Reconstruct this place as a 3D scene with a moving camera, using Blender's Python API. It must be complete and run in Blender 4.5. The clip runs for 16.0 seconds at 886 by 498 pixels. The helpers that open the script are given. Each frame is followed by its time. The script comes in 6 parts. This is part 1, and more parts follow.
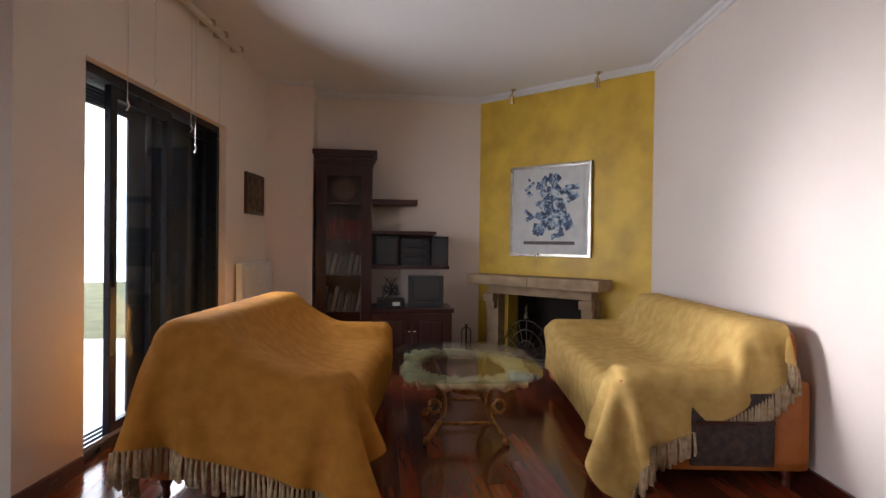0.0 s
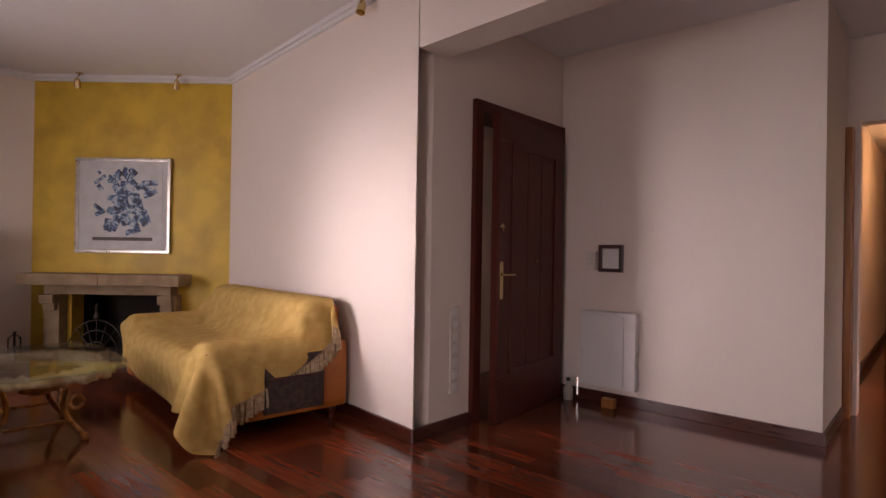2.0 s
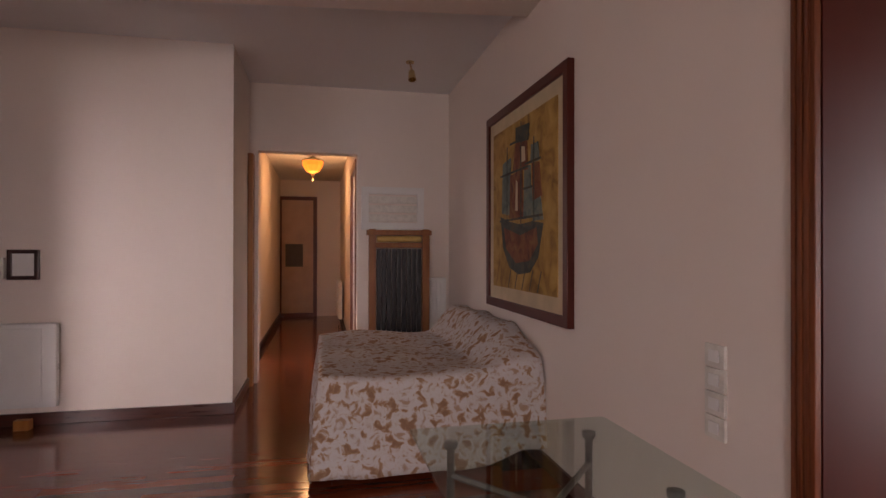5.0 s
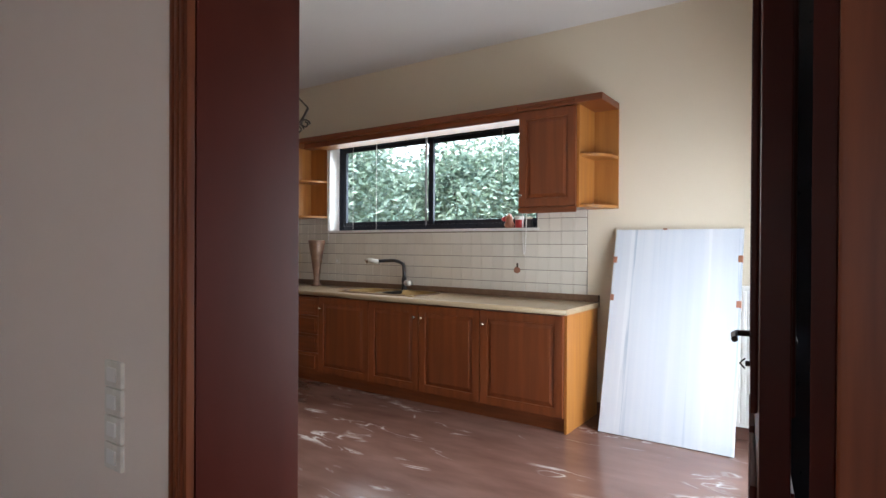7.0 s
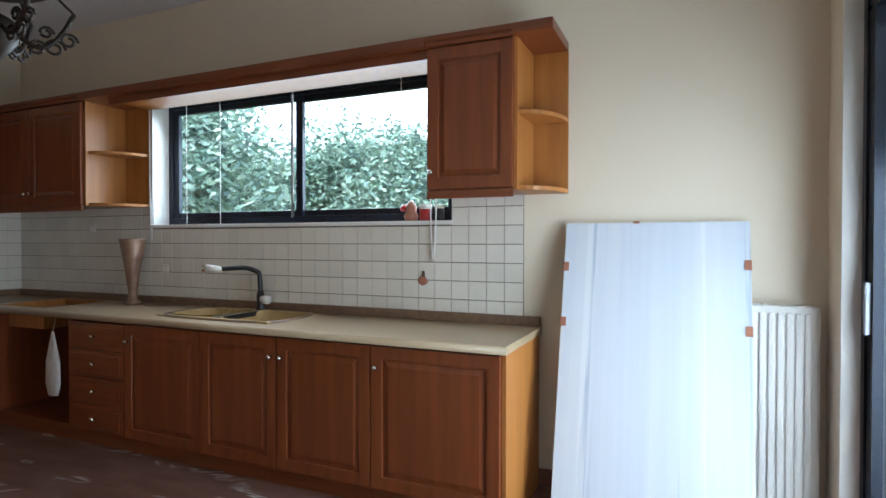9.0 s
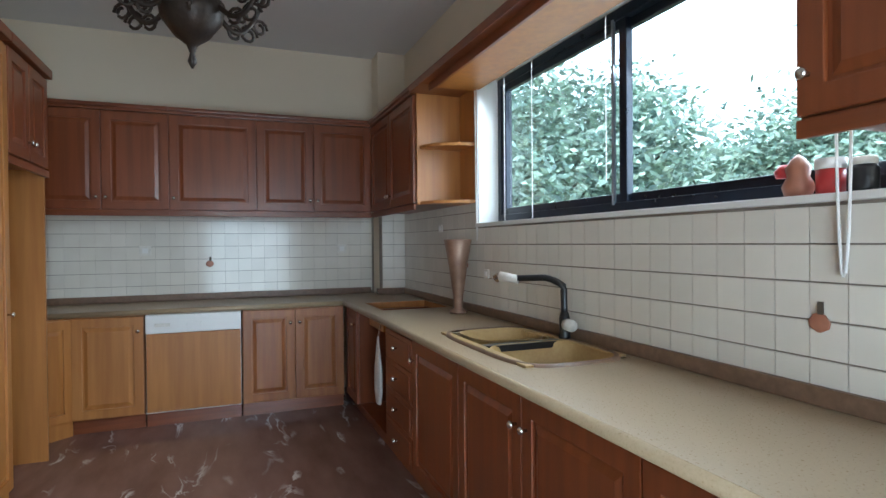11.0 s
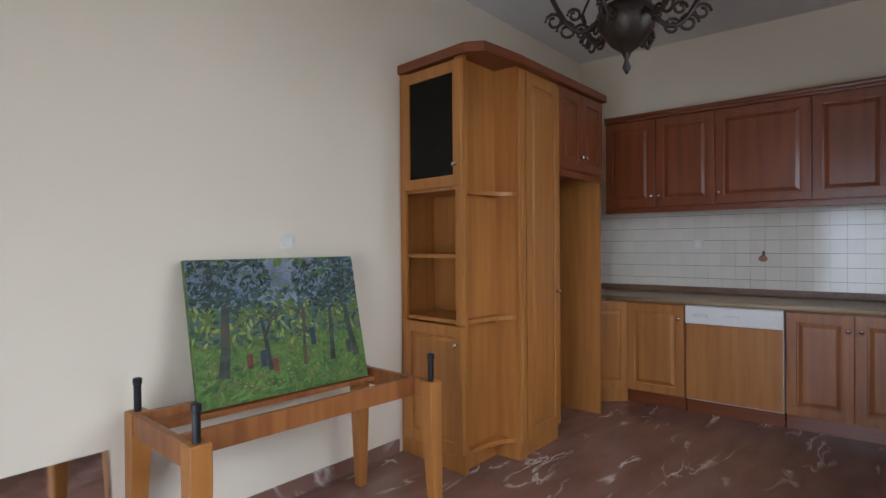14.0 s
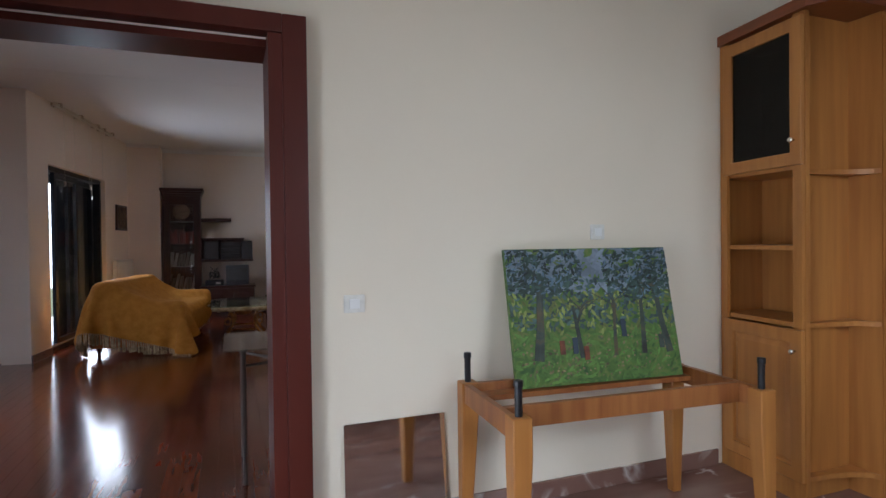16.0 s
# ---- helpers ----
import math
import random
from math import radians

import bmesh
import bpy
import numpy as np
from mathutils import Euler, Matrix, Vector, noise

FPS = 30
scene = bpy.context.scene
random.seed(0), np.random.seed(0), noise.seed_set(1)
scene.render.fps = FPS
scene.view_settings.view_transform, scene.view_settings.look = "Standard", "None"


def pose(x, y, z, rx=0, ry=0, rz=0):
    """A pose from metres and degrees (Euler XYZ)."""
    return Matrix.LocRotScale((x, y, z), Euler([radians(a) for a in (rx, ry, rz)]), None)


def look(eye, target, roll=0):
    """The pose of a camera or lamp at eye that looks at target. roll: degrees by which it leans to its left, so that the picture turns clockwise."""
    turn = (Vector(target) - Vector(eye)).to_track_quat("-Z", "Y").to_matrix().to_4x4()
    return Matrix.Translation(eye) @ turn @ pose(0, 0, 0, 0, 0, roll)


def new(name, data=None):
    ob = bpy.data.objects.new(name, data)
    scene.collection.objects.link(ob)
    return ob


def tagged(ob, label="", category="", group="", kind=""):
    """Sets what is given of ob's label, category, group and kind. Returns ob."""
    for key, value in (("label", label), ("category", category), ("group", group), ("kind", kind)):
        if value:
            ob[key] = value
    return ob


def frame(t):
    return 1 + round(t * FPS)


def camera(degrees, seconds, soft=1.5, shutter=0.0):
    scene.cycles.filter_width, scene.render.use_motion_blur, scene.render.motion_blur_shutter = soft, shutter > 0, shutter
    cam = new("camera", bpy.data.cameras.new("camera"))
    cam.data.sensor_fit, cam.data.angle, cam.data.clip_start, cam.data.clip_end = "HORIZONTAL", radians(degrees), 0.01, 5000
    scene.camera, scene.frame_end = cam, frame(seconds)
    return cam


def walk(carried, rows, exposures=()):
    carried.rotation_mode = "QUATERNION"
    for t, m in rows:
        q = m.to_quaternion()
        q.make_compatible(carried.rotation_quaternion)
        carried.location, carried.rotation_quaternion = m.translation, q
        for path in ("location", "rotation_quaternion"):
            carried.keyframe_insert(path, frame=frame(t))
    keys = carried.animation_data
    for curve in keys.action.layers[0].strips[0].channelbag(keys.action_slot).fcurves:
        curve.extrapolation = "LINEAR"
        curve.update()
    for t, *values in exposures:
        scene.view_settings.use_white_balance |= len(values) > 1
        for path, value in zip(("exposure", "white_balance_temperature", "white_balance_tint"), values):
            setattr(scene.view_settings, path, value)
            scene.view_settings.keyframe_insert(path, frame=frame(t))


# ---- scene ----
cam = camera(76.4, 16.0)
PATH = [
    (0, (0.597, 0.449, 1.237), (0.83, 2.435, 1.218), 0.7),
    (0.5, (0.521, 0.269, 1.205), (0.933, 2.226, 1.196), 1.0),
    (1, (0.406, 0.134, 1.201), (1.235, 1.954, 1.192), 1.0),
    (1.5, (0.368, 0.049, 1.19), (1.609, 1.618, 1.19), 1.0),
    (2, (0.276, -0.076, 1.191), (1.768, 1.256, 1.196), 0.9),
    (2.5, (0.186, -0.143, 1.196), (1.838, 0.984, 1.208), 0.8),
    (3, (0.127, -0.17, 1.194), (1.932, 0.69, 1.208), 0.6),
    (5.5, (-0.144, -0.174, 1.255), (1.701, -0.946, 1.265), 0.2),
    (6, (-0.201, -0.261, 1.253), (1.457, -1.38, 1.265), 0.4),
    (6.5, (-0.182, -0.454, 1.267), (1.218, -1.883, 1.265), 0.5),
    (7, (-0.139, -0.66, 1.277), (1.007, -2.299, 1.265), 0.3),
    (7.5, (0.109, -0.891, 1.285), (0.974, -2.694, 1.265), 0.4),
    (8, (0.26, -1.232, 1.309), (0.968, -3.102, 1.274), 0.2),
    (8.5, (0.47, -1.56, 1.308), (1.15, -3.44, 1.28), 0.1),
    (9.2, (0.66, -2.02, 1.305), (1.55, -3.81, 1.28), 0.0),
    (10.5, (0.892, -2.922, 1.301), (2.504, -4.106, 1.281), -0.2),
    (11, (0.979, -3.345, 1.304), (2.845, -4.065, 1.282), -0.5),
    (11.5, (1.257, -3.598, 1.325), (3.223, -3.965, 1.298), -0.6),
    (12, (1.398, -3.763, 1.304), (3.397, -3.827, 1.28), -0.4),
    (12.5, (1.366, -3.982, 1.299), (3.346, -3.698, 1.282), -0.6),
    (13, (1.252, -4.059, 1.282), (3.149, -3.427, 1.273), -0.6),
    (13.5, (1.106, -4.078, 1.285), (2.856, -3.111, 1.272), -0.5),
    (14.5, (1.022, -4.099, 1.278), (2.31, -2.569, 1.253), -0.5),
    (15, (1.005, -4.091, 1.282), (2.025, -2.371, 1.249), -0.7),
    (16, (0.986, -4.068, 1.262), (1.698, -2.199, 1.235), -0.7),
]
walk(cam, [(t, look(eye, target, roll)) for t, eye, target, roll in PATH], [
    (0.0, 0.75, 6600, 18), (1.0, 0.65, 7000, 28), (2.5, 0.4, 7700, 38), (5.5, 0.6, 7600, 32), (6.5, 0.65, 6700, 18), (7.4, 0.6, 6200, 11),
    (8.0, 0.5, 5800, 7), (11.5, 0.75, 5700, 5), (13.0, 0.75, 5900, 9), (14.0, 0.38, 6000, 15), (16.0, 0.2, 5900, 14)])

# exposures and light ------------------------------------------------------
world = bpy.data.worlds.new("sky")
scene.world = world
world.use_nodes = True
wn = world.node_tree
sky = wn.nodes.new("ShaderNodeTexSky")
sky.sky_type = "NISHITA"
sky.sun_disc = False
sky.sun_elevation = radians(48)
sky.sun_rotation = radians(158)
sky.air_density, sky.dust_density, sky.ozone_density = 1.0, 4.0, 1.0
wn.links.new(sky.outputs[0], wn.nodes["Background"].inputs[0])
wn.nodes["Background"].inputs[1].default_value = 0.15


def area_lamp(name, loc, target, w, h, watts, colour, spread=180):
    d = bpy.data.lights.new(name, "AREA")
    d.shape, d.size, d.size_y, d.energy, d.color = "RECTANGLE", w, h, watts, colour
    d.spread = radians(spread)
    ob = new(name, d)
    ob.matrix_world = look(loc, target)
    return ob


sun = new("sun", bpy.data.lights.new("sun", "SUN"))
sun.data.energy, sun.data.angle, sun.data.color = 5.0, radians(10), (1.0, 0.95, 0.88)
sun.matrix_world = look((0, 0, 0), (-0.25, -0.62, -0.74))
area_lamp("window_light_living", (-0.98, 4.08, 1.2), (2.85, 2.7, 0.8), 0.7, 1.5, 8.0, (0.90, 0.95, 1.0), 42)
# Added fill lamp inside the room, before the shuttered far sash.
area_lamp("window_light_far_pane", (-0.72, 5.1, 1.2), (2.2, 4.0, 0.8), 0.7, 1.9, 27, (0.84, 0.92, 1.0), 150)
area_lamp("window_light_kitchen", (3.05, -5.12, 1.9), (3.05, -2.6, 0.4), 2.3, 0.85, 21, (0.88, 0.95, 1.0), 150)
area_lamp("patio_door_light", (-0.32, -3.75, 0.85), (1.6, -3.8, 0.35), 1.4, 1.6, 44, (0.90, 0.95, 1.0), 180)
# Added fill lamp on the unseen west side; no known source stands there.
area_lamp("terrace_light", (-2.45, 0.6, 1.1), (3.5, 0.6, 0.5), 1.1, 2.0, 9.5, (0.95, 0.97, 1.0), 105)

# materials ----------------------------------------------------------------


def material(name, colour, rough=0.5, metal=0.0, second=None, scale=8.0, stretch=(1, 1, 1), bump=0.0, bump_scale=60.0, spec=0.5, coat=0.0, vary=0.0, detail=6.0, low=0.35, high=0.65):
    m = bpy.data.materials.new(name)
    m.use_nodes = True
    nt = m.node_tree
    b = nt.nodes["Principled BSDF"]
    b.inputs["Roughness"].default_value, b.inputs["Metallic"].default_value = rough, metal
    b.inputs["Specular IOR Level"].default_value = spec
    b.inputs["Coat Weight"].default_value, b.inputs["Coat Roughness"].default_value = coat, 0.12
    co = nt.nodes.new("ShaderNodeTexCoord")
    mp = nt.nodes.new("ShaderNodeMapping")
    mp.inputs["Scale"].default_value = stretch
    nt.links.new(co.outputs["Object"], mp.inputs[0])
    second = second or tuple(c * 0.86 for c in colour)
    n1 = nt.nodes.new("ShaderNodeTexNoise")
    n1.inputs["Scale"].default_value, n1.inputs["Detail"].default_value = scale, detail
    nt.links.new(mp.outputs[0], n1.inputs["Vector"])
    ramp = nt.nodes.new("ShaderNodeValToRGB")
    ramp.color_ramp.elements[0].position, ramp.color_ramp.elements[1].position = low, high
    ramp.color_ramp.elements[0].color, ramp.color_ramp.elements[1].color = (*second, 1), (*colour, 1)
    nt.links.new(n1.outputs["Fac"], ramp.inputs[0])
    last = ramp.outputs[0]
    if vary:
        info = nt.nodes.new("ShaderNodeObjectInfo")
        geo = nt.nodes.new("ShaderNodeNewGeometry")
        add = nt.nodes.new("ShaderNodeMath")
        add.operation = "ADD"
        nt.links.new(info.outputs["Random"], add.inputs[0])
        nt.links.new(geo.outputs["Random Per Island"], add.inputs[1])
        fr = nt.nodes.new("ShaderNodeMath")
        fr.operation = "FRACT"
        nt.links.new(add.outputs[0], fr.inputs[0])
        mr = nt.nodes.new("ShaderNodeMapRange")
        mr.inputs["To Min"].default_value, mr.inputs["To Max"].default_value = 1 - vary, 1 + vary
        nt.links.new(fr.outputs[0], mr.inputs["Value"])
        hsv = nt.nodes.new("ShaderNodeHueSaturation")
        nt.links.new(mr.outputs[0], hsv.inputs["Value"])
        nt.links.new(last, hsv.inputs["Color"])
        last = hsv.outputs[0]
    nt.links.new(last, b.inputs["Base Color"])
    n2 = nt.nodes.new("ShaderNodeTexNoise")
    n2.inputs["Scale"].default_value, n2.inputs["Detail"].default_value = bump_scale, 4
    nt.links.new(mp.outputs[0], n2.inputs["Vector"])
    if bump:
        bp = nt.nodes.new("ShaderNodeBump")
        bp.inputs["Strength"].default_value, bp.inputs["Distance"].default_value = bump, 0.01
        nt.links.new(n2.outputs["Fac"], bp.inputs["Height"])
        nt.links.new(bp.outputs[0], b.inputs["Normal"])
    rr = nt.nodes.new("ShaderNodeMapRange")
    rr.inputs["To Min"].default_value, rr.inputs["To Max"].default_value = max(0.02, rough - 0.08), min(1, rough + 0.08)
    nt.links.new(n1.outputs["Fac"], rr.inputs["Value"])
    nt.links.new(rr.outputs[0], b.inputs["Roughness"])
    return m


def glass_material(name, tint=(1, 1, 1), mix=0.12):
    m = bpy.data.materials.new(name)
    m.use_nodes = True
    nt = m.node_tree
    out = nt.nodes["Material Output"]
    tr = nt.nodes.new("ShaderNodeBsdfTransparent")
    tr.inputs[0].default_value = (*tint, 1)
    gl = nt.nodes.new("ShaderNodeBsdfGlossy")
    gl.inputs["Roughness"].default_value = 0.02
    fr = nt.nodes.new("ShaderNodeLayerWeight")
    fr.inputs["Blend"].default_value = 0.5
    pw = nt.nodes.new("ShaderNodeMath")
    pw.operation = "POWER"
    pw.inputs[1].default_value = 5.0
    nt.links.new(fr.outputs["Facing"], pw.inputs[0])
    mr = nt.nodes.new("ShaderNodeMapRange")
    mr.inputs["To Min"].default_value, mr.inputs["To Max"].default_value = 0.03, 0.9
    nt.links.new(pw.outputs[0], mr.inputs["Value"])
    mx = nt.nodes.new("ShaderNodeMixShader")
    nt.links.new(mr.outputs[0], mx.inputs[0])
    nt.links.new(tr.outputs[0], mx.inputs[1])
    nt.links.new(gl.outputs[0], mx.inputs[2])
    nt.links.new(mx.outputs[0], out.inputs[0])
    return m


def glow_material(name, colour, strength):
    m = bpy.data.materials.new(name)
    m.use_nodes = True
    b = m.node_tree.nodes["Principled BSDF"]
    b.inputs["Base Color"].default_value = (*colour, 1)
    b.inputs["Emission Color"].default_value = (*colour, 1)
    b.inputs["Emission Strength"].default_value = strength
    return m


def veined(name, base, dark, vein, scale, width, rough, stretch=(1, 1, 1), distortion=1.5, soft=6.0):
    """Marble: a cloudy base with thin veins."""
    m = material(name, base, rough, second=dark, scale=2.2, stretch=stretch, low=0.3, high=0.7)
    nt = m.node_tree
    b = nt.nodes["Principled BSDF"]
    src = b.inputs["Base Color"].links[0].from_socket
    mp = next(n for n in nt.nodes if n.type == "MAPPING")
    nz = nt.nodes.new("ShaderNodeTexNoise")
    nz.inputs["Scale"].default_value, nz.inputs["Detail"].default_value, nz.inputs["Distortion"].default_value = scale, 5, distortion
    nt.links.new(mp.outputs[0], nz.inputs["Vector"])
    sub = nt.nodes.new("ShaderNodeMath")
    sub.operation = "SUBTRACT"
    sub.inputs[1].default_value = 0.5
    nt.links.new(nz.outputs["Fac"], sub.inputs[0])
    ab = nt.nodes.new("ShaderNodeMath")
    ab.operation = "ABSOLUTE"
    nt.links.new(sub.outputs[0], ab.inputs[0])
    mr = nt.nodes.new("ShaderNodeMapRange")
    mr.inputs["From Min"].default_value, mr.inputs["From Max"].default_value = 0.0, width
    mr.inputs["To Min"].default_value, mr.inputs["To Max"].default_value = 1.0, 0.0
    nt.links.new(ab.outputs[0], mr.inputs["Value"])
    patch = nt.nodes.new("ShaderNodeTexNoise")
    patch.inputs["Scale"].default_value = 1.7
    nt.links.new(mp.outputs[0], patch.inputs["Vector"])
    pr = nt.nodes.new("ShaderNodeMapRange")
    pr.inputs["From Min"].default_value, pr.inputs["From Max"].default_value = 0.54, 0.66
    nt.links.new(patch.outputs["Fac"], pr.inputs["Value"])
    mul = nt.nodes.new("ShaderNodeMath")
    mul.operation = "MULTIPLY"
    nt.links.new(mr.outputs[0], mul.inputs[0])
    nt.links.new(pr.outputs[0], mul.inputs[1])
    mx = nt.nodes.new("ShaderNodeMix")
    mx.data_type = "RGBA"
    nt.links.new(mul.outputs[0], mx.inputs["Factor"])
    nt.links.new(src, mx.inputs["A"])
    mx.inputs["B"].default_value = (*vein, 1)
    nt.links.new(mx.outputs["Result"], b.inputs["Base Color"])
    return m


def blotched(name, stops, scale, rough=0.85, warp=0.4, kind="NOISE", bump=0.15):
    """Painted or printed colour in irregular patches: stops of (position, colour)."""
    m = material(name, (0.5, 0.5, 0.5), rough, bump=bump, bump_scale=180)
    nt = m.node_tree
    b = nt.nodes["Principled BSDF"]
    co = next(n for n in nt.nodes if n.type == "TEX_COORD")
    nz = nt.nodes.new("ShaderNodeTexNoise")
    nz.inputs["Scale"].default_value, nz.inputs["Detail"].default_value, nz.inputs["Distortion"].default_value = scale, 5, warp
    nt.links.new(co.outputs["Object"], nz.inputs["Vector"])
    val = nz.outputs["Fac"]
    if kind == "VORONOI":
        vo = nt.nodes.new("ShaderNodeTexVoronoi")
        vo.inputs["Scale"].default_value = scale
        mixv = nt.nodes.new("ShaderNodeMix")
        mixv.data_type = "VECTOR"
        mixv.inputs["Factor"].default_value = 0.06
        nz.inputs["Scale"].default_value = scale * 2.6
        nt.links.new(co.outputs["Object"], mixv.inputs["A"])
        nt.links.new(nz.outputs["Color"], mixv.inputs["B"])
        nt.links.new(mixv.outputs["Result"], vo.inputs["Vector"])
        val = vo.outputs["Distance"]
    rp = nt.nodes.new("ShaderNodeValToRGB")
    els = rp.color_ramp.elements
    while len(els) < len(stops):
        els.new(0.5)
    for e, (p, c) in zip(els, stops):
        e.position, e.color = p, (*c, 1)
    nt.links.new(val, rp.inputs[0])
    nt.links.new(rp.outputs[0], b.inputs["Base Color"])
    return m


M_WALL = material("warm_white_plaster", (0.79, 0.70, 0.63), 0.9, second=(0.77, 0.68, 0.61), scale=1.4, bump=0.06, bump_scale=90, spec=0.2)
M_KWALL = material("cream_plaster", (0.77, 0.685, 0.55), 0.9, second=(0.75, 0.665, 0.53), scale=1.4, bump=0.06, bump_scale=90, spec=0.2)
M_CEIL = material("white_ceiling_paint", (0.76, 0.75, 0.74), 0.95, second=(0.74, 0.73, 0.72), scale=1.0, spec=0.2)
M_YELLOW = material("sponged_ochre_paint", (0.74, 0.49, 0.05), 0.5, second=(0.56, 0.34, 0.035), scale=3.2, bump=0.08, bump_scale=40, detail=8)
M_PARQ = material("varnished_merbau", (0.21, 0.046, 0.019), 0.15, second=(0.125, 0.025, 0.010), scale=4, stretch=(9, 0.9, 1), detail=3, low=0.25, high=0.75, bump=0.03, bump_scale=8, vary=0.45, coat=0.3)
M_SKIRT = material("dark_red_skirting_wood", (0.075, 0.018, 0.010), 0.3, second=(0.045, 0.011, 0.007), scale=6, stretch=(1, 1, 8))
M_DARKDOOR = material("mahogany_door_wood", (0.10, 0.020, 0.012), 0.38, second=(0.075, 0.014, 0.009), scale=2, stretch=(1.5, 1.5, 0.3), bump=0.0, bump_scale=20, spec=0.25)
M_CASING = material("red_brown_casing_wood", (0.21, 0.060, 0.022), 0.36, second=(0.13, 0.032, 0.013), scale=4, stretch=(9, 9, 0.6), bump=0.04, bump_scale=20)
M_OAK = material("honey_oak", (0.41, 0.170, 0.038), 0.42, second=(0.33, 0.125, 0.027), scale=3.0, stretch=(8, 8, 0.5), bump=0.03, bump_scale=22)
M_CAB = material("red_oak_cabinet", (0.215, 0.056, 0.016), 0.34, second=(0.16, 0.040, 0.012), scale=3.0, stretch=(8, 8, 0.5), bump=0.03, bump_scale=22, coat=0.15)
M_CABH = material("red_oak_cabinet_rail", (0.215, 0.056, 0.016), 0.34, second=(0.15, 0.038, 0.011), scale=3.5, stretch=(0.55, 0.55, 9), bump=0.08, bump_scale=22, coat=0.15)
M_TABLE = material("chestnut_table_wood", (0.33, 0.125, 0.035), 0.4, second=(0.23, 0.075, 0.02), scale=3.5, stretch=(7, 7, 0.6), bump=0.06, bump_scale=22)
M_BOOK = material("dark_mahogany_shelf", (0.050, 0.014, 0.010), 0.33, second=(0.028, 0.008, 0.006), scale=4, stretch=(7, 7, 0.6))
M_COUNTER = material("speckled_beige_laminate", (0.37, 0.28, 0.175), 0.3, second=(0.33, 0.25, 0.15), scale=140, detail=3)
M_COUNTEREDGE = material("brown_laminate_upstand", (0.20, 0.12, 0.075), 0.4, second=(0.15, 0.09, 0.055), scale=40)
M_SINK = material("beige_composite_sink", (0.47, 0.33, 0.14), 0.33, second=(0.43, 0.29, 0.12), scale=60)
M_TILE = material("ivory_glazed_tile", (0.72, 0.68, 0.60), 0.13, second=(0.69, 0.65, 0.57), scale=7, vary=0.04)
M_GROUT = material("brown_grout", (0.24, 0.20, 0.16), 0.9, scale=30)
M_KFLOOR = veined("red_brown_marble", (0.24, 0.135, 0.105), (0.155, 0.080, 0.062), (0.66, 0.62, 0.58), 1.5, 0.03, 0.16, (1.0, 3.0, 1), 1.1)
M_SLAB = veined("white_grey_marble", (0.70, 0.73, 0.78), (0.60, 0.65, 0.73), (0.42, 0.50, 0.60), 3.0, 0.05, 0.25, (6.0, 1, 0.12), 0.3)
M_STONE = material("carved_sandstone", (0.36, 0.255, 0.15), 0.85, second=(0.27, 0.18, 0.10), scale=9, bump=0.3, bump_scale=45)
M_SOOT = material("sooted_firebrick", (0.035, 0.026, 0.022), 0.95, scale=9, bump=0.3)
M_GREYSLATE = material("grey_slate", (0.12, 0.10, 0.09), 0.8, scale=9)
M_ALU = material("navy_anodised_aluminium", (0.012, 0.018, 0.032), 0.3, 0.3, scale=20)
M_ALUSIL = material("silver_aluminium", (0.45, 0.50, 0.56), 0.35, 0.8, scale=20)
M_SHUT = material("dark_blue_shutter", (0.020, 0.035, 0.060), 0.55, scale=20)
M_WHITE = material("white_enamel", (0.76, 0.75, 0.72), 0.3, second=(0.73, 0.72, 0.69), scale=5)
M_PLASTIC = material("ivory_plastic", (0.72, 0.69, 0.62), 0.4, scale=30)
M_BLACK = material("black_plastic", (0.012, 0.012, 0.014), 0.35, scale=30)
M_GREYP = material("charcoal_plastic", (0.035, 0.035, 0.04), 0.4, scale=30)
M_BRASS = material("polished_brass", (0.72, 0.56, 0.30), 0.22, 1.0, scale=30)
M_CHROME = material("brushed_nickel", (0.66, 0.62, 0.56), 0.25, 1.0, scale=30)
M_GOLD = material("antique_gilding", (0.47, 0.26, 0.085), 0.38, 0.75, second=(0.24, 0.11, 0.035), scale=25, bump=0.3)
M_STUCCO = material("gilded_ivory_carving", (0.62, 0.50, 0.30), 0.55, 0.1, second=(0.36, 0.23, 0.10), scale=18, bump=0.7, bump_scale=28)
M_IRON = material("dark_bronze", (0.020, 0.013, 0.010), 0.42, 0.5, second=(0.035, 0.022, 0.014), scale=20, bump=0.2)
M_GREYMETAL = material("grey_steel", (0.16, 0.15, 0.14), 0.4, 0.8, scale=30)
M_THROW = material("mustard_woven_cotton", (0.52, 0.235, 0.045), 0.95, second=(0.43, 0.185, 0.03), scale=14, bump=0.5, bump_scale=260, spec=0.1)
M_THROW2 = material("pale_mustard_woven_cotton", (0.62, 0.42, 0.15), 0.95, second=(0.52, 0.33, 0.10), scale=14, bump=0.5, bump_scale=260, spec=0.1)
M_FRINGE = material("beige_cotton_fringe", (0.52, 0.40, 0.25), 0.95, second=(0.34, 0.23, 0.13), scale=30, bump=0.4)
M_LEATHER = material("orange_tan_leather", (0.42, 0.125, 0.018), 0.42, second=(0.32, 0.085, 0.012), scale=5, bump=0.15, bump_scale=120)
M_BAG = material("dark_printed_cloth", (0.075, 0.045, 0.035), 0.85, second=(0.03, 0.02, 0.02), scale=26, bump=0.4, bump_scale=70)
M_FLORAL = blotched("floral_cotton", [(0.34, (0.42, 0.28, 0.19)), (0.42, (0.58, 0.53, 0.50)), (0.50, (0.60, 0.57, 0.56)), (0.55, (0.56, 0.48, 0.42)), (0.59, (0.40, 0.24, 0.14)), (0.66, (0.30, 0.16, 0.09))], 17, 0.95, 0.5)
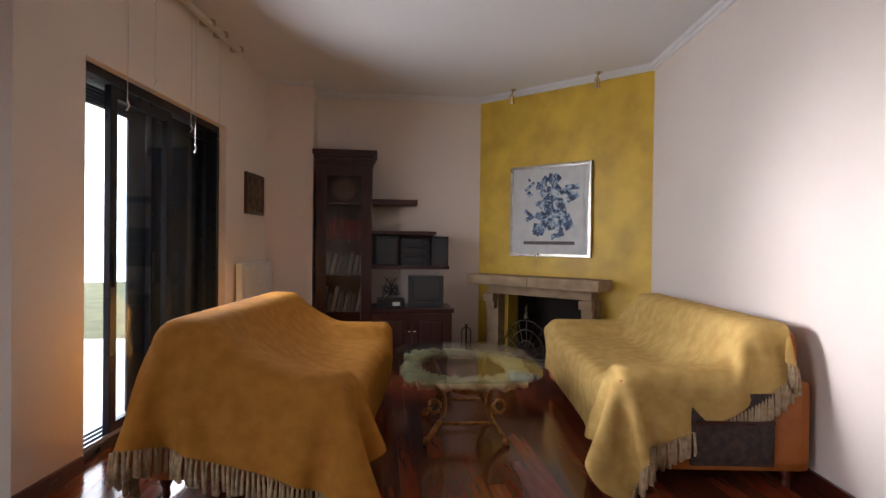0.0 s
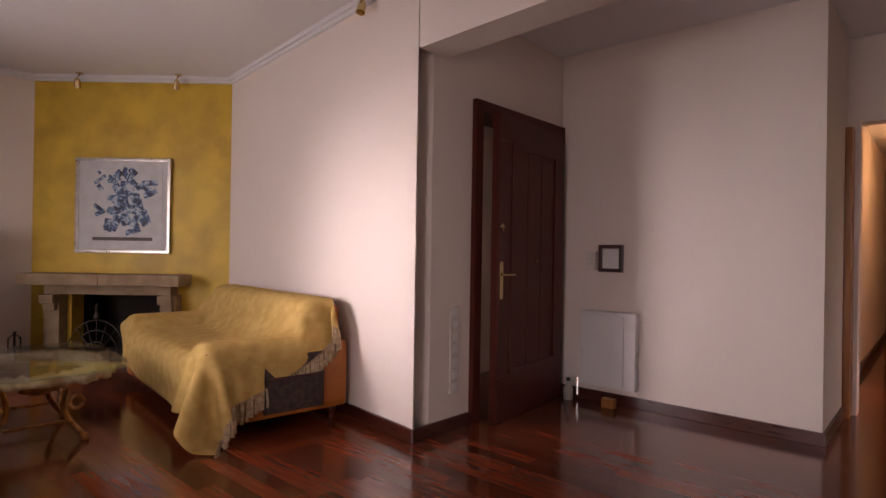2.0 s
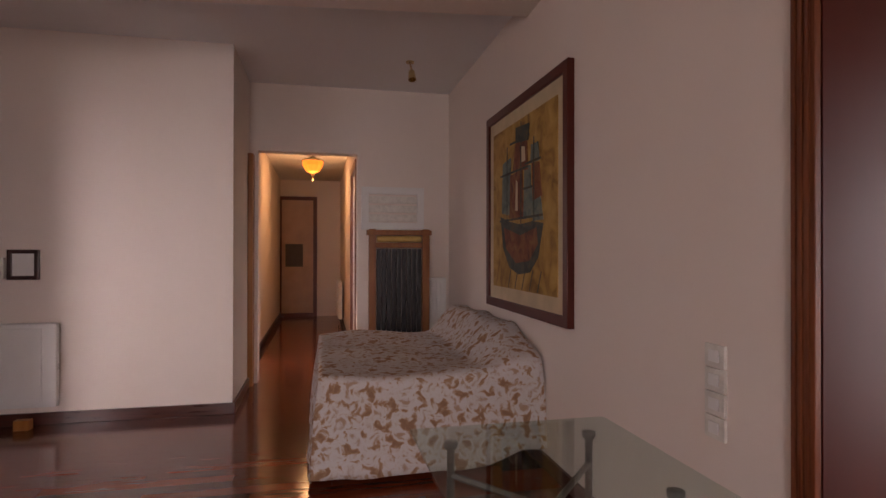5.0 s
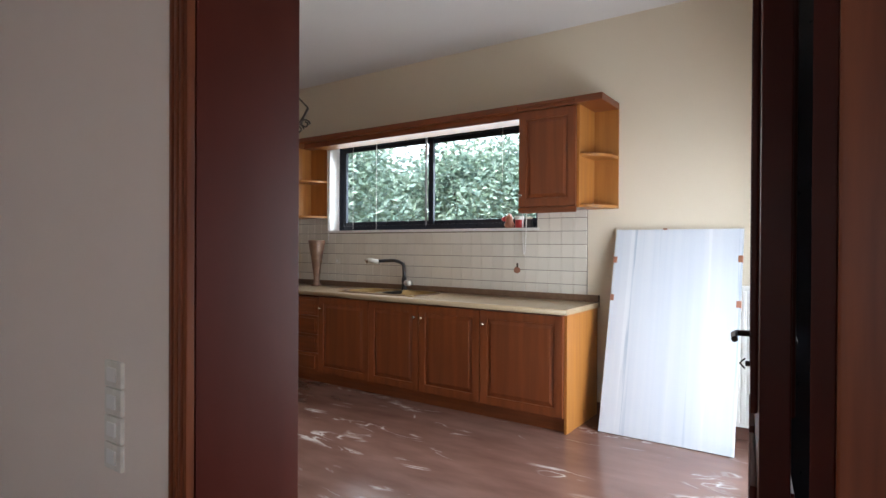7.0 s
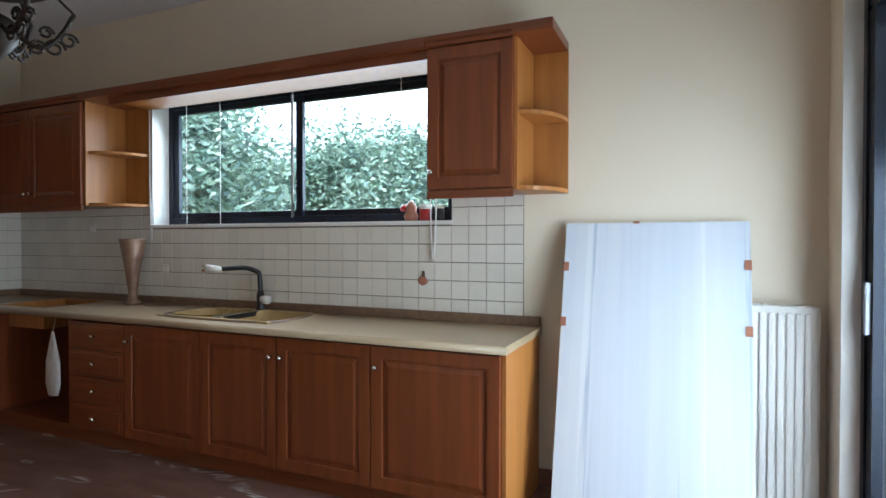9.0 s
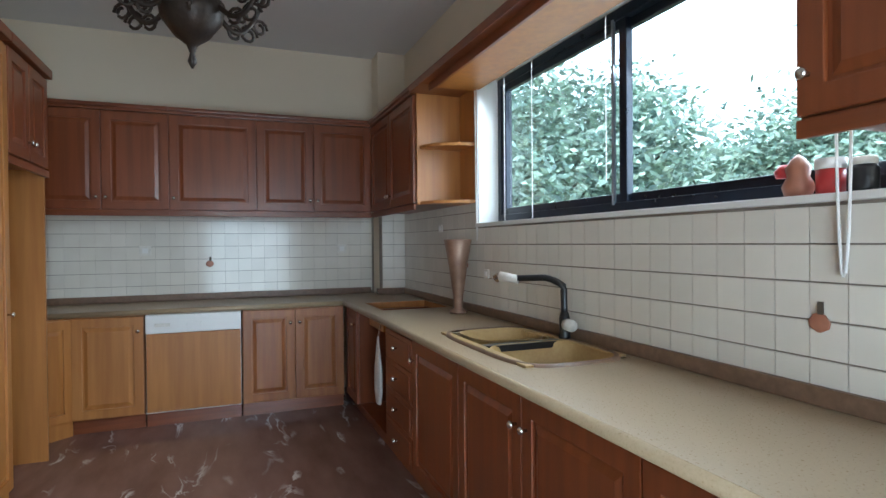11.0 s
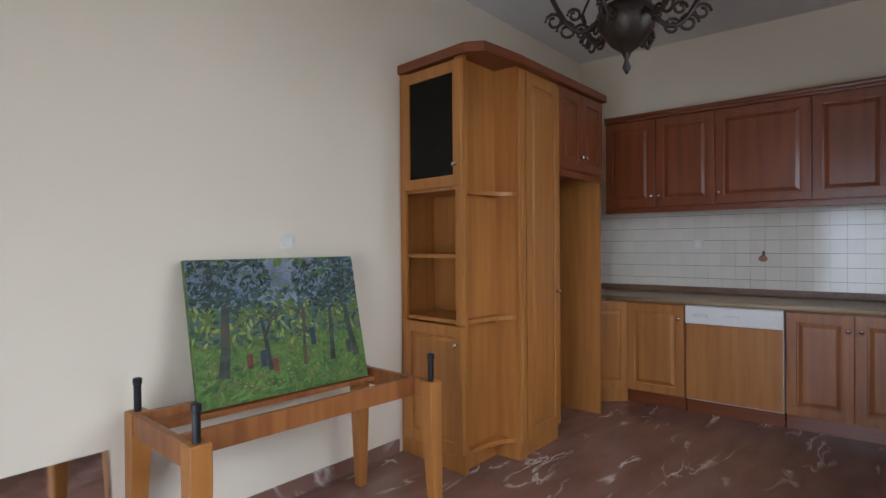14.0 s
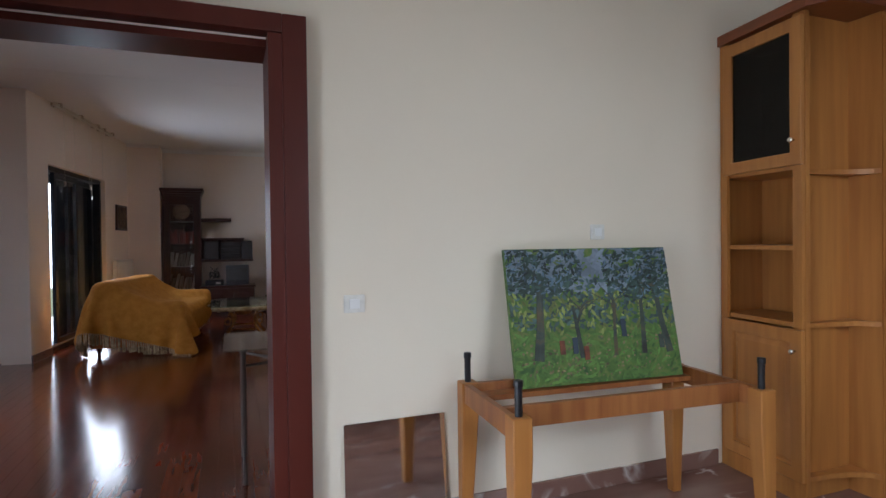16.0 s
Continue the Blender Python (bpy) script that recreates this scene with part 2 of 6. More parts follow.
M_LAND = blotched("green_landscape_paint", [(0.25, (0.012, 0.022, 0.016)), (0.40, (0.035, 0.075, 0.022)), (0.50, (0.10, 0.16, 0.03)), (0.58, (0.05, 0.09, 0.10)), (0.72, (0.17, 0.21, 0.05))], 14, 0.7, 1.5)
M_LANDLOW = blotched("grass_green_paint", [(0.3, (0.03, 0.08, 0.02)), (0.5, (0.08, 0.15, 0.025)), (0.62, (0.13, 0.17, 0.04)), (0.75, (0.05, 0.07, 0.05))], 18, 0.7, 1.5)
M_LANDSKY = blotched("pale_sky_paint", [(0.3, (0.09, 0.13, 0.16)), (0.6, (0.19, 0.23, 0.27))], 12, 0.7, 1.0)
M_SHIPBG = blotched("ochre_sea_paint", [(0.3, (0.22, 0.105, 0.02)), (0.5, (0.42, 0.235, 0.05)), (0.7, (0.52, 0.32, 0.09))], 6, 0.7, 1.2)
M_SHIPA = blotched("dark_teal_paint", [(0.3, (0.02, 0.018, 0.016)), (0.5, (0.045, 0.06, 0.05)), (0.7, (0.10, 0.07, 0.03))], 9, 0.7, 1.2)
M_SHIPB = blotched("rust_red_paint", [(0.3, (0.07, 0.02, 0.012)), (0.5, (0.20, 0.055, 0.022)), (0.7, (0.25, 0.12, 0.04))], 9, 0.7, 1.2)
M_SHIPC = blotched("grey_teal_paint", [(0.3, (0.06, 0.09, 0.085)), (0.5, (0.13, 0.18, 0.16)), (0.7, (0.20, 0.22, 0.17))], 9, 0.7, 1.2)
M_ABST = blotched("blue_abstract_print", [(0.40, (0.015, 0.018, 0.03)), (0.48, (0.05, 0.11, 0.24)), (0.55, (0.26, 0.36, 0.46)), (0.64, (0.55, 0.57, 0.56))], 9, 0.5, 2.5)
M_PAPER = material("white_paper", (0.62, 0.62, 0.60), 0.7, scale=8)
M_CREAMMAT = material("cream_mount_board", (0.62, 0.50, 0.33), 0.8, scale=8)
M_ICON = blotched("dark_icon_paint", [(0.35, (0.02, 0.012, 0.008)), (0.5, (0.10, 0.05, 0.02)), (0.65, (0.20, 0.12, 0.05))], 14, 0.6, 1.0)
M_SILVERFRAME = material("silver_leaf_frame", (0.55, 0.52, 0.46), 0.3, 0.8, second=(0.42, 0.38, 0.32), scale=14)
M_REDBOOK = material("red_book_cloth", (0.20, 0.03, 0.02), 0.7, vary=0.4)
M_GREYBOOK = material("faded_book_cloth", (0.28, 0.26, 0.23), 0.7, vary=0.5)
M_VASE = material("copper_glazed_ceramic", (0.30, 0.19, 0.13), 0.35, 0.3, second=(0.22, 0.13, 0.09), scale=12)
M_RED = material("red_plastic", (0.45, 0.03, 0.03), 0.35, scale=20)
M_SALMON = material("terracotta_decal", (0.36, 0.15, 0.09), 0.4, scale=30)
M_TERRACE = material("pale_terrace_tile", (0.62, 0.60, 0.56), 0.6, second=(0.54, 0.52, 0.48), scale=3)
M_GROUND = material("dry_grass_ground", (0.13, 0.14, 0.06), 0.95, second=(0.08, 0.09, 0.04), scale=0.6)
M_BARK = material("grey_bark", (0.09, 0.07, 0.05), 0.95, scale=9, bump=0.5)
# Distance haze and glaring daylight are mixed into both leaf colours, paling them.
M_LEAF = material("hazed_green_leaves", (0.36, 0.47, 0.35), 0.7, second=(0.20, 0.30, 0.27), scale=2.0, vary=0.45)
M_LEAF2 = material("hazed_yellow_green_leaves", (0.46, 0.52, 0.31), 0.7, second=(0.28, 0.37, 0.25), scale=2.0, vary=0.45)
M_SCREEN = material("dark_tv_glass", (0.05, 0.05, 0.05), 0.1, scale=5)
M_MIRROR = material("mirror_silver", (0.86, 0.88, 0.88), 0.03, 1.0, second=(0.85, 0.87, 0.87), scale=3)
M_PINKDOOR = material("pale_pink_door", (0.50, 0.33, 0.23), 0.5, scale=5)
M_CLOTH = material("white_towel", (0.6, 0.58, 0.54), 0.95, scale=30, bump=0.5)
G_CLEAR = glass_material("clear_glass")
G_TABLE = glass_material("greenish_table_glass", (0.86, 0.93, 0.90))
G_SMOKE = glass_material("smoked_glass", (0.16, 0.14, 0.12))
G_WINDOW = glass_material("window_glass", (0.93, 0.96, 0.97))
GL_AMBER = glow_material("amber_lamp_glass", (1.0, 0.28, 0.03), 0.8)

# building helpers -----------------------------------------------------------


def smooth(ob):
    for p in ob.data.polygons:
        p.use_smooth = True
    return ob


def thing(name, loc=(0, 0, 0), rz=0.0, label="", category="", group="", kind=""):
    ob = new(name)
    ob.empty_display_size = 0.1
    ob.matrix_world = pose(*loc, 0, 0, rz)
    return tagged(ob, label, category, group, kind)


def part(name, bm, mat, parent=None, label="", m=None, soft=False):
    """Links a bmesh as one mesh object, under a thing or part where one is given, in its local space."""
    me = bpy.data.meshes.new(name)
    bm.to_mesh(me)
    bm.free()
    me.materials.append(mat)
    ob = new(name, me)
    if parent:
        ob.parent = parent
    if m is not None:
        ob.matrix_local = m
    if label:
        ob["label"] = label
    return smooth(ob) if soft else ob


def struct(name, bm, mat, label=""):
    return tagged(part(name, bm, mat, None, label), kind="structure", category=name.split("_")[0])


def box(bm, x0, x1, y0, y1, z0, z1, bev=0.0, m=None):
    r = bmesh.ops.create_cube(bm, size=1)
    vs = r["verts"]
    bmesh.ops.transform(bm, matrix=Matrix.Translation(((x0 + x1) / 2, (y0 + y1) / 2, (z0 + z1) / 2)) @ Matrix.Diagonal((abs(x1 - x0), abs(y1 - y0), abs(z1 - z0), 1)), verts=vs)
    if bev:
        es = list({e for v in vs for e in v.link_edges})
        nv = bmesh.ops.bevel(bm, geom=es, offset=bev, segments=2, profile=0.7, affect="EDGES")
        vs = list({v for f in nv["faces"] for v in f.verts} | {v for v in vs if v.is_valid})
    if m is not None:
        bmesh.ops.transform(bm, matrix=m, verts=vs)
    return bm


def B(*a, bev=0.0):
    return box(bmesh.new(), *a, bev=bev)


def prism(bm, pts, z0, z1):
    """An upright prism over a closed outline of (x, y)."""
    lo = [bm.verts.new((x, y, z0)) for x, y in pts]
    hi = [bm.verts.new((x, y, z1)) for x, y in pts]
    n = len(pts)
    bm.faces.new(hi)
    bm.faces.new(lo[::-1])
    for i in range(n):
        bm.faces.new((lo[i], lo[(i + 1) % n], hi[(i + 1) % n], hi[i]))
    bmesh.ops.recalc_face_normals(bm, faces=bm.faces)
    return bm


def slant_box(bm, p, q, s0, s1, d0, d1, z0, z1):
    """A box along the plan line p to q: s along it in metres, d to its left."""
    u = (Vector(q) - Vector(p)).normalized()
    n = Vector((-u.y, u.x))
    pts = [Vector(p) + u * s + n * d for s, d in ((s0, d0), (s1, d0), (s1, d1), (s0, d1))]
    return prism(bm, [tuple(v) for v in pts], z0, z1)


def lathe(bm, prof, seg=24, centre=(0, 0, 0)):
    """A turned shape from (radius, z) pairs."""
    rings = []
    for r, z in prof:
        rings.append([bm.verts.new((centre[0] + r * math.cos(2 * math.pi * i / seg), centre[1] + r * math.sin(2 * math.pi * i / seg), centre[2] + z)) for i in range(seg)])
    for a, b in zip(rings, rings[1:]):
        for i in range(seg):
            bm.faces.new((a[i], a[(i + 1) % seg], b[(i + 1) % seg], b[i]))
    bm.faces.new(rings[0][::-1])
    bm.faces.new(rings[-1])
    return bm


def tube(bm, pts, r, seg=8, r1=None):
    """A round bar along the given points; r1: the radius at its end."""
    pts = [Vector(p) for p in pts]
    r1 = r if r1 is None else r1
    rings = []
    for i, p in enumerate(pts):
        d = (pts[min(i + 1, len(pts) - 1)] - pts[max(i - 1, 0)]).normalized()
        side = d.cross(Vector((0, 0, 1)) if abs(d.z) < 0.9 else Vector((1, 0, 0))).normalized()
        up = side.cross(d)
        k = r + (r1 - r) * i / max(1, len(pts) - 1)
        rings.append([bm.verts.new(p + k * (math.cos(2 * math.pi * j / seg) * side + math.sin(2 * math.pi * j / seg) * up)) for j in range(seg)])
    for a, b in zip(rings, rings[1:]):
        for j in range(seg):
            bm.faces.new((a[j], a[(j + 1) % seg], b[(j + 1) % seg], b[j]))
    bm.faces.new(rings[0][::-1])
    bm.faces.new(rings[-1])
    bmesh.ops.recalc_face_normals(bm, faces=bm.faces)
    return bm


def curve_pts(f, n):
    return [f(i / (n - 1)) for i in range(n)]


def frame_ring(bm, x0, x1, z0, z1, w, y0, y1, bev=0.004):
    """A mitred frame round an upright opening, in the xz plane, as one solid."""
    rings = []
    for y, a in ((y0, 0), (y1, 0), (y1, w), (y0, w)):
        rings.append([bm.verts.new(v) for v in ((x0 + a, y, z0 + a), (x1 - a, y, z0 + a), (x1 - a, y, z1 - a), (x0 + a, y, z1 - a))])
    faces = []
    for k in range(4):
        p, q = rings[k], rings[(k + 1) % 4]
        for i in range(4):
            faces.append(bm.faces.new((p[i], q[i], q[(i + 1) % 4], p[(i + 1) % 4])))
    bmesh.ops.recalc_face_normals(bm, faces=faces)
    if bev:
        es = list({e for r in (rings[0], rings[3]) for v in r for e in v.link_edges if e.verts[0] in r and e.verts[1] in r})
        bmesh.ops.bevel(bm, geom=es, offset=min(bev, w * 0.3), segments=2, profile=0.6, affect="EDGES")
    return bm


def knob(parent, x, y, z):
    k = part("knob", lathe(bmesh.new(), [(0.006, 0), (0.005, 0.012), (0.013, 0.018), (0.014, 0.025), (0.008, 0.031)], 12), M_CHROME, parent, "small nickel knob", pose(x, y, z, 90), True)
    return k


def panel_door(parent, x0, x1, z0, z1, y=0.0, knob_at=None, mat=None, glass=None):
    """A raised-panel door in local xz, its face towards -y."""
    mat = mat or M_CAB
    g = 0.003
    x0, x1, z0, z1 = x0 + g, x1 - g, z0 + g, z1 - g
    w = min(0.062, (x1 - x0) * 0.2)
    bm = frame_ring(bmesh.new(), x0, x1, z0, z1, w, y - 0.021, y, 0.004)
    d = part("door", bm, mat, parent)
    if not glass:
        pb = bmesh.new()
        loops = []
        for a, yy in ((-0.004, -0.009), (0.010, -0.009), (0.034, -0.0185)):
            p0, p1, q0, q1 = x0 + w + a, x1 - w - a, z0 + w + a, z1 - w - a
            loops.append([pb.verts.new(v) for v in ((p0, y + yy, q0), (p1, y + yy, q0), (p1, y + yy, q1), (p0, y + yy, q1))])
        for lo, hi in zip(loops, loops[1:]):
            for i in range(4):
                pb.faces.new((lo[i], lo[(i + 1) % 4], hi[(i + 1) % 4], hi[i]))
        pb.faces.new(loops[-1])
        part("panel", pb, mat, d)
    if glass:
        part("pane", B(x0 + w - 0.004, x1 - w + 0.004, y - 0.012, y - 0.008, z0 + w - 0.004, z1 - w + 0.004), glass, d, "smoked glass pane")
    if knob_at:
        knob(d, knob_at[0], y - 0.021, knob_at[1])
    return d


def draped(name, parent, W, L, top, over, flare, mat, label="", ripple=0.03, n=70, skew=None, seed=0.0, floor=0.03):
    """A cloth laid over a W x L footprint whose height is top(x, y). over: how far it hangs at x0, x1, y0, y1. skew(x, y, side): changes the hang."""
    bm = bmesh.new()
    a, b, c, d = over
    nx, ny = n, int(n * 1.3)
    grid = []
    for i in range(nx + 1):
        row = []
        s = -a + (W + a + b) * i / nx
        for j in range(ny + 1):
            t = -c + (L + c + d) * j / ny
            cx, cy = min(max(s, 0), W), min(max(t, 0), L)
            ox, oy = s - cx, t - cy
            k = skew(cx, cy, ox, oy) if skew else 1.0
            hang = max(abs(ox), abs(oy)) * k
            z = max(top(cx, cy) - hang, floor)
            f = flare + 0.10 * hang
            wave = ripple * min(1, hang / 0.25) * (math.sin(10 * (cx if abs(oy) > abs(ox) else cy) + seed + 3 * hang) + 0.5 * math.sin(23 * (cx + cy) + 2 * seed))
            px = cx + (math.copysign(f + wave, ox) if ox else 0)
            py = cy + (math.copysign(f + wave, oy) if oy else 0)
            if ox and oy:
                px, py = cx + math.copysign(0.8 * f + wave, ox), cy + math.copysign(0.8 * f + wave, oy)
            fold = noise.noise(Vector((cx * 3.1 + seed, cy * 2.3, 0.3))) * 0.034 + noise.noise(Vector((cx * 8 + seed, cy * 5, 1.3))) * 0.008
            row.append(bm.verts.new((px, py, z + fold)))
        grid.append(row)
    for i in range(nx):
        for j in range(ny):
            bm.faces.new((grid[i][j], grid[i + 1][j], grid[i + 1][j + 1], grid[i][j + 1]))
    near = [grid[i][0].co.copy() for i in range(nx + 1)]
    sides = [grid[0][j].co.copy() for j in range(ny + 1)], [grid[nx][j].co.copy() for j in range(ny + 1)]
    ob = part(name, bm, mat, parent, label, soft=True)
    so = ob.modifiers.new("thickness", "SOLIDIFY")
    so.thickness = 0.006
    return ob, near, sides


def fringe(parent, edge, step=2, length=0.11):
    bm = bmesh.new()
    for i in range(0, len(edge) - 1, step):
        p = edge[i]
        rnd = random.uniform(-0.012, 0.012)
        ln = min(length * random.uniform(0.85, 1.15), max(0.02, p.z - 0.01))
        pts = [p + Vector((0, 0, 0.012)), p + Vector((rnd * 0.4, -0.004, -ln * 0.25)), p + Vector((rnd * 0.7, -0.006, -ln * 0.6)), p + Vector((rnd, -0.002, -ln))]
        tube(bm, pts, 0.0065, 6, 0.012)
    return part("fringe", bm, M_FRINGE, parent, "knotted beige cotton tassels", soft=True)


# plan ---------------------------------------------------------------------
W0, W1 = (-0.95, 3.65), (-0.577, 6.6)      # the living room's window wall
R0, R1 = (2.755, 2.365), (3.167, 5.48)     # its other long wall
Y0, Y1 = (1.795, 7.0), (3.167, 5.48)       # the ochre chimney wall
HC, HA, HK = 2.95, 2.84, 3.0               # ceilings: living room, entrance, kitchen
DW0 = -0.14                                # the far jamb of the kitchen doorway
NS, KS = -1.44, -1.67                      # both faces of the wall between living room and kitchen

# setting: walls, floors, ceilings ------------------------------------------
WL = math.dist(W0, W1)
wu = (Vector(W1) - Vector(W0)).normalized()
bm = bmesh.new()
slant_box(bm, W0, W1, -0.5, 0.0, 0, 0.28, 0, HC)
slant_box(bm, W0, W1, 1.90, WL + 0.4, 0, 0.28, 0, HC)
slant_box(bm, W0, W1, 0.0, 1.90, 0, 0.28, 2.22, HC)
struct("wall_window_side", bm, M_WALL, "warm white plaster wall with a sliding door opening")
struct("wall_column", B(-0.80, -0.09, 6.6, 7.2, 0, HC), M_WALL, "plastered column beside the bookcase")
struct("wall_back", B(-0.09, 1.95, 7.0, 7.2, 0, HC), M_WALL, "warm white plaster back wall")
bm = bmesh.new()
YL = math.dist(Y0, Y1)
slant_box(bm, Y0, Y1, 0, 0.42, 0, 0.2, 0, HC)
slant_box(bm, Y0, Y1, 1.36, YL + 0.1, 0, 0.2, 0, HC)
slant_box(bm, Y0, Y1, 0.42, 1.36, 0, 0.2, 0.74, HC)
struct("wall_chimney", bm, M_YELLOW, "ochre yellow sponged chimney wall")
bm = bmesh.new()
slant_box(bm, Y0, Y1, 0.36, 0.42, 0.2, 0.6, 0, 0.8)
slant_box(bm, Y0, Y1, 1.36, 1.42, 0.2, 0.6, 0, 0.8)
slant_box(bm, Y0, Y1, 0.36, 1.42, 0.6, 0.66, 0, 0.8)
slant_box(bm, Y0, Y1, 0.36, 1.42, 0.2, 0.66, 0.8, 0.86)
slant_box(bm, Y0, Y1, 0.42, 1.36, 0.0, 0.6, 0.004, 0.02)
struct("wall_firebox", bm, M_SOOT, "soot-blackened firebox lining")
struct("wall_long", prism(bmesh.new(), [R0, R1, (3.4, 5.5), (3.4, 2.5), (2.9, 2.5)], 0, HC), M_WALL, "long warm white plaster wall")
bm = bmesh.new()
box(bm, 2.9, 3.36, 2.368, 2.6, 0, HC)
box(bm, 4.47, 4.75, 2.368, 2.6, 0, HC)
box(bm, 3.36, 4.47, 2.368, 2.6, 2.2, HC)
struct("wall_entrance", bm, M_WALL, "plaster wall round the entrance door")
struct("wall_radiator", B(4.5, 4.72, 0.487, 2.36, 0, HC), M_WALL, "plaster wall with radiator")
struct("wall_return", B(4.72, 5.5, 0.487, 0.7, 0, HC), M_WALL, "plaster wall return beside the hall")
bm = bmesh.new()
box(bm, 5.5, 5.66, 0.41, 0.7, 0, HC)
box(bm, 5.5, 5.66, -1.6, -0.52, 0, HC)
box(bm, 5.5, 5.66, -0.52, 0.41, 2.2, HC)
struct("wall_hall_arch", bm, M_WALL, "plaster wall with the opening to the hall")
bm = bmesh.new()
box(bm, 5.66, 6.0, 0.58, 0.73, 0, 2.6)
box(bm, 6.75, 11.2, 0.58, 0.73, 0, 2.6)
box(bm, 6.0, 6.75, 0.58, 0.73, 2.12, 2.6)
struct("wall_hall_left", bm, M_WALL, "hall wall with a doorway")
bm = bmesh.new()
box(bm, 5.66, 5.80, -0.70, -0.54, 0, 2.6)
box(bm, 6.6, 11.2, -0.70, -0.54, 0, 2.6)
box(bm, 5.80, 6.6, -0.70, -0.54, 2.12, 2.6)
struct("wall_hall_right", bm, M_WALL, "hall wall with a doorway")
struct("wall_hall_end", B(11.0, 11.2, -0.54, 0.58, 0, 2.6), M_WALL, "end wall of the hall")
struct("ceiling_hall", B(5.66, 11.2, -0.70, 0.73, 2.6, 2.7), M_CEIL)
for nm, b in (("wall_side_room", (5.9, 7.0, 1.5, 1.6, 0, 2.6)), ("wall_side_room_two", (5.7, 6.8, -1.62, -1.54, 0, 2.6))):
    struct(nm, B(*b), M_WALL, "plain wall of a side room")
bm = bmesh.new()
box(bm, -2.6, DW0, KS, NS, 0, HK)
box(bm, 1.19, 6.27, KS, NS, 0, HK)
box(bm, DW0, 1.19, KS, NS, 2.09, HK)
struct("wall_between", bm, M_WALL, "thick plaster wall with the kitchen doorway")
bm = bmesh.new()
box(bm, 1.22, 6.07, KS - 0.008, KS, 0, HK)
box(bm, -0.2, 1.22, KS - 0.008, KS, 2.17, HK)
struct("wall_kitchen_north", bm, M_KWALL, "cream plaster face of the kitchen wall")
bm = bmesh.new()
box(bm, -0.2, 1.86, -5.1, -4.87, 0, HK)
box(bm, 4.27, 6.27, -5.1, -4.87, 0, HK)
box(bm, 1.86, 4.27, -5.1, -4.87, 0, 1.41)
box(bm, 1.86, 4.27, -5.1, -4.87, 2.36, HK)
struct("wall_kitchen_window", bm, M_KWALL, "cream plaster wall with a wide window")
struct("wall_kitchen_east", B(6.07, 6.27, -4.87, KS - 0.008, 0, HK), M_KWALL, "cream plaster end wall")
struct("wall_pipe_box", B(5.86, 6.07, -4.87, -4.62, 0.9, HK), M_KWALL, "boxed-in pipe corner")
bm = bmesh.new()
box(bm, -0.2, 0.05, -4.87, -4.60, 0, HK)
box(bm, -0.45, -0.2, -2.9, KS, 0, HK)
box(bm, -0.45, -0.2, -3.0, -2.9, 0, HK)
box(bm, -0.2, 0.05, -4.60, -2.9, 2.3, HK)
struct("wall_kitchen_patio", bm, M_KWALL, "cream plaster wall with the patio door opening")
# Unseen west wall; its opening is added to let the fill lamp in.
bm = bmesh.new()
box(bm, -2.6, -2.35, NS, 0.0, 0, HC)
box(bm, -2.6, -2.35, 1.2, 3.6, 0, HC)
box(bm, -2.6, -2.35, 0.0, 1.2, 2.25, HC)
struct("wall_west", bm, M_WALL, "unseen plaster wall with an added opening for the west fill lamp")
struct("wall_west_return", B(-2.35, -1.30, 3.3, 3.5, 0, HC), M_WALL, "plaster wall return")
struct("floor", B(-2.6, 11.2, -1.555, 7.3, -0.12, -0.004), M_SKIRT, "dark sub-floor under the parquet")
struct("floor_kitchen", B(-0.45, 6.27, -5.1, -1.555, -0.12, 0.0), M_KFLOOR, "polished red-brown marble floor with white veins")
struct("ceiling", B(-2.6, 3.06, -1.44, 2.362, HC, HC + 0.12), M_CEIL, "white ceiling")
struct("ceiling_far", B(-2.6, 3.5, 2.368, 7.3, HC, HC + 0.12), M_CEIL, "white ceiling")
struct("ceiling_entrance", B(3.065, 5.5, -1.44, 2.366, HA, HC + 0.1), M_CEIL, "white entrance ceiling")
struct("ceiling_kitchen", B(-0.45, 6.27, -5.1, KS, HK, HK + 0.12), M_CEIL, "white kitchen ceiling")
bm = bmesh.new()
ends = [[bm.verts.new((x, y, z)) for x, z in ((xa, zb), (xa + 0.26, zb), (xa + 0.26, HC), (xa, HC))] for xa, y, zb in ((2.757, 2.36, 2.44), (3.03, NS, 2.73))]
for i in range(4):
    bm.faces.new((ends[0][i], ends[0][(i + 1) % 4], ends[1][(i + 1) % 4], ends[1][i]))
bm.faces.new(ends[0][::-1])
bm.faces.new(ends[1])
bmesh.ops.recalc_face_normals(bm, faces=bm.faces)
struct("beam", bm, M_WALL, "plastered ceiling beam")
# Unseen box added behind the entrance door to keep daylight out of its gap.
struct("ceiling_landing", B(3.2, 4.8, 2.6, 3.4, 2.3, 2.4), M_CEIL)
struct("wall_landing", box(box(B(3.2, 4.8, 3.3, 3.4, 0, 2.3), 3.1, 3.2, 2.6, 3.4, 0, 2.3), 4.8, 4.9, 2.6, 3.4, 0, 2.3), M_WALL, "unseen wall added to darken the entrance door gap")

# trims: cornices and skirtings
bm = bmesh.new()
for p, q in ((Y0, Y1), (Y1, R0)):
    ln = math.dist(p, q)
    slant_box(bm, p, q, 0, ln, -0.045, 0.0, HC - 0.035, HC - 0.001)
    slant_box(bm, p, q, 0, ln, -0.022, 0.0, HC - 0.065, HC - 0.035)
box(bm, -0.09, 1.80, 6.955, 7.0, HC - 0.035, HC - 0.001)
box(bm, -0.09, 1.80, 6.978, 7.0, HC - 0.065, HC - 0.035)
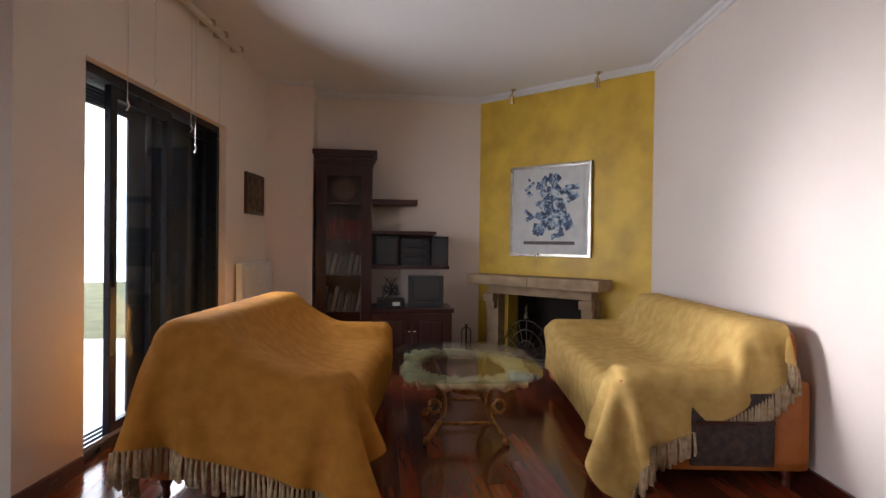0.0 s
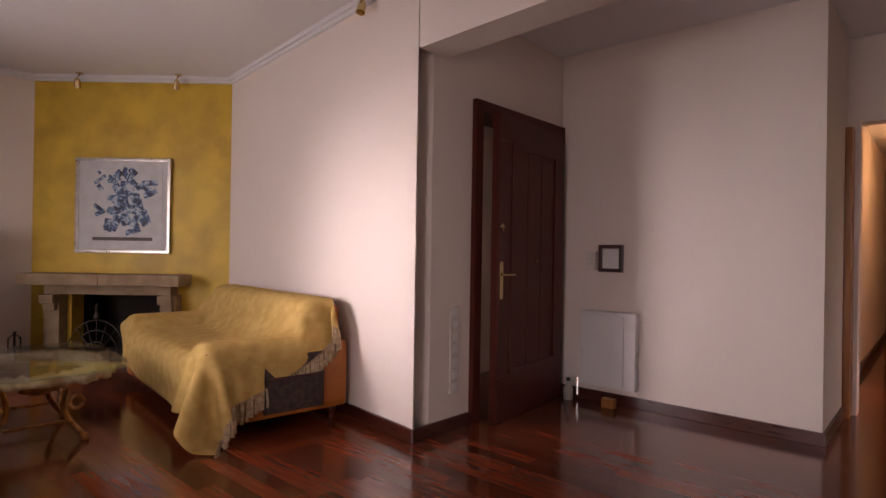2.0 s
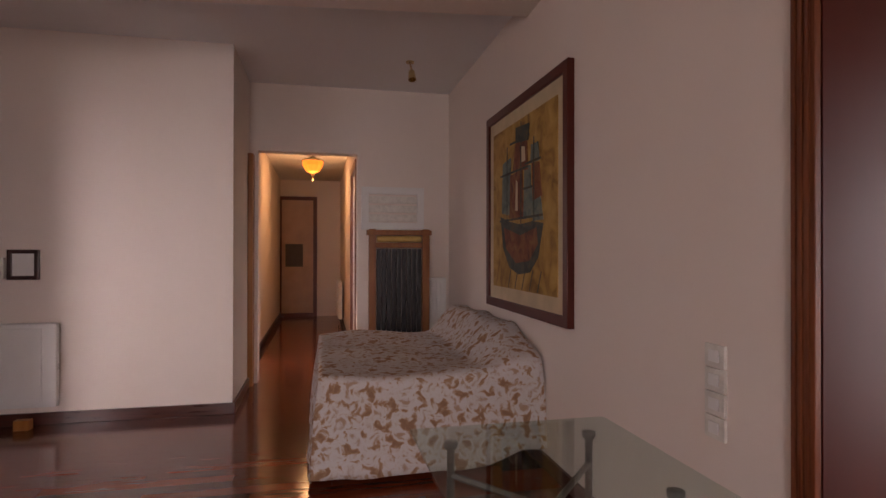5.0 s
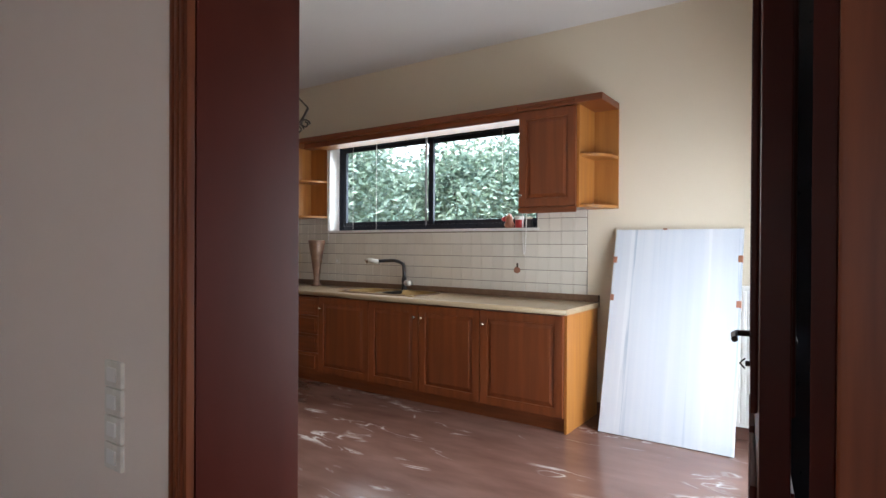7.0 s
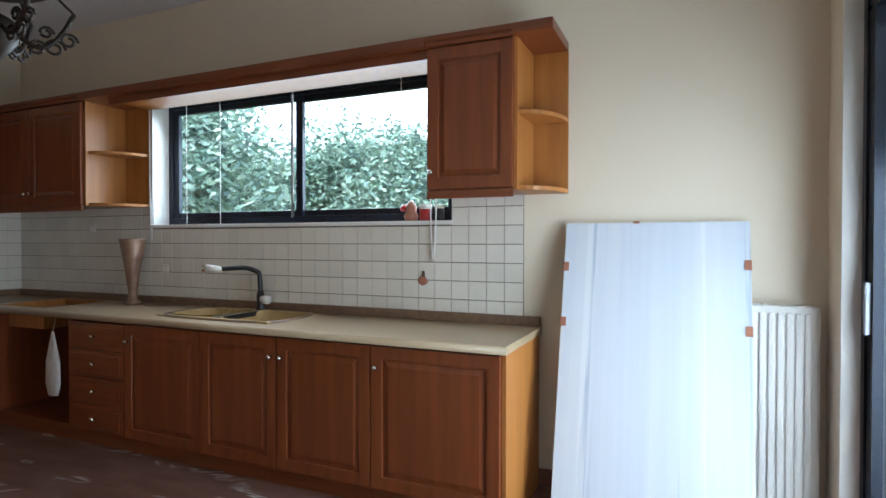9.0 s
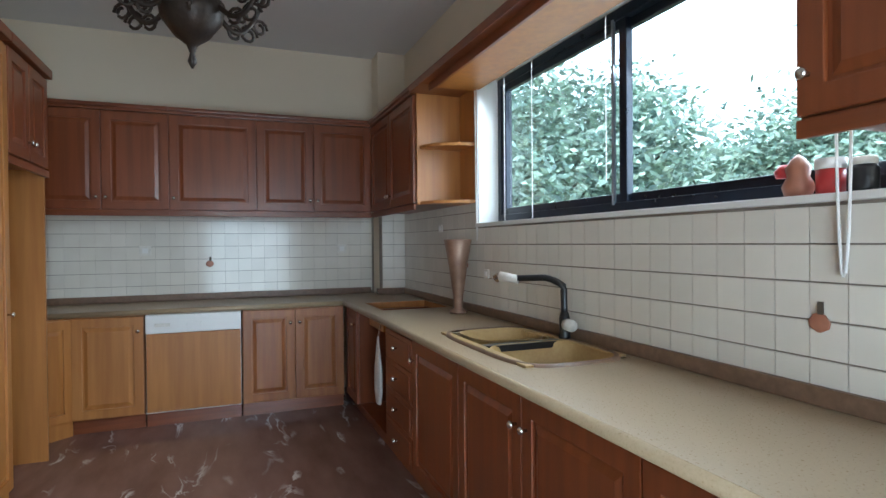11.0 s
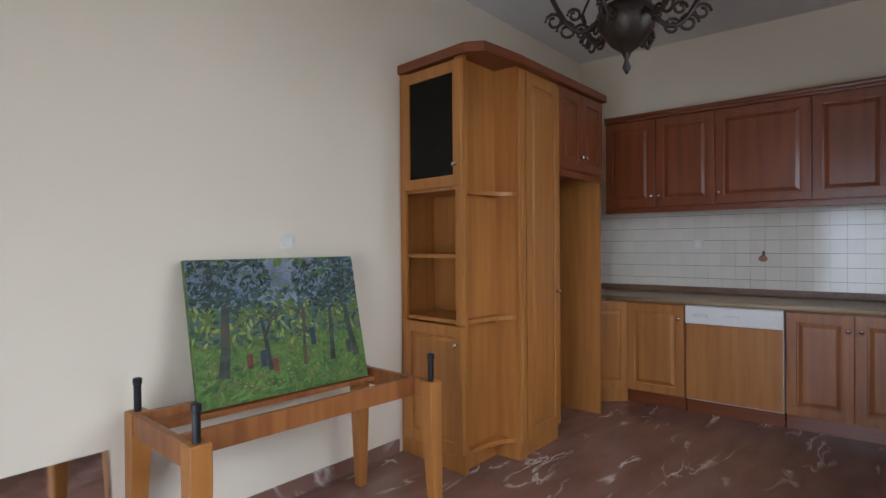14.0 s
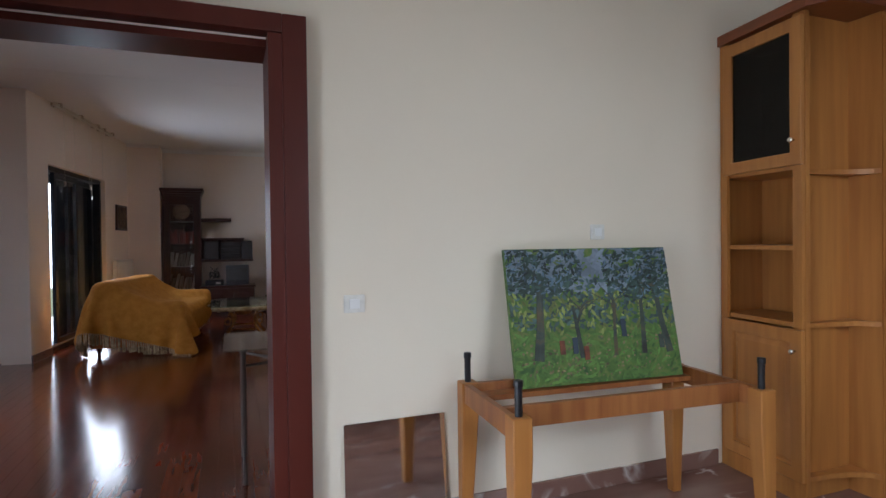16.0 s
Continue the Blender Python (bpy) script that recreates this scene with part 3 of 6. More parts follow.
box(bm, -0.577, -0.09, 6.56, 6.6, HC - 0.05, HC - 0.001)
struct("trim_cornice", bm, M_CEIL, "white plaster cornice")
bm = bmesh.new()
slant_box(bm, R1, R0, 0, math.dist(R0, R1), -0.018, 0, 0.002, 0.085)
slant_box(bm, W0, W1, -0.5, -0.02, -0.018, 0, 0.002, 0.085)
slant_box(bm, W0, W1, 1.92, WL, -0.018, 0, 0.002, 0.085)
box(bm, 2.74, 3.28, 2.347, 2.365, 0.002, 0.085)
box(bm, 4.482, 4.5, 0.487, 2.365, 0.002, 0.085)
box(bm, 4.482, 5.5, 0.469, 0.487, 0.002, 0.085)
box(bm, 1.222, 5.5, NS, NS + 0.018, 0.002, 0.085)
box(bm, 5.482, 5.5, NS, -0.53, 0.002, 0.085)
box(bm, 6.83, 11.0, 0.562, 0.58, 0.002, 0.085)
box(bm, 6.68, 11.0, -0.54, -0.522, 0.002, 0.085)
struct("baseboard", bm, M_SKIRT, "dark red wooden skirting")
bm = bmesh.new()
box(bm, 1.292, 3.52, KS - 0.022, KS - 0.008, 0.001, 0.085)
box(bm, 0.05, 1.36, -4.87, -4.856, 0.001, 0.085)
box(bm, 0.05, 0.064, -4.856, -4.62, 0.001, 0.085)
struct("baseboard_kitchen", bm, M_KFLOOR, "red-brown marble skirting")

# kitchen doorway casing and open door
bm = bmesh.new()
box(bm, 1.145, 1.222, NS, NS + 0.022, 0, 2.17, 0.004)
box(bm, DW0 - 0.08, DW0, NS, NS + 0.022, 0, 2.17, 0.004)
box(bm, DW0, 1.145, NS, NS + 0.022, 2.09, 2.17, 0.004)
for k in range(3):
    x = 1.157 + 0.022 * k
    box(bm, x, x + 0.012, NS + 0.022, NS + 0.029, 0.15, 2.15, 0.003)
struct("trim_kitchen_door", bm, M_CASING, "red-brown fluted door casing")
bm = bmesh.new()
box(bm, 1.142, 1.195, KS - 0.09, NS - 0.002, 0, 2.09)
box(bm, DW0 - 0.005, DW0 + 0.025, KS, NS - 0.002, 0, 2.09)
box(bm, DW0 + 0.025, 1.142, KS, NS - 0.002, 2.06, 2.09)
box(bm, 1.196, 1.292, KS - 0.09, KS - 0.008, 0, 2.17, 0.006)
box(bm, DW0, 1.196, KS - 0.09, KS - 0.008, 2.095, 2.17, 0.006)
struct("trim_kitchen_jamb", bm, M_DARKDOOR, "dark mahogany door jamb")


def panelled_leaf(parent, w, h, mat, cols, rows, depth=0.045, name="leaf"):
    """A door leaf from local x = 0 to w with sunk mouldings on both faces."""
    bm = box(bmesh.new(), 0, w, -depth / 2, depth / 2, 0.008, h, 0.003)
    for s in (-1, 1):
        for c0, c1 in cols:
            for r0, r1 in rows:
                y0, y1 = (s * depth / 2, s * (depth / 2 + 0.012))
                frame_ring(bm, c0, c1, r0, r1, 0.028, min(y0, y1), max(y0, y1), 0.005)
                box(bm, c0 + 0.07, c1 - 0.07, min(y0, y1 * 0.97), max(y0, y1 * 0.97), r0 + 0.07, r1 - 0.07, 0.005)
    return part(name, bm, mat, parent)


def lever(parent, x, z, s, mat):
    """A lever handle on its long plate; s: the side of the leaf."""
    bm = box(bmesh.new(), x - 0.02, x + 0.02, min(s * 0.022, s * 0.030), max(s * 0.022, s * 0.030), z - 0.17, z + 0.12, 0.003)
    tube(bm, [(x, s * 0.03, z), (x, s * 0.07, z), (x - 0.03, s * 0.075, z), (x - 0.11, s * 0.072, z - 0.004)], 0.009, 8)
    tube(bm, [(x, s * 0.03, z - 0.09), (x, s * 0.045, z - 0.09)], 0.008, 8)
    tube(bm, [(x, s * 0.045, z - 0.105), (x, s * 0.06, z - 0.09), (x, s * 0.045, z - 0.075)], 0.003, 6)
    return part("handle", bm, mat, parent, "bronze lever handle with a key below")


door = thing("door_1", (-0.06, KS - 0.035, 0), -83.5, "dark mahogany kitchen door standing open against the wall", "door", kind="structure")
leaf = panelled_leaf(door, 0.92, 2.05, M_DARKDOOR, ((0.10, 0.43), (0.49, 0.82)), ((0.15, 0.85), (0.98, 1.92)))
lever(leaf, 0.86, 1.02, 1, M_IRON)
lever(leaf, 0.86, 1.02, -1, M_IRON)

# entrance door, ajar
bm = bmesh.new()
box(bm, 3.30, 3.38, 2.33, 2.60, 0, 2.24, 0.004)
box(bm, 4.44, 4.497, 2.33, 2.60, 0, 2.24, 0.004)
box(bm, 3.38, 4.44, 2.33, 2.60, 2.16, 2.24, 0.004)
struct("trim_entrance_door", bm, M_DARKDOOR, "dark mahogany door frame")
door = thing("door_2", (4.44, 2.33, 0), 180 + 5, "dark panelled mahogany entrance door standing ajar", "door", kind="structure")
bm = box(bmesh.new(), 0, 1.04, -0.03, 0.022, 0.008, 2.15, 0.003)
for z0, z1 in ((0.008, 0.32), (1.96, 2.15)):
    box(bm, 0.001, 1.039, 0.022, 0.032, z0 + 0.001, z1 - 0.001, 0.003)
for x0, x1 in ((0.001, 0.16), (0.88, 1.039)):
    box(bm, x0, x1, 0.022, 0.032, 0.321, 1.959, 0.003)
leaf = part("leaf", bm, M_DARKDOOR, door)
for k in range(3):
    part("panel", box(bmesh.new(), 0.195 + 0.218 * k, 0.405 + 0.218 * k, 0.0225, 0.028, 0.355, 1.925, 0.004), M_DARKDOOR, leaf)
part("moulding", frame_ring(bmesh.new(), 0.16, 0.88, 0.32, 1.96, 0.03, 0.022, 0.042, 0.008), M_DARKDOOR, leaf)
bm = box(bmesh.new(), 0.985, 1.025, 0.03, 0.04, 0.86, 1.12, 0.004)
tube(bm, [(1.005, 0.04, 1.03), (1.005, 0.08, 1.03), (0.97, 0.085, 1.03), (0.90, 0.082, 1.03)], 0.009)
part("handle", bm, M_BRASS, leaf, "brass lever handle on a long plate")
part("lock", lathe(bmesh.new(), [(0.024, 0), (0.024, 0.012), (0.012, 0.02)], 16), M_BRASS, leaf, "brass upper lock", pose(1.005, 0.03, 1.36, -90))
part("peephole", lathe(bmesh.new(), [(0.012, 0), (0.012, 0.012)], 12), M_BRASS, leaf, "brass peephole", pose(0.52, 0.045, 1.12, -90))

# hall doors
for nm, a in (("trim_hall_left", (5.93, 6.82, 0.555, 0.63)), ("trim_hall_right", (5.73, 6.67, -0.60, -0.51))):
    x0, x1, y0, y1 = a
    bm = bmesh.new()
    box(bm, x0, x0 + 0.07, y0, y1, 0, 2.19, 0.004)
    box(bm, x1 - 0.07, x1, y0, y1, 0, 2.19, 0.004)
    box(bm, x0 + 0.07, x1 - 0.07, y0, y1, 2.12, 2.19, 0.004)
    struct(nm, bm, M_CASING, "orange-brown wooden door casing")
# Oak colour puts the orange lamplight on this casing into its wood.
struct("trim_arch_post", B(5.36, 5.50, 0.44, 0.487, 0.0, 2.15, bev=0.004), M_OAK, "wooden casing beside the hall opening, coloured as if lit orange")
bm = frame_ring(bmesh.new(), -0.36, 0.36, 0.0, 2.28, 0.07, -0.02, 0.05)
door = thing("door_3", (10.98, -0.1, 0), 90, "pale closed door at the end of the hall with a dark picture", "door", kind="structure")
door.matrix_world = pose(10.95, 0.26, 0, 0, 0, -90)
part("door_frame", bm, M_DARKDOOR, door)
part("leaf", B(-0.29, 0.29, -0.005, 0.03, 0.07, 2.21), M_PINKDOOR, door)
part("poster", B(-0.22, 0.10, -0.012, -0.006, 0.95, 1.38), M_GREYSLATE, door, "dark grey poster on the door")
# living room window: sliding door, shutter, blinds ---------------------------------
wrot = math.degrees(math.atan2(W1[1] - W0[1], W1[0] - W0[0]))
win = thing("window_1", (*W0, 0), wrot, "navy aluminium sliding terrace door, partly open", "window", kind="structure")
bm = frame_ring(bmesh.new(), 0.0, 1.90, 0.0, 2.22, 0.055, 0.06, 0.26)
part("window_frame", bm, M_ALU, win)
bm = bmesh.new()
for k in range(4):
    box(bm, 0.05, 1.85, 0.075 + 0.045 * k, 0.087 + 0.045 * k, 0.055, 0.075)
part("track", bm, M_ALUSIL, win, "silver sliding track")
for nm, x0, x1, y in (("sash", 0.36, 1.10, 0.10), ("sash", 0.95, 1.85, 0.17)):
    s = part(nm, frame_ring(bmesh.new(), x0, x1, 0.06, 2.16, 0.07, y - 0.02, y + 0.02), M_ALU, win)
    p = part("pane", B(x0 + 0.06, x1 - 0.06, y - 0.003, y + 0.003, 0.12, 2.10), G_WINDOW, s)
    p.visible_shadow = False
    part("pull", B(x0 + 0.02, x0 + 0.045, y - 0.035, y - 0.02, 0.95, 1.15, bev=0.004), M_BLACK, s)
bm = bmesh.new()
for k in range(40):
    box(bm, 0.80, 1.86, 0.225, 0.240, 0.07 + 0.052 * k, 0.1218 + 0.052 * k)
part("shutter", bm, M_SHUT, win, "dark blue sliding louvred shutter")
bm = bmesh.new()
for k in range(5):
    box(bm, 0.055, 0.80, 0.20, 0.23, 2.05 + 0.022 * k, 2.068 + 0.022 * k)
part("roller_slat", bm, M_SHUT, win, "raised roller shutter slats")
rail = thing("curtain_rail", (*W0, HC - 0.06), wrot, "ivory curtain rail with hanging cords under the ceiling", "curtain rail")
part("rail", B(0.0, 2.0, -0.10, -0.06, 0.0, 0.035, bev=0.004), M_PLASTIC, rail)
for x in (0.1, 0.75, 1.35, 1.6, 1.95):
    part("bracket", B(x, x + 0.05, -0.11, 0.0, 0.01, 0.058, bev=0.004), M_CHROME, rail)
for x, ln in ((0.25, 0.85), (0.55, 0.62), (1.05, 0.82), (1.12, 0.95), (1.55, 0.78)):
    bm = tube(bmesh.new(), [(x, -0.08, 0), (x + 0.01, -0.08, -ln * 0.5), (x, -0.08, -ln)], 0.0022, 5)
    part("cord", tube(bm, [(x, -0.08, -ln), (x + 0.012, -0.085, -ln - 0.03), (x - 0.008, -0.08, -ln - 0.06)], 0.006, 6), M_PLASTIC, rail)


def radiator(loc, rz, w, h, n, label, depth=0.09):
    t = thing("radiator", loc, rz, label, "radiator")
    part("body", box(bmesh.new(), 0, w, -depth, -0.03, 0, h, 0.012), M_WHITE, t)
    bm = bmesh.new()
    for k in range(n):
        x = 0.03 + (w - 0.06) * (k + 0.5) / n
        box(bm, x - 0.35 * (w - 0.06) / n, x + 0.35 * (w - 0.06) / n, -depth - 0.012, -depth, 0.03, h - 0.03, 0.006)
    part("rib", bm, M_WHITE, t)
    bm = bmesh.new()
    for k in range(18):
        box(bm, 0.02 + (w - 0.04) * k / 18, 0.02 + (w - 0.04) * (k + 0.6) / 18, -depth + 0.01, -0.035, h, h + 0.004)
    part("grille", bm, M_WHITE, t)
    part("valve", tube(bmesh.new(), [(-0.03, -0.06, 0.04), (-0.03, -0.06, -0.10)], 0.012, 8), M_CHROME, t, "nickel valve and pipe")
    return t


radiator((-0.665, 5.62, 0.40), wrot + 180 - 180 + 0, 0.85, 0.60, 14, "white panel radiator below the icon")
radiator((4.5, 1.66, 0.14), 90 + 180, 0.0001 + 0.46, 0.59, 1, "flat white panel radiator by the entrance")
bpy.data.objects["radiator.001"].matrix_world = pose(4.5, 2.12, 0.14, 0, 0, -90)
bpy.data.objects["radiator"].matrix_world = pose(W0[0] + wu.x * 2.06, W0[1] + wu.y * 2.06, 0.43, 0, 0, wrot) @ pose(0, 0, 0)


def picture(name, loc, rz, w, h, frame_mat, fw, label, mount=0.0, mount_mat=None, img=None, depth=0.03, tilt=0.0):
    """A framed picture, its face to local -y, its lower left corner at loc."""
    t = thing(name, loc, rz, label, "painting")
    t.matrix_world = pose(*loc, tilt, 0, rz)
    part("frame", frame_ring(bmesh.new(), 0, w, 0, h, fw, -depth, 0, 0.006), frame_mat, t)
    if mount:
        part("mount", B(fw - 0.005, w - fw + 0.005, -depth * 0.55, -depth * 0.3, fw - 0.005, h - fw + 0.005), mount_mat, t)
    c = part("canvas", B(fw + mount, w - fw - mount, -depth * 0.7, -depth * 0.5, fw + mount, h - fw - mount), img, t)
    return t


icon = picture("icon", (W0[0] + wu.x * 2.33, W0[1] + wu.y * 2.33, 1.50), wrot, 0.50, 0.40, M_BOOK, 0.03, "small dark wooden icon with two painted shapes", img=M_ICON)
for k in (0, 1):
    part("painted_shape", lathe(bmesh.new(), [(0.045, 0), (0.08, 0.05), (0.07, 0.13), (0.035, 0.2), (0.04, 0.25), (0.01, 0.28)], 12), M_ICON, icon, m=pose(0.15 + 0.2 * k, -0.022, 0.06) @ Matrix.Diagonal((0.9, 0.04, 1, 1)))
yrot = math.degrees(math.atan2(Y1[1] - Y0[1], Y1[0] - Y0[0]))
yu = (Vector(Y1) - Vector(Y0)).normalized()


def on_yellow(s, d=0.0):
    n = Vector((-yu.y, yu.x))
    p = Vector(Y0) + yu * s - n * d
    return p.x, p.y


abst = picture("abstract_print", (*on_yellow(0.46, 0.01), 1.11), yrot, 0.98, 0.985, M_SILVERFRAME, 0.035, "blue and white abstract print in a silver frame", 0.05, M_PAPER, M_PAPER)
random.seed(4)
strokes = bmesh.new()
dark = bmesh.new()
for k in range(90):
    x, z = random.gauss(0.47, 0.12), random.gauss(0.54, 0.17)
    if not (0.14 < x < 0.84 and 0.14 < z < 0.86):
        continue
    a = random.uniform(0, 180)
    w, h = random.uniform(0.02, 0.085), random.uniform(0.012, 0.038)
    box(strokes if k % 2 else dark, -w, w, -0.0235 - 0.00004 * k, -0.021, -h, h, m=pose(x, 0, z, 0, a, 0))
tagged(part("blue_stroke", strokes, M_ABST, abst), kind="stuff")
tagged(part("dark_stroke", dark, M_ABST, abst, m=pose(0.01, -0.0012, 0.03)), kind="stuff")
part("print", B(0.18, 0.80, -0.0212, -0.0205, 0.13, 0.165), M_GREYSLATE, abst, "dark painted ground of the print")

# chimneypiece
fp = thing("fireplace", (*Y0, 0), yrot, "carved sandstone fireplace with a dark hearth", "fireplace", kind="structure")
part("mantel", box(box(bmesh.new(), 0.06, 0.86, -0.30, -0.003, 0.79, 0.90, 0.01), 0.864, 1.66, -0.30, -0.003, 0.79, 0.90, 0.01), M_STONE, fp)
part("lintel", B(0.24, 1.52, -0.16, -0.003, 0.69, 0.788, bev=0.006), M_STONE, fp)
for x in (0.22, 1.40):
    bm = box(bmesh.new(), x, x + 0.16, -0.13, -0.003, 0, 0.688, 0.008)
    box(bm, x + 0.01, x + 0.15, -0.22, -0.13, 0.60, 0.688, 0.008)
    box(bm, x + 0.02, x + 0.14, -0.18, -0.13, 0.52, 0.60, 0.01)
    box(bm, x - 0.02, x + 0.18, -0.17, -0.003, 0, 0.09, 0.008)
    part("jamb", bm, M_STONE, fp)
part("hearth", B(0.15, 1.62, -0.40, -0.003, 0.003, 0.03, bev=0.005), M_GREYSLATE, fp)
screen = thing("fire_screen", (*on_yellow(0.82, 0.23), 0.03), yrot, "wrought iron fan-shaped fire screen before the hearth", "fire screen")
bm = bmesh.new()
for k in range(9):
    a = math.pi * (k + 0.5) / 9
    tube(bm, [(0, 0, 0.03), (0.30 * math.cos(a), 0, 0.03 + 0.38 * math.sin(a))], 0.006, 5)
part("rib", bm, M_IRON, screen)
bm = bmesh.new()
for r in (0.13, 0.22, 0.30):
    tube(bm, curve_pts(lambda u: (r * math.cos(math.pi * u), 0, 0.03 + r * 1.27 * math.sin(math.pi * u)), 20), 0.007, 5)
part("arc", bm, M_IRON, screen)
part("foot", box(bmesh.new(), -0.3, 0.3, -0.05, 0.05, 0, 0.03, 0.008), M_IRON, screen)
part("finial", lathe(bmesh.new(), [(0.01, 0.40), (0.03, 0.44), (0.012, 0.50), (0.02, 0.53), (0.003, 0.58)], 10), M_IRON, screen)
tools = thing("fire_irons", (1.62, 6.80, 0), 0, "small iron fire tool stand on the floor by the chimney", "fire irons")
bm = lathe(bmesh.new(), [(0.07, 0), (0.07, 0.02), (0.012, 0.03), (0.01, 0.30), (0.02, 0.32)], 14)
part("stand", tube(bm, curve_pts(lambda u: (0.05 * math.cos(math.pi * u), 0, 0.22 + 0.07 * math.sin(math.pi * u)), 10), 0.006, 6), M_IRON, tools)
for x in (-0.05, 0.05):
    part("tool", tube(bmesh.new(), [(x, 0, 0.05), (x, 0, 0.26)], 0.007, 6), M_IRON, tools)


def spot(loc, rz, group="brass ceiling spots"):
    t = thing("ceiling_spot", loc, rz, "small brass ceiling spotlight", "spotlight", group)
    part("plate", lathe(bmesh.new(), [(0.035, -0.012), (0.035, 0), (0.01, 0.0)], 14), M_BRASS, t)
    part("arm", tube(bmesh.new(), [(0, 0, -0.012), (0, -0.03, -0.05), (0, -0.03, -0.07)], 0.008, 8), M_BRASS, t)
    part("head", lathe(bmesh.new(), [(0.015, 0), (0.026, -0.02), (0.034, -0.10), (0.028, -0.10), (0.012, -0.03)], 14), M_BRASS, t, m=pose(0, -0.035, -0.06, 18, 12, 0))
    return t


for s in (0.52, 1.53):
    spot((*on_yellow(s, 0.09), HC - 0.001), yrot)
spot((2.73, 2.92, HC - 0.001), 80)
spot((3.25, 2.22, HA - 0.001), 0)
spot((4.6, -0.9, HA - 0.001), 60)

# bookcase and media wall
bc = thing("bookcase", (-0.06, 6.62, 0), 0, "tall dark mahogany bookcase with a glazed door, half full", "bookcase")
bm = bmesh.new()
box(bm, 0, 0.03, 0, 0.37, 0, 2.10)
box(bm, 0.57, 0.60, 0, 0.37, 0, 2.10)
box(bm, 0.03, 0.57, 0.35, 0.37, 0, 2.10)
box(bm, 0.03, 0.57, 0.002, 0.35, 0, 0.10)
box(bm, 0.03, 0.57, 0.002, 0.35, 2.06, 2.10)
part("body", bm, M_BOOK, bc)
bm = bmesh.new()
box(bm, -0.01, 0.61, -0.02, 0.37, 2.10, 2.14, 0.008)
box(bm, -0.025, 0.63, -0.035, 0.37, 2.14, 2.18, 0.012)
box(bm, -0.04, 0.65, -0.05, 0.37, 2.18, 2.235, 0.01)
part("cornice", bm, M_BOOK, bc)
for z in (0.46, 0.86, 1.25, 1.66):
    part("shelf", B(0.03, 0.57, 0.02, 0.35, z, z + 0.02), M_BOOK, bc)
d = part("door", frame_ring(bmesh.new(), 0.005, 0.595, 0.11, 2.06, 0.11, -0.022, 0.0, 0.006), M_BOOK, bc)
part("pane", B(0.11, 0.49, -0.012, -0.008, 0.21, 1.96), G_CLEAR, d, "clear glass pane").visible_shadow = False
random.seed(7)
for z, mat, lab in ((1.27, M_REDBOOK, "red cloth-bound book"), (0.88, M_GREYBOOK, "faded paperback book"), (0.48, M_GREYBOOK, "leaning faded book")):
    x = 0.05 if mat is M_GREYBOOK else 0.06
    while x < 0.50:
        w, h = random.uniform(0.02, 0.045), random.uniform(0.19, 0.27)
        lean = random.uniform(-2, 2) if mat is M_REDBOOK else random.uniform(2, 14)
        b = tagged(part("book", B(0, w, 0, 0.16, 0, h, bev=0.003), mat), lab + " in the glazed bookcase", "book", "books in the bookcase")
        b.matrix_world = pose(-0.06 + x, 6.68, z + 0.001 + w * math.sin(radians(abs(lean))), 0, lean, 0)
        x += w + 0.004 + h * math.sin(radians(abs(lean))) * 0.35
plate = tagged(part("plate", lathe(bmesh.new(), [(0.02, 0), (0.07, 0.01), (0.14, 0.03), (0.14, 0.034), (0.06, 0.014)], 24), M_VASE, soft=True), "brown decorative plate standing in the bookcase", "plate")
plate.matrix_world = pose(0.22, 6.86, 1.83, 78)
sh = thing("wall_shelf", (0.54, 6.70, 1.66), 0, "short dark mahogany wall shelf", "shelf")
part("board", B(0, 0.50, 0, 0.29, 0, 0.06, bev=0.006), M_BOOK, sh)
sh = thing("wall_shelf", (0.54, 6.66, 0.95), 0, "dark mahogany wall unit holding the stereo", "shelf")
part("lower_board", B(0, 0.86, 0, 0.33, 0, 0.04, bev=0.006), M_BOOK, sh)
part("upper_board", B(0, 0.71, 0, 0.33, 0.385, 0.42, bev=0.006), M_BOOK, sh)
part("back", B(0, 0.71, 0.31, 0.33, 0.04, 0.385), M_BOOK, sh)
for x, w, nm in ((0.58, 0.25, 0), (1.20, 0.19, 1)):
    t = thing("loudspeaker", (x, 6.68, 0.991), 0, "black hi-fi loudspeaker on the wall unit", "loudspeaker", "stereo loudspeakers")
    part("cabinet", B(0, w, 0, 0.24, 0, 0.325 - 0.0, bev=0.006), M_BLACK, t)
    part("grille", B(0.012, w - 0.012, -0.012, -0.001, 0.012, 0.30, bev=0.004), M_GREYP, t)
t = thing("stereo", (0.86, 6.68, 0.991), 0, "black stacked stereo system on the wall unit", "stereo")
for k in range(3):
    c = part("unit", B(0, 0.32, 0, 0.26, 0.1 * k, 0.1 * k + 0.098, bev=0.004), M_BLACK, t)
    part("display", B(0.04, 0.22, -0.004, 0.0, 0.1 * k + 0.05, 0.1 * k + 0.08), M_GREYP, c)
    part("dial", lathe(bmesh.new(), [(0.018, 0), (0.018, 0.012), (0.01, 0.014)], 14), M_GREYP, c, m=pose(0.27, -0.001, 0.1 * k + 0.05, 90))
st = thing("tv_cabinet", (0.545, 6.42, 0), 0, "low dark mahogany television cabinet", "cabinet")
part("body", B(0, 0.86, 0.02, 0.57, 0.0, 0.50), M_BOOK, st)
part("top", B(-0.02, 0.88, -0.015, 0.57, 0.50, 0.54, bev=0.006), M_BOOK, st)
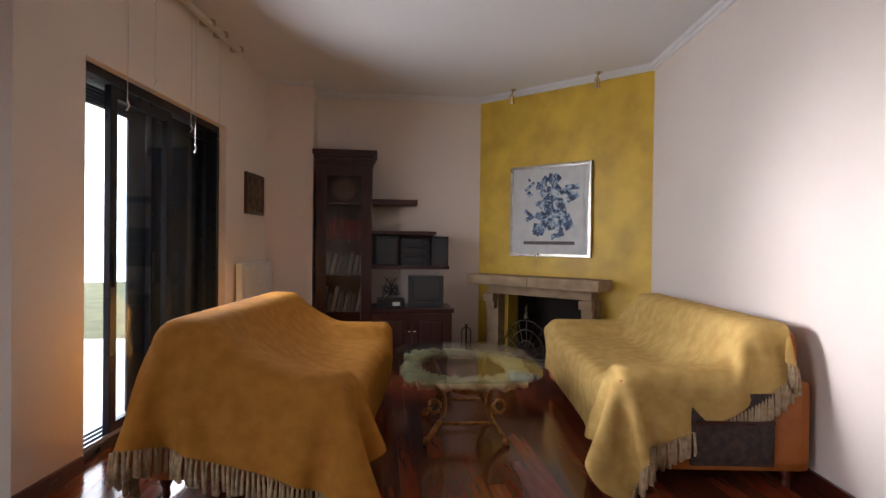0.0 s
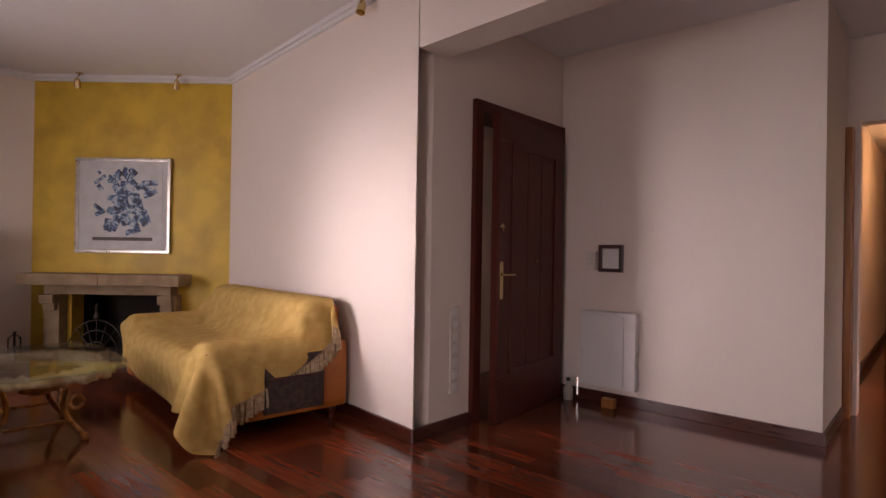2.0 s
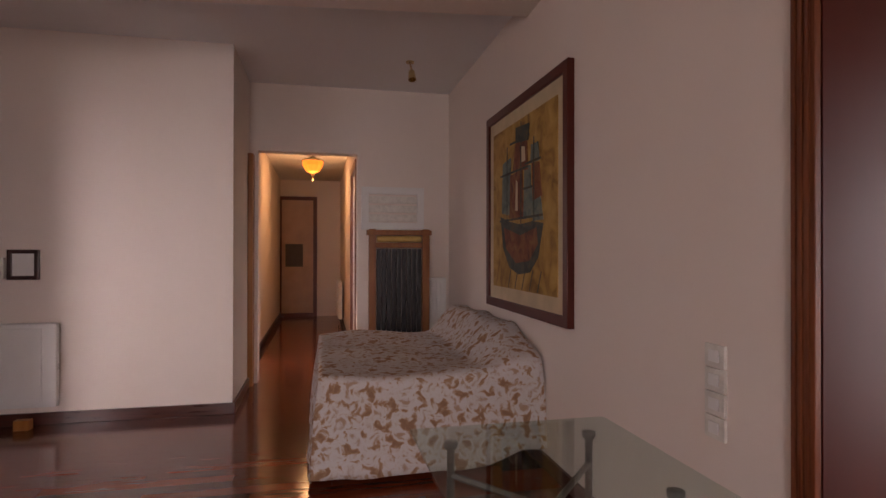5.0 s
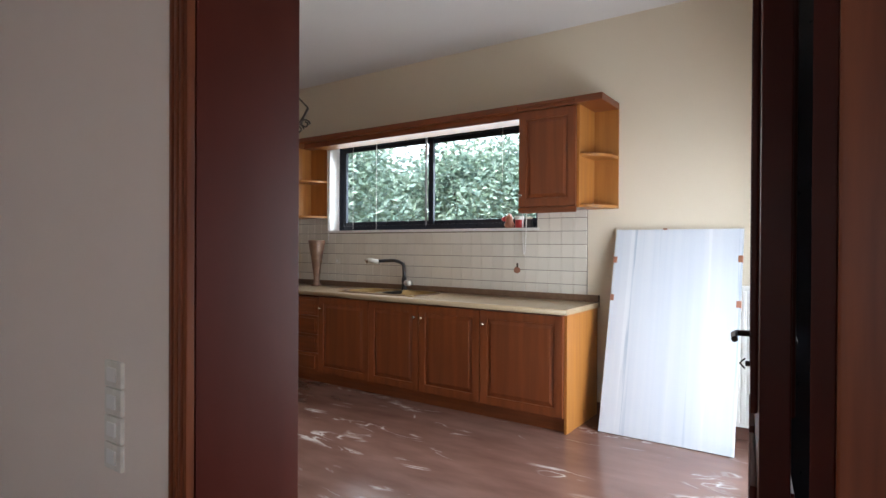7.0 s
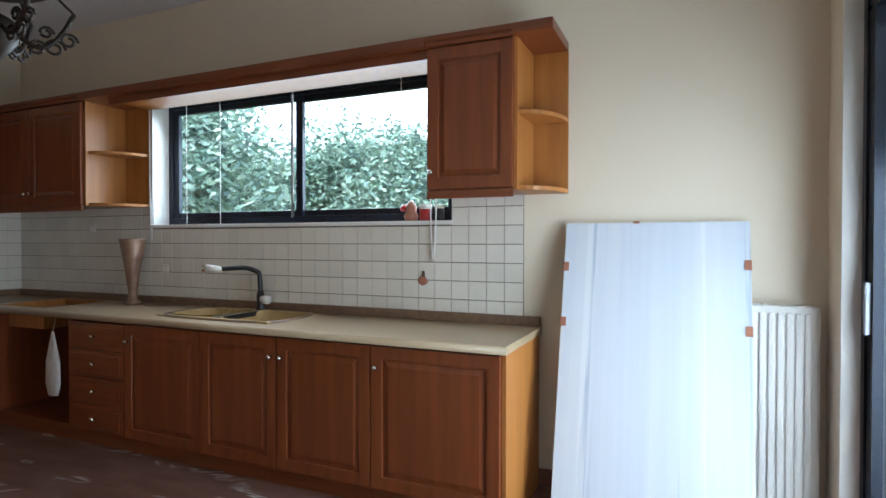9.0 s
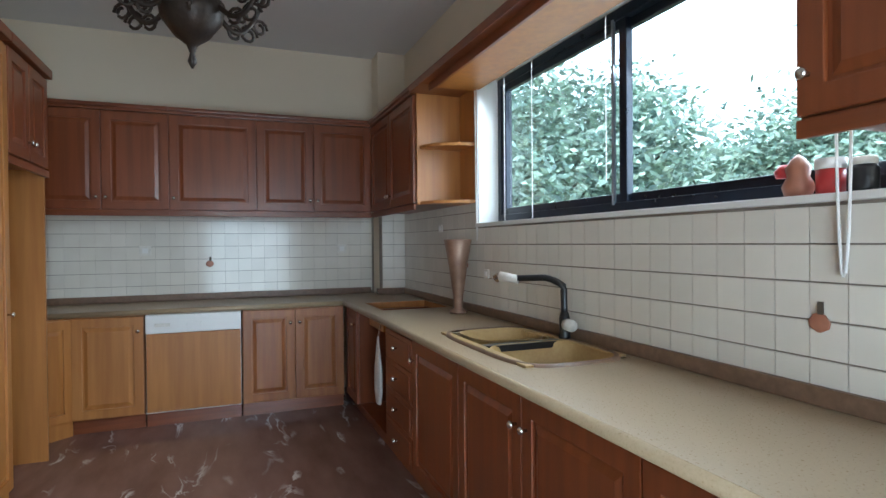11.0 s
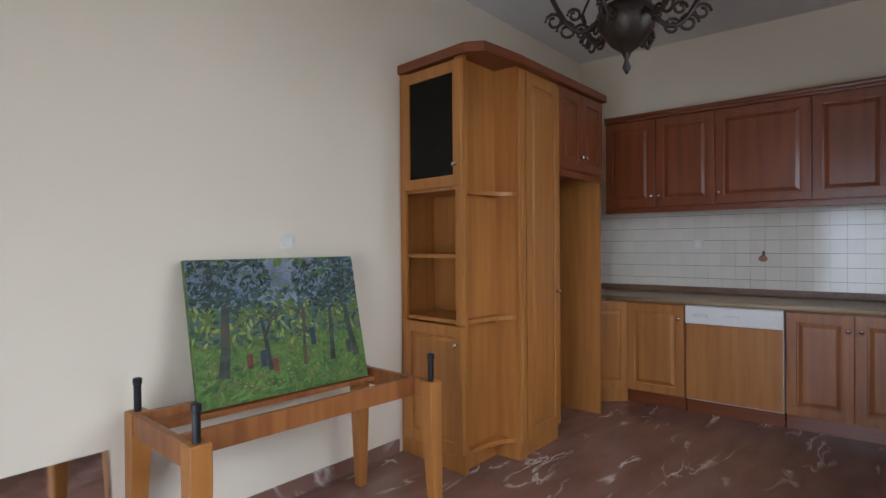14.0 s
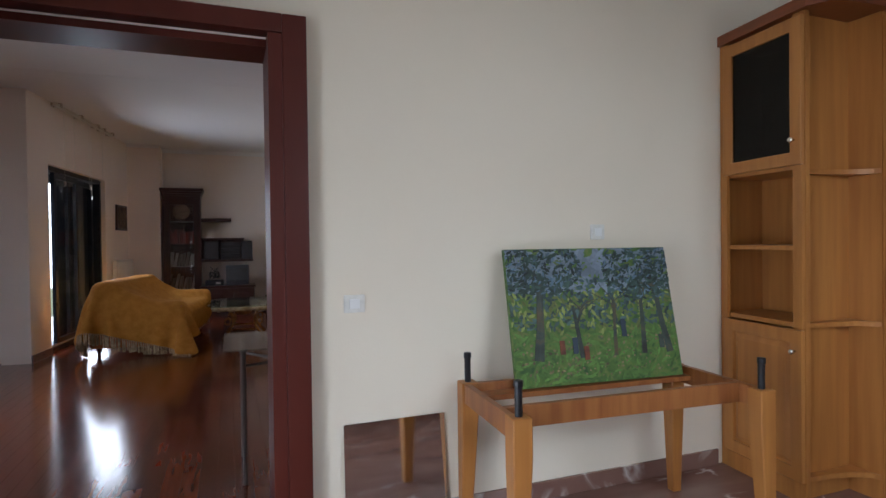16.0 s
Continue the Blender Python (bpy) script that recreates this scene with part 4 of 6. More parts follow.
for k in (0, 1):
    panel_door(st, 0.02 + 0.41 * k, 0.43 + 0.41 * k, 0.06, 0.49, 0.019, (0.40 + 0.06 * k, 0.30), M_BOOK)
tv = thing("television", (0.94, 6.50, 0.542), 0, "small dark tube television on the cabinet", "television")
bm = box(bmesh.new(), 0, 0.38, 0, 0.12, 0, 0.345, 0.012)
box(bm, 0.05, 0.33, 0.12, 0.32, 0.03, 0.29, 0.03)
part("case", bm, M_GREYP, tv)
part("screen", box(bmesh.new(), 0.04, 0.34, -0.008, 0.004, 0.075, 0.30, 0.012), M_SCREEN, tv, "grey glass screen")
part("aerial", tube(bmesh.new(), [(0.3, 0.1, 0.34), (0.42, 0.1, 0.5)], 0.002, 5), M_CHROME, tv)
bxo = thing("recorder", (0.60, 6.52, 0.542), 0, "black video recorder on the cabinet", "recorder")
part("case", B(0, 0.30, 0, 0.22, 0, 0.09, bev=0.005), M_BLACK, bxo)
part("label", B(0.17, 0.25, -0.004, 0, 0.02, 0.06), M_PLASTIC, bxo, "white paper label")
cab = thing("cable_bundle", (0.75, 6.56, 0.634), 0, "tangle of black cables on the recorder", "cables")
random.seed(3)
for k in range(4):
    pts = [(random.uniform(-0.10, 0.10), random.uniform(-0.02, 0.10), 0.004 + abs(math.sin(i * 0.9 + k)) * random.uniform(0.04, 0.26)) for i in range(9)]
    bm = bmesh.new()
    dense = []
    for i in range(len(pts) - 1):
        for u in (0, 0.33, 0.66):
            dense.append(Vector(pts[i]).lerp(Vector(pts[i + 1]), u * u * (3 - 2 * u)))
    part("cable", tube(bm, dense, 0.005, 6), M_BLACK, cab, soft=True)

# sofas under throws ------------------------------------------------------------


def sofa(loc, rz, W, L, label):
    t = thing("sofa", loc, rz, label, "sofa")
    part("base", box(bmesh.new(), 0.02, W - 0.02, 0.02, L - 0.02, 0.09, 0.38, 0.03), M_LEATHER, t)
    part("backrest", box(bmesh.new(), 0.0, 0.26, 0.10, L - 0.10, 0.38, 0.80, 0.08), M_LEATHER, t)
    for y in (0.0, L - 0.24):
        bm = box(bmesh.new(), 0.0, W, y, y + 0.24, 0.09, 0.56, 0.05)
        part("arm", bm, M_LEATHER, t)
    part("seat", box(bmesh.new(), 0.26, W - 0.02, 0.24, L - 0.24, 0.38, 0.48, 0.03), M_LEATHER, t)
    for x in (0.08, W - 0.12):
        for y in (0.08, L - 0.10):
            part("leg", lathe(bmesh.new(), [(0.022, 0), (0.016, 0.03), (0.03, 0.06), (0.03, 0.095)], 12, (x, y, 0)), M_DARKDOOR, t)
    return t


def settle(start, boxes, steps=210, rounds=12):
    """Lets a grid of cloth fall over rounded boxes (x0, x1, y0, y1, z0, z1) and come to rest."""
    p = start.copy()
    old = p.copy()
    links = []
    for (a, b), stiff in (((1, 0), 1.0), ((0, 1), 1.0), ((1, 1), 0.35), ((-1, 1), 0.35), ((2, 0), 0.12), ((0, 2), 0.12)):
        for k in range(2 * max(abs(a), abs(b))):
            step = 2 * max(abs(a), abs(b))
            half = step // 2
            ax = 0 if a else 1
            idx = [np.arange(p.shape[0]), np.arange(p.shape[1])]
            idx[ax] = idx[ax][k::step]
            i, j = np.meshgrid(*idx, indexing="ij")
            ok = (i + a >= 0) & (i + a < p.shape[0]) & (j + b >= 0) & (j + b < p.shape[1])
            i, j = i[ok], j[ok]
            if len(i) and half:
                rest = 1.035 * np.linalg.norm(p[i + a, j + b] - p[i, j], axis=1)
                links.append((i, j, i + a, j + b, rest, stiff))
    rad = 0.055
    for n in range(steps):
        v = (p - old) * 0.95
        old = p.copy()
        p = p + v
        p[..., 2] -= 0.0012
        for r in range(rounds):
            for i, j, k, l, rest, stiff in links:
                d = p[k, l] - p[i, j]
                ln = np.linalg.norm(d, axis=1) + 1e-9
                c = (0.5 * stiff * (1 - rest / ln))[:, None] * d
                p[i, j] += c
                p[k, l] -= c
        for x0, x1, y0, y1, z0, z1 in boxes:
            mid = np.array(((x0 + x1) / 2, (y0 + y1) / 2, (z0 + z1) / 2))
            half = np.array(((x1 - x0) / 2, (y1 - y0) / 2, (z1 - z0) / 2)) - rad
            rel = p - mid
            q = np.abs(rel) - half
            out = np.maximum(q, 0)
            ln = np.linalg.norm(out, axis=-1)
            dist = ln + np.minimum(q.max(axis=-1), 0) - rad - 0.022
            g = np.where((ln > 1e-6)[..., None], out / (ln + 1e-9)[..., None], (q >= q.max(axis=-1, keepdims=True)).astype(float)) * np.sign(rel)
            hit = dist < 0
            p[hit] -= (dist[..., None] * g)[hit]
            move = p[hit] - old[hit]
            slide = move - (move * g[hit]).sum(axis=1, keepdims=True) * g[hit]
            p[hit] -= 0.7 * slide
            old[hit] = p[hit]
        p[..., 2] = np.maximum(p[..., 2], 0.015)
    return p


def laid_cloth(parent, start, boxes, mat, seed):
    """A throw as it comes to rest; gives back its grid of points."""
    n = start.shape
    for i in range(n[0]):
        for j in range(n[1]):
            start[i, j, 2] += 0.05 * noise.noise(Vector((start[i, j, 0] * 4 + seed, start[i, j, 1] * 4, 0.5)))
    p = settle(start, boxes)
    me = bpy.data.meshes.new("cloth")
    k = np.arange(n[0] * n[1]).reshape(n[0], n[1])
    faces = np.stack((k[:-1, :-1], k[1:, :-1], k[1:, 1:], k[:-1, 1:]), axis=-1).reshape(-1, 4)
    me.from_pydata(p.reshape(-1, 3).tolist(), [], faces.tolist())
    me.materials.append(mat)
    ob = smooth(new("cloth", me))
    ob.parent = parent
    so = ob.modifiers.new("thickness", "SOLIDIFY")
    so.thickness = 0.006
    sub = ob.modifiers.new("soft", "SUBSURF")
    sub.levels = sub.render_levels = 1
    return p


def cloth_grid(x0, y0, w, ln, slant, z, nx=46, ny=56):
    """A flat sheet from the corner x0, y0; slant: how far y moves for each metre of x."""
    u, v = np.meshgrid(np.linspace(0, w, nx), np.linspace(0, ln, ny), indexing="ij")
    return np.stack((x0 + u, y0 + v + slant * u, np.full_like(u, z)), axis=-1)


def finer(points, n):
    """n points spread along a row of points."""
    out = []
    for k in range(n):
        f = k * (len(points) - 1) / (n - 1)
        i = min(int(f), len(points) - 2)
        out.append(Vector(points[i]).lerp(Vector(points[i + 1]), f - i))
    return out


def sofa_boxes(W, L):
    return [(0.0, W, 0.0, L, 0.05, 0.48), (0.0, 0.27, 0.08, L - 0.08, 0.3, 0.82), (0.0, W, 0.0, 0.25, 0.1, 0.58), (0.0, W, L - 0.25, L, 0.1, 0.58)]


W1S, L1S = 0.98, 1.95
s1 = sofa((-0.50, 3.25, 0), -7.2, W1S, L1S, "tan leather two-seat sofa by the terrace door")
th = thing("throw", (-0.50, 3.25, 0), -7.2, "mustard yellow fringed cotton throw draped over the sofa", "throw")
pts = laid_cloth(th, cloth_grid(-0.46, -0.30, 1.80, 2.35, -0.08, 0.88), sofa_boxes(W1S, L1S), M_THROW, 1.0)
fringe(th, finer(pts[:, 0], 80), 1, 0.12)
s2 = sofa((2.80, 3.06, 0), -7.5, 0.98, 2.05, "tan orange leather two-seat sofa against the wall")
s2.matrix_world = pose(2.80, 3.06, 0, 0, 0, -7.5) @ pose(-0.98, 0, 0)
for o in list(s2.children):
    o.data.transform(Matrix.Translation((0.98, 0, 0)) @ Matrix.Diagonal((-1, 1, 1, 1)))
    o.data.flip_normals()
th2 = thing("throw", (2.80, 3.06, 0), -7.5, "pale mustard fringed cotton throw draped over the sofa", "throw")
pts = laid_cloth(th2, cloth_grid(-1.30, -0.43, 1.34, 2.45, 0.26, 0.88), [(-b, -a, c, d, e, f) for a, b, c, d, e, f in sofa_boxes(0.98, 2.05)] + [(0.03, 0.6, -3.0, 5.0, -0.5, 3.0)], M_THROW2, 4.0)
fringe(th2, finer(pts[:, 0], 76), 1, 0.11)
bag = thing("arm_organiser", (2.80, 3.06, 0), -7.5, "dark printed cloth pocket bag hanging on the sofa arm", "bag")
bm = box(bmesh.new(), -0.62, -0.20, -0.028, -0.004, 0.13, 0.50, 0.008)
box(bm, -0.60, -0.22, -0.045, -0.028, 0.15, 0.36, 0.01)
part("pocket", bm, M_BAG, bag)
part("piping", B(-0.61, -0.21, -0.05, -0.044, 0.35, 0.365), M_SKIRT, bag)

# coffee table: gilded base, carved rim, oval glass
ct = thing("coffee_table", (1.18, 4.17, 0), -4, "gilded carved coffee table with a thick glass top", "coffee table")
HW, HL = 0.47, 0.62


def super_ring(a, b, p, n=64):
    out = []
    for i in range(n):
        t = 2 * math.pi * i / n
        c, s = math.cos(t), math.sin(t)
        out.append((a * math.copysign(abs(c) ** p, c), b * math.copysign(abs(s) ** p, s)))
    return out


g = part("glass_top", prism(bmesh.new(), super_ring(HW, HL, 0.5), 0.455, 0.470), G_TABLE, ct, "thick clear glass top")
g.visible_shadow = False
bm = bmesh.new()
n = 72
ringv = []
for i, ((x, y), (xi, yi)) in enumerate(zip(super_ring(HW * 0.86, HL * 0.86, 0.55, n), super_ring(HW * 0.60, HL * 0.62, 0.7, n))):
    lob = 1 + 0.04 * math.sin(i * 2 * math.pi / n * 14)
    dz = 0.014 * math.sin(i * 2 * math.pi / n * 28)
    ringv.append([bm.verts.new(v) for v in ((x * lob, y * lob, 0.435 + dz), (x * lob, y * lob, 0.395 - dz), (xi, yi, 0.385), (xi, yi, 0.44 + dz))])
for i in range(n):
    a, b = ringv[i], ringv[(i + 1) % n]
    for k in range(4):
        bm.faces.new((a[k], b[k], b[(k + 1) % 4], a[(k + 1) % 4]))
bmesh.ops.recalc_face_normals(bm, faces=bm.faces)
part("carved_rim", bm, M_STUCCO, ct, "carved ivory and gilt rim", soft=True)
for sx in (-1, 1):
    for sy in (-1, 1):
        def leg(u, sx=sx, sy=sy):
            return (sx * (0.20 - 0.07 * math.sin(u * math.pi) + 0.05 * (1 - u) ** 3), sy * (0.30 - 0.06 * math.sin(u * math.pi)), 0.02 + 0.39 * u)
        l = part("leg", tube(bmesh.new(), curve_pts(leg, 12), 0.017, 8), M_GOLD, ct, soft=True)
        part("scroll", tube(bmesh.new(), curve_pts(lambda u: (sx * (0.20 + 0.035 * math.cos(u * 6)), sy * 0.30, 0.235 + 0.04 * math.sin(u * 6)), 12), 0.012, 7), M_GOLD, l, soft=True)
        part("foot", lathe(bmesh.new(), [(0.02, 0), (0.026, 0.015), (0.018, 0.04)], 10, (sx * 0.245, sy * 0.30, 0)), M_GOLD, l, soft=True)
for sy in (-1, 1):
    part("stretcher", tube(bmesh.new(), [(-0.15, sy * 0.27, 0.12), (0.15, sy * 0.27, 0.12)], 0.012, 8), M_GOLD, ct, soft=True)
    part("shell", lathe(bmesh.new(), [(0.02, 0), (0.08, 0.02), (0.10, 0.06), (0.09, 0.07)], 16), M_GOLD, ct, m=pose(0, sy * 0.40, 0.33) @ Matrix.Diagonal((1.2, 0.5, 1, 1)))
for sx in (-1, 1):
    part("stretcher", tube(bmesh.new(), [(sx * 0.14, -0.26, 0.30), (sx * 0.14, 0.26, 0.30)], 0.010, 8), M_GOLD, ct, soft=True)

# floral divan along the kitchen wall
dv = thing("divan", (3.0, -1.40, 0), 0, "low divan under a floral cover along the wall", "divan")
part("base", box(bmesh.new(), 0.04, 1.72, 0.02, 1.18, 0.10, 0.44, 0.03), M_GREYP, dv)
part("mattress", box(bmesh.new(), 0.02, 1.74, 0.02, 1.20, 0.442, 0.54, 0.04), M_CLOTH, dv)
for x in (0.1, 1.66):
    for y in (0.1, 1.1):
        part("leg", B(x - 0.03, x + 0.03, y - 0.03, y + 0.03, 0, 0.10), M_BLACK, dv)


def divan_top(x, y):
    k = max(0, min(1, (0.34 - y) / 0.25))
    return 0.56 + 0.22 * k * k * (3 - 2 * k) * (0.35 + 0.65 * min(1, x / 0.5))


cv = thing("floral_cover", (3.0, -1.40, 0), 0, "cream and russet floral cotton cover spread over the divan", "bed cover")
draped("cloth", cv, 1.76, 1.22, divan_top, (0.52, 0.40, 0.04, 0.55), 0.02, M_FLORAL, ripple=0.012, seed=2.0)

# glass side table
gt = thing("glass_table", (1.26, -0.74, 0), 0, "square glass side table on grey metal posts", "table")
part("glass_top", B(-0.31, 0.31, -0.31, 0.31, 0.715, 0.725, bev=0.003), G_TABLE, gt, "square clear glass top").visible_shadow = False
for sx in (-1, 1):
    for sy in (-1, 1):
        part("post", lathe(bmesh.new(), [(0.016, 0), (0.011, 0.02), (0.011, 0.69), (0.02, 0.70), (0.02, 0.714)], 12, (sx * 0.21, sy * 0.21, 0)), M_GREYMETAL, gt, soft=True)
        part("cross_bar", tube(bmesh.new(), [(sx * 0.21, sy * 0.21, 0.62), (sx * 0.02, sy * 0.02, 0.60)], 0.009, 8), M_GREYMETAL, gt)
part("hub", lathe(bmesh.new(), [(0.02, 0.585), (0.035, 0.60), (0.02, 0.615)], 14), M_GREYMETAL, gt)


def switch_strip(loc, rz, n, w, h, label):
    t = thing("switch_panel", loc, rz, label, "switch")
    for k in range(n):
        p = part("plate", box(bmesh.new(), 0, w, -0.012, 0, h * k + 0.002, h * (k + 1) - 0.002, 0.004), M_PLASTIC, t)
        part("rocker", box(bmesh.new(), w * 0.25, w * 0.75, -0.017, -0.012, h * k + h * 0.25, h * k + h * 0.75, 0.002), M_WHITE, p)
    return t


switch_strip((1.585, NS, 0.635), 180, 4, 0.095, 0.078, "column of ivory light switches on the wall")
switch_strip((3.09, 2.365, 0.24), 0, 7, 0.085, 0.084, "tall column of ivory sockets by the entrance")
switch_strip((1.44, KS - 0.008, 0.96), 0, 1, 0.09, 0.08, "ivory light switch on the kitchen wall")
switch_strip((2.69, KS - 0.008, 1.26), 0, 1, 0.08, 0.08, "ivory wall socket above the painting")
ip = thing("intercom", (4.5, 2.0, 1.04), -90, "dark framed mirror niche by the entrance", "wall frame")
part("frame", frame_ring(bmesh.new(), 0, 0.20, 0, 0.215, 0.028, -0.03, 0), M_BOOK, ip)
part("plate", B(0.025, 0.175, -0.012, -0.004, 0.025, 0.19), M_WHITE, ip)
ic2 = thing("intercom_handset", (4.5, 2.10, 1.05), -90, "ivory intercom box beside the frame", "intercom")
part("case", B(0, 0.085, -0.04, 0, 0, 0.15, bev=0.008), M_PLASTIC, ic2)
for x, nm, mt in ((2.2, "bottle", M_GREYBOOK), (1.85, "door_stop", M_OAK)):
    t = thing(nm, (4.38, x, 0), 0, "small %s on the floor by the radiator" % nm.replace("_", " "), nm.replace("_", " "))
    if nm == "bottle":
        part("bottle_body", lathe(bmesh.new(), [(0.035, 0), (0.038, 0.01), (0.038, 0.09), (0.015, 0.13), (0.015, 0.15)], 14), M_GREYBOOK, t, soft=True)
        part("cap", lathe(bmesh.new(), [(0.018, 0.15), (0.018, 0.175)], 12), M_BLACK, t)
    else:
        part("wedge", B(-0.03, 0.03, -0.05, 0.05, 0, 0.07, bev=0.006), M_OAK, t)

# ship painting
ship = picture("ship_painting", (4.04, NS, 0.85), 180, 1.44, 1.39, M_DARKDOOR, 0.06, "large painting of a sailing ship on ochre in a brown frame", 0.09, M_CREAMMAT, M_SHIPBG, 0.04)


def plate_shape(bm, pts, y0, y1):
    lo = [bm.verts.new((x, y0, z)) for x, z in pts]
    hi = [bm.verts.new((x, y1, z)) for x, z in pts]
    bm.faces.new(lo)
    for i in range(len(pts)):
        bm.faces.new((lo[i], lo[(i + 1) % len(pts)], hi[(i + 1) % len(pts)], hi[i]))
    bmesh.ops.recalc_face_normals(bm, faces=bm.faces)


SHIP = ((M_SHIPA, "hull", "painted dark rounded hull", ((0.34, 0.56), (0.42, 0.36), (0.55, 0.27), (0.75, 0.25), (0.93, 0.29), (1.06, 0.42), (1.12, 0.64), (0.95, 0.60), (0.72, 0.57), (0.5, 0.58))),
    (M_SHIPB, "hull_band", "painted rust hull band", ((0.42, 0.44), (0.56, 0.34), (0.80, 0.32), (1.00, 0.42), (1.04, 0.56), (0.72, 0.50), (0.44, 0.54))),
    (M_SHIPC, "sail", "painted teal sail", ((0.34, 0.58), (0.50, 0.58), (0.54, 0.80), (0.40, 0.78))),
    (M_SHIPB, "sail", "painted rust sail", ((0.36, 0.72), (0.50, 0.70), (0.52, 0.94), (0.40, 0.92))),
    (M_SHIPC, "sail", "painted pale teal sail", ((0.52, 0.60), (0.66, 0.60), (0.64, 0.94), (0.54, 0.92))),
    (M_SHIPB, "sail", "painted rust mainsail", ((0.66, 0.60), (0.94, 0.62), (0.92, 0.90), (0.68, 0.92))),
    (M_SHIPB, "sail", "painted rust topsail", ((0.58, 0.90), (0.86, 0.92), (0.80, 1.10), (0.60, 1.10))),
    (M_SHIPA, "sail", "painted dark top sail", ((0.58, 1.08), (0.80, 1.10), (0.80, 1.20), (0.56, 1.18))),
    (M_SHIPC, "sail", "painted teal stern sail", ((0.92, 0.64), (1.08, 0.66), (1.06, 1.00), (0.90, 1.02))),
    (M_SHIPC, "sail", "painted teal foresail", ((0.40, 0.93), (0.54, 0.93), (0.52, 1.04), (0.42, 1.04))),
    (M_CREAMMAT, "sail_light", "painted pale sail highlight", ((0.62, 0.96), (0.70, 0.96), (0.69, 1.06), (0.63, 1.05))),
    (M_CREAMMAT, "sail_light", "painted pale sail highlight", ((0.76, 0.66), (0.80, 0.66), (0.79, 0.86), (0.76, 0.84))))
for i, (mt, nm, lab, pts) in enumerate(SHIP):
    bm = bmesh.new()
    plate_shape(bm, [(1.44 - x, z) for x, z in pts], -0.0305 - 0.0004 * i, -0.027)
    part(nm, bm, mt, ship, lab)
for x, top in ((0.47, 1.08), (0.69, 1.22), (0.96, 1.10)):
    part("mast", B(1.432 - x, 1.448 - x, -0.0365, -0.036, 0.55, top), M_SHIPA, ship)
for z, a, b in ((0.60, 0.33, 1.12), (0.93, 0.36, 0.62), (0.91, 0.56, 1.10), (1.10, 0.54, 0.90), (0.78, 0.50, 0.66)):
    part("yard", B(1.44 - b, 1.44 - a, -0.0372, -0.0367, z, z + 0.014), M_SHIPA, ship)
for k in range(5):
    bm = box(bmesh.new(), -0.006, 0.006, -0.0378, -0.0373, -0.07, 0.07, m=pose(0.54 + 0.13 * k, 0, 0.22, 0, 25, 0))
    part("oar", bm, M_SHIPA, ship)

# folded bed frame by the arch, fuse box, thin radiator
hb = thing("bed_headboard", (5.36, -0.62, 0), -90, "pale wooden frame with dark slats leaning by the hall", "headboard")
bm = bmesh.new()
for x in (0.0, 0.52):
    box(bm, x, x + 0.07, -0.04, 0.03, 0, 1.46, 0.008)
part("post", bm, M_TABLE, hb)
part("top_rail", box(bmesh.new(), -0.02, 0.61, -0.045, 0.035, 1.40, 1.45, 0.008), M_TABLE, hb)
part("rail", box(bmesh.new(), 0.07, 0.52, -0.025, 0.015, 1.28, 1.33, 0.006), M_TABLE, hb)
part("roll", tube(bmesh.new(), [(0.08, -0.01, 1.365), (0.51, -0.01, 1.365)], 0.03, 10), M_THROW2, hb)
bm = bmesh.new()
for k in range(9):
    box(bm, 0.075 + 0.049 * k, 0.117 + 0.049 * k, -0.02, 0.012, 0.1, 1.27, 0.006)
part("slat", bm, M_BLACK, hb, "dark cloth-wrapped slats")
fb = thing("fuse_box", (5.5, -0.56, 1.46), -90, "white louvred fuse box cover on the wall", "fuse box")
part("box_frame", frame_ring(bmesh.new(), 0, 0.62, 0, 0.42, 0.07, -0.03, 0), M_WHITE, fb)
bm = bmesh.new()
for k in range(3):
    box(bm, 0.07, 0.55, -0.022, -0.002, 0.08 + 0.09 * k, 0.15 + 0.09 * k, 0.006)
part("louvre", bm, M_PLASTIC, fb)
radiator((5.5, -1.22, 0.2), -90, 0.18, 0.78, 3, "narrow white radiator in the corner", 0.08)
radiator((9.9, -0.54, 0.15), 180, 0.8, 0.6, 12, "white ribbed radiator in the hall")
hl = thing("hall_lantern", (8.0, -0.06, 0), 0, "amber glass hall lantern, lit", "lamp")
part("chain", tube(bmesh.new(), [(0, 0, 2.599), (0, 0, 2.56)], 0.006, 6), M_BRASS, hl)
part("cap", lathe(bmesh.new(), [(0.16, 2.50), (0.15, 2.52), (0.06, 2.545), (0.02, 2.57)], 16), M_BRASS, hl, soft=True)
part("glass_shade", lathe(bmesh.new(), [(0.03, 2.33), (0.09, 2.36), (0.14, 2.44), (0.145, 2.50)], 12), GL_AMBER, hl, "glowing amber glass shade")
part("finial", lathe(bmesh.new(), [(0.004, 2.22), (0.02, 2.25), (0.01, 2.28), (0.03, 2.32)], 12), M_BRASS, hl)
pl = bpy.data.lights.new("hall_lamp_light", "POINT")
pl.energy, pl.color, pl.shadow_soft_size = 8, (1.0, 0.62, 0.28), 0.12
new("hall_lamp_light", pl).location = (8.0, -0.06, 2.15)
# kitchen -------------------------------------------------------------------------
kw = thing("window_2", (4.27, -5.03, 0), 180, "wide navy aluminium sliding kitchen window", "window", kind="structure")
part("window_frame", frame_ring(bmesh.new(), 0, 2.41, 1.43, 2.35, 0.05, -0.03, 0.05), M_ALU, kw)
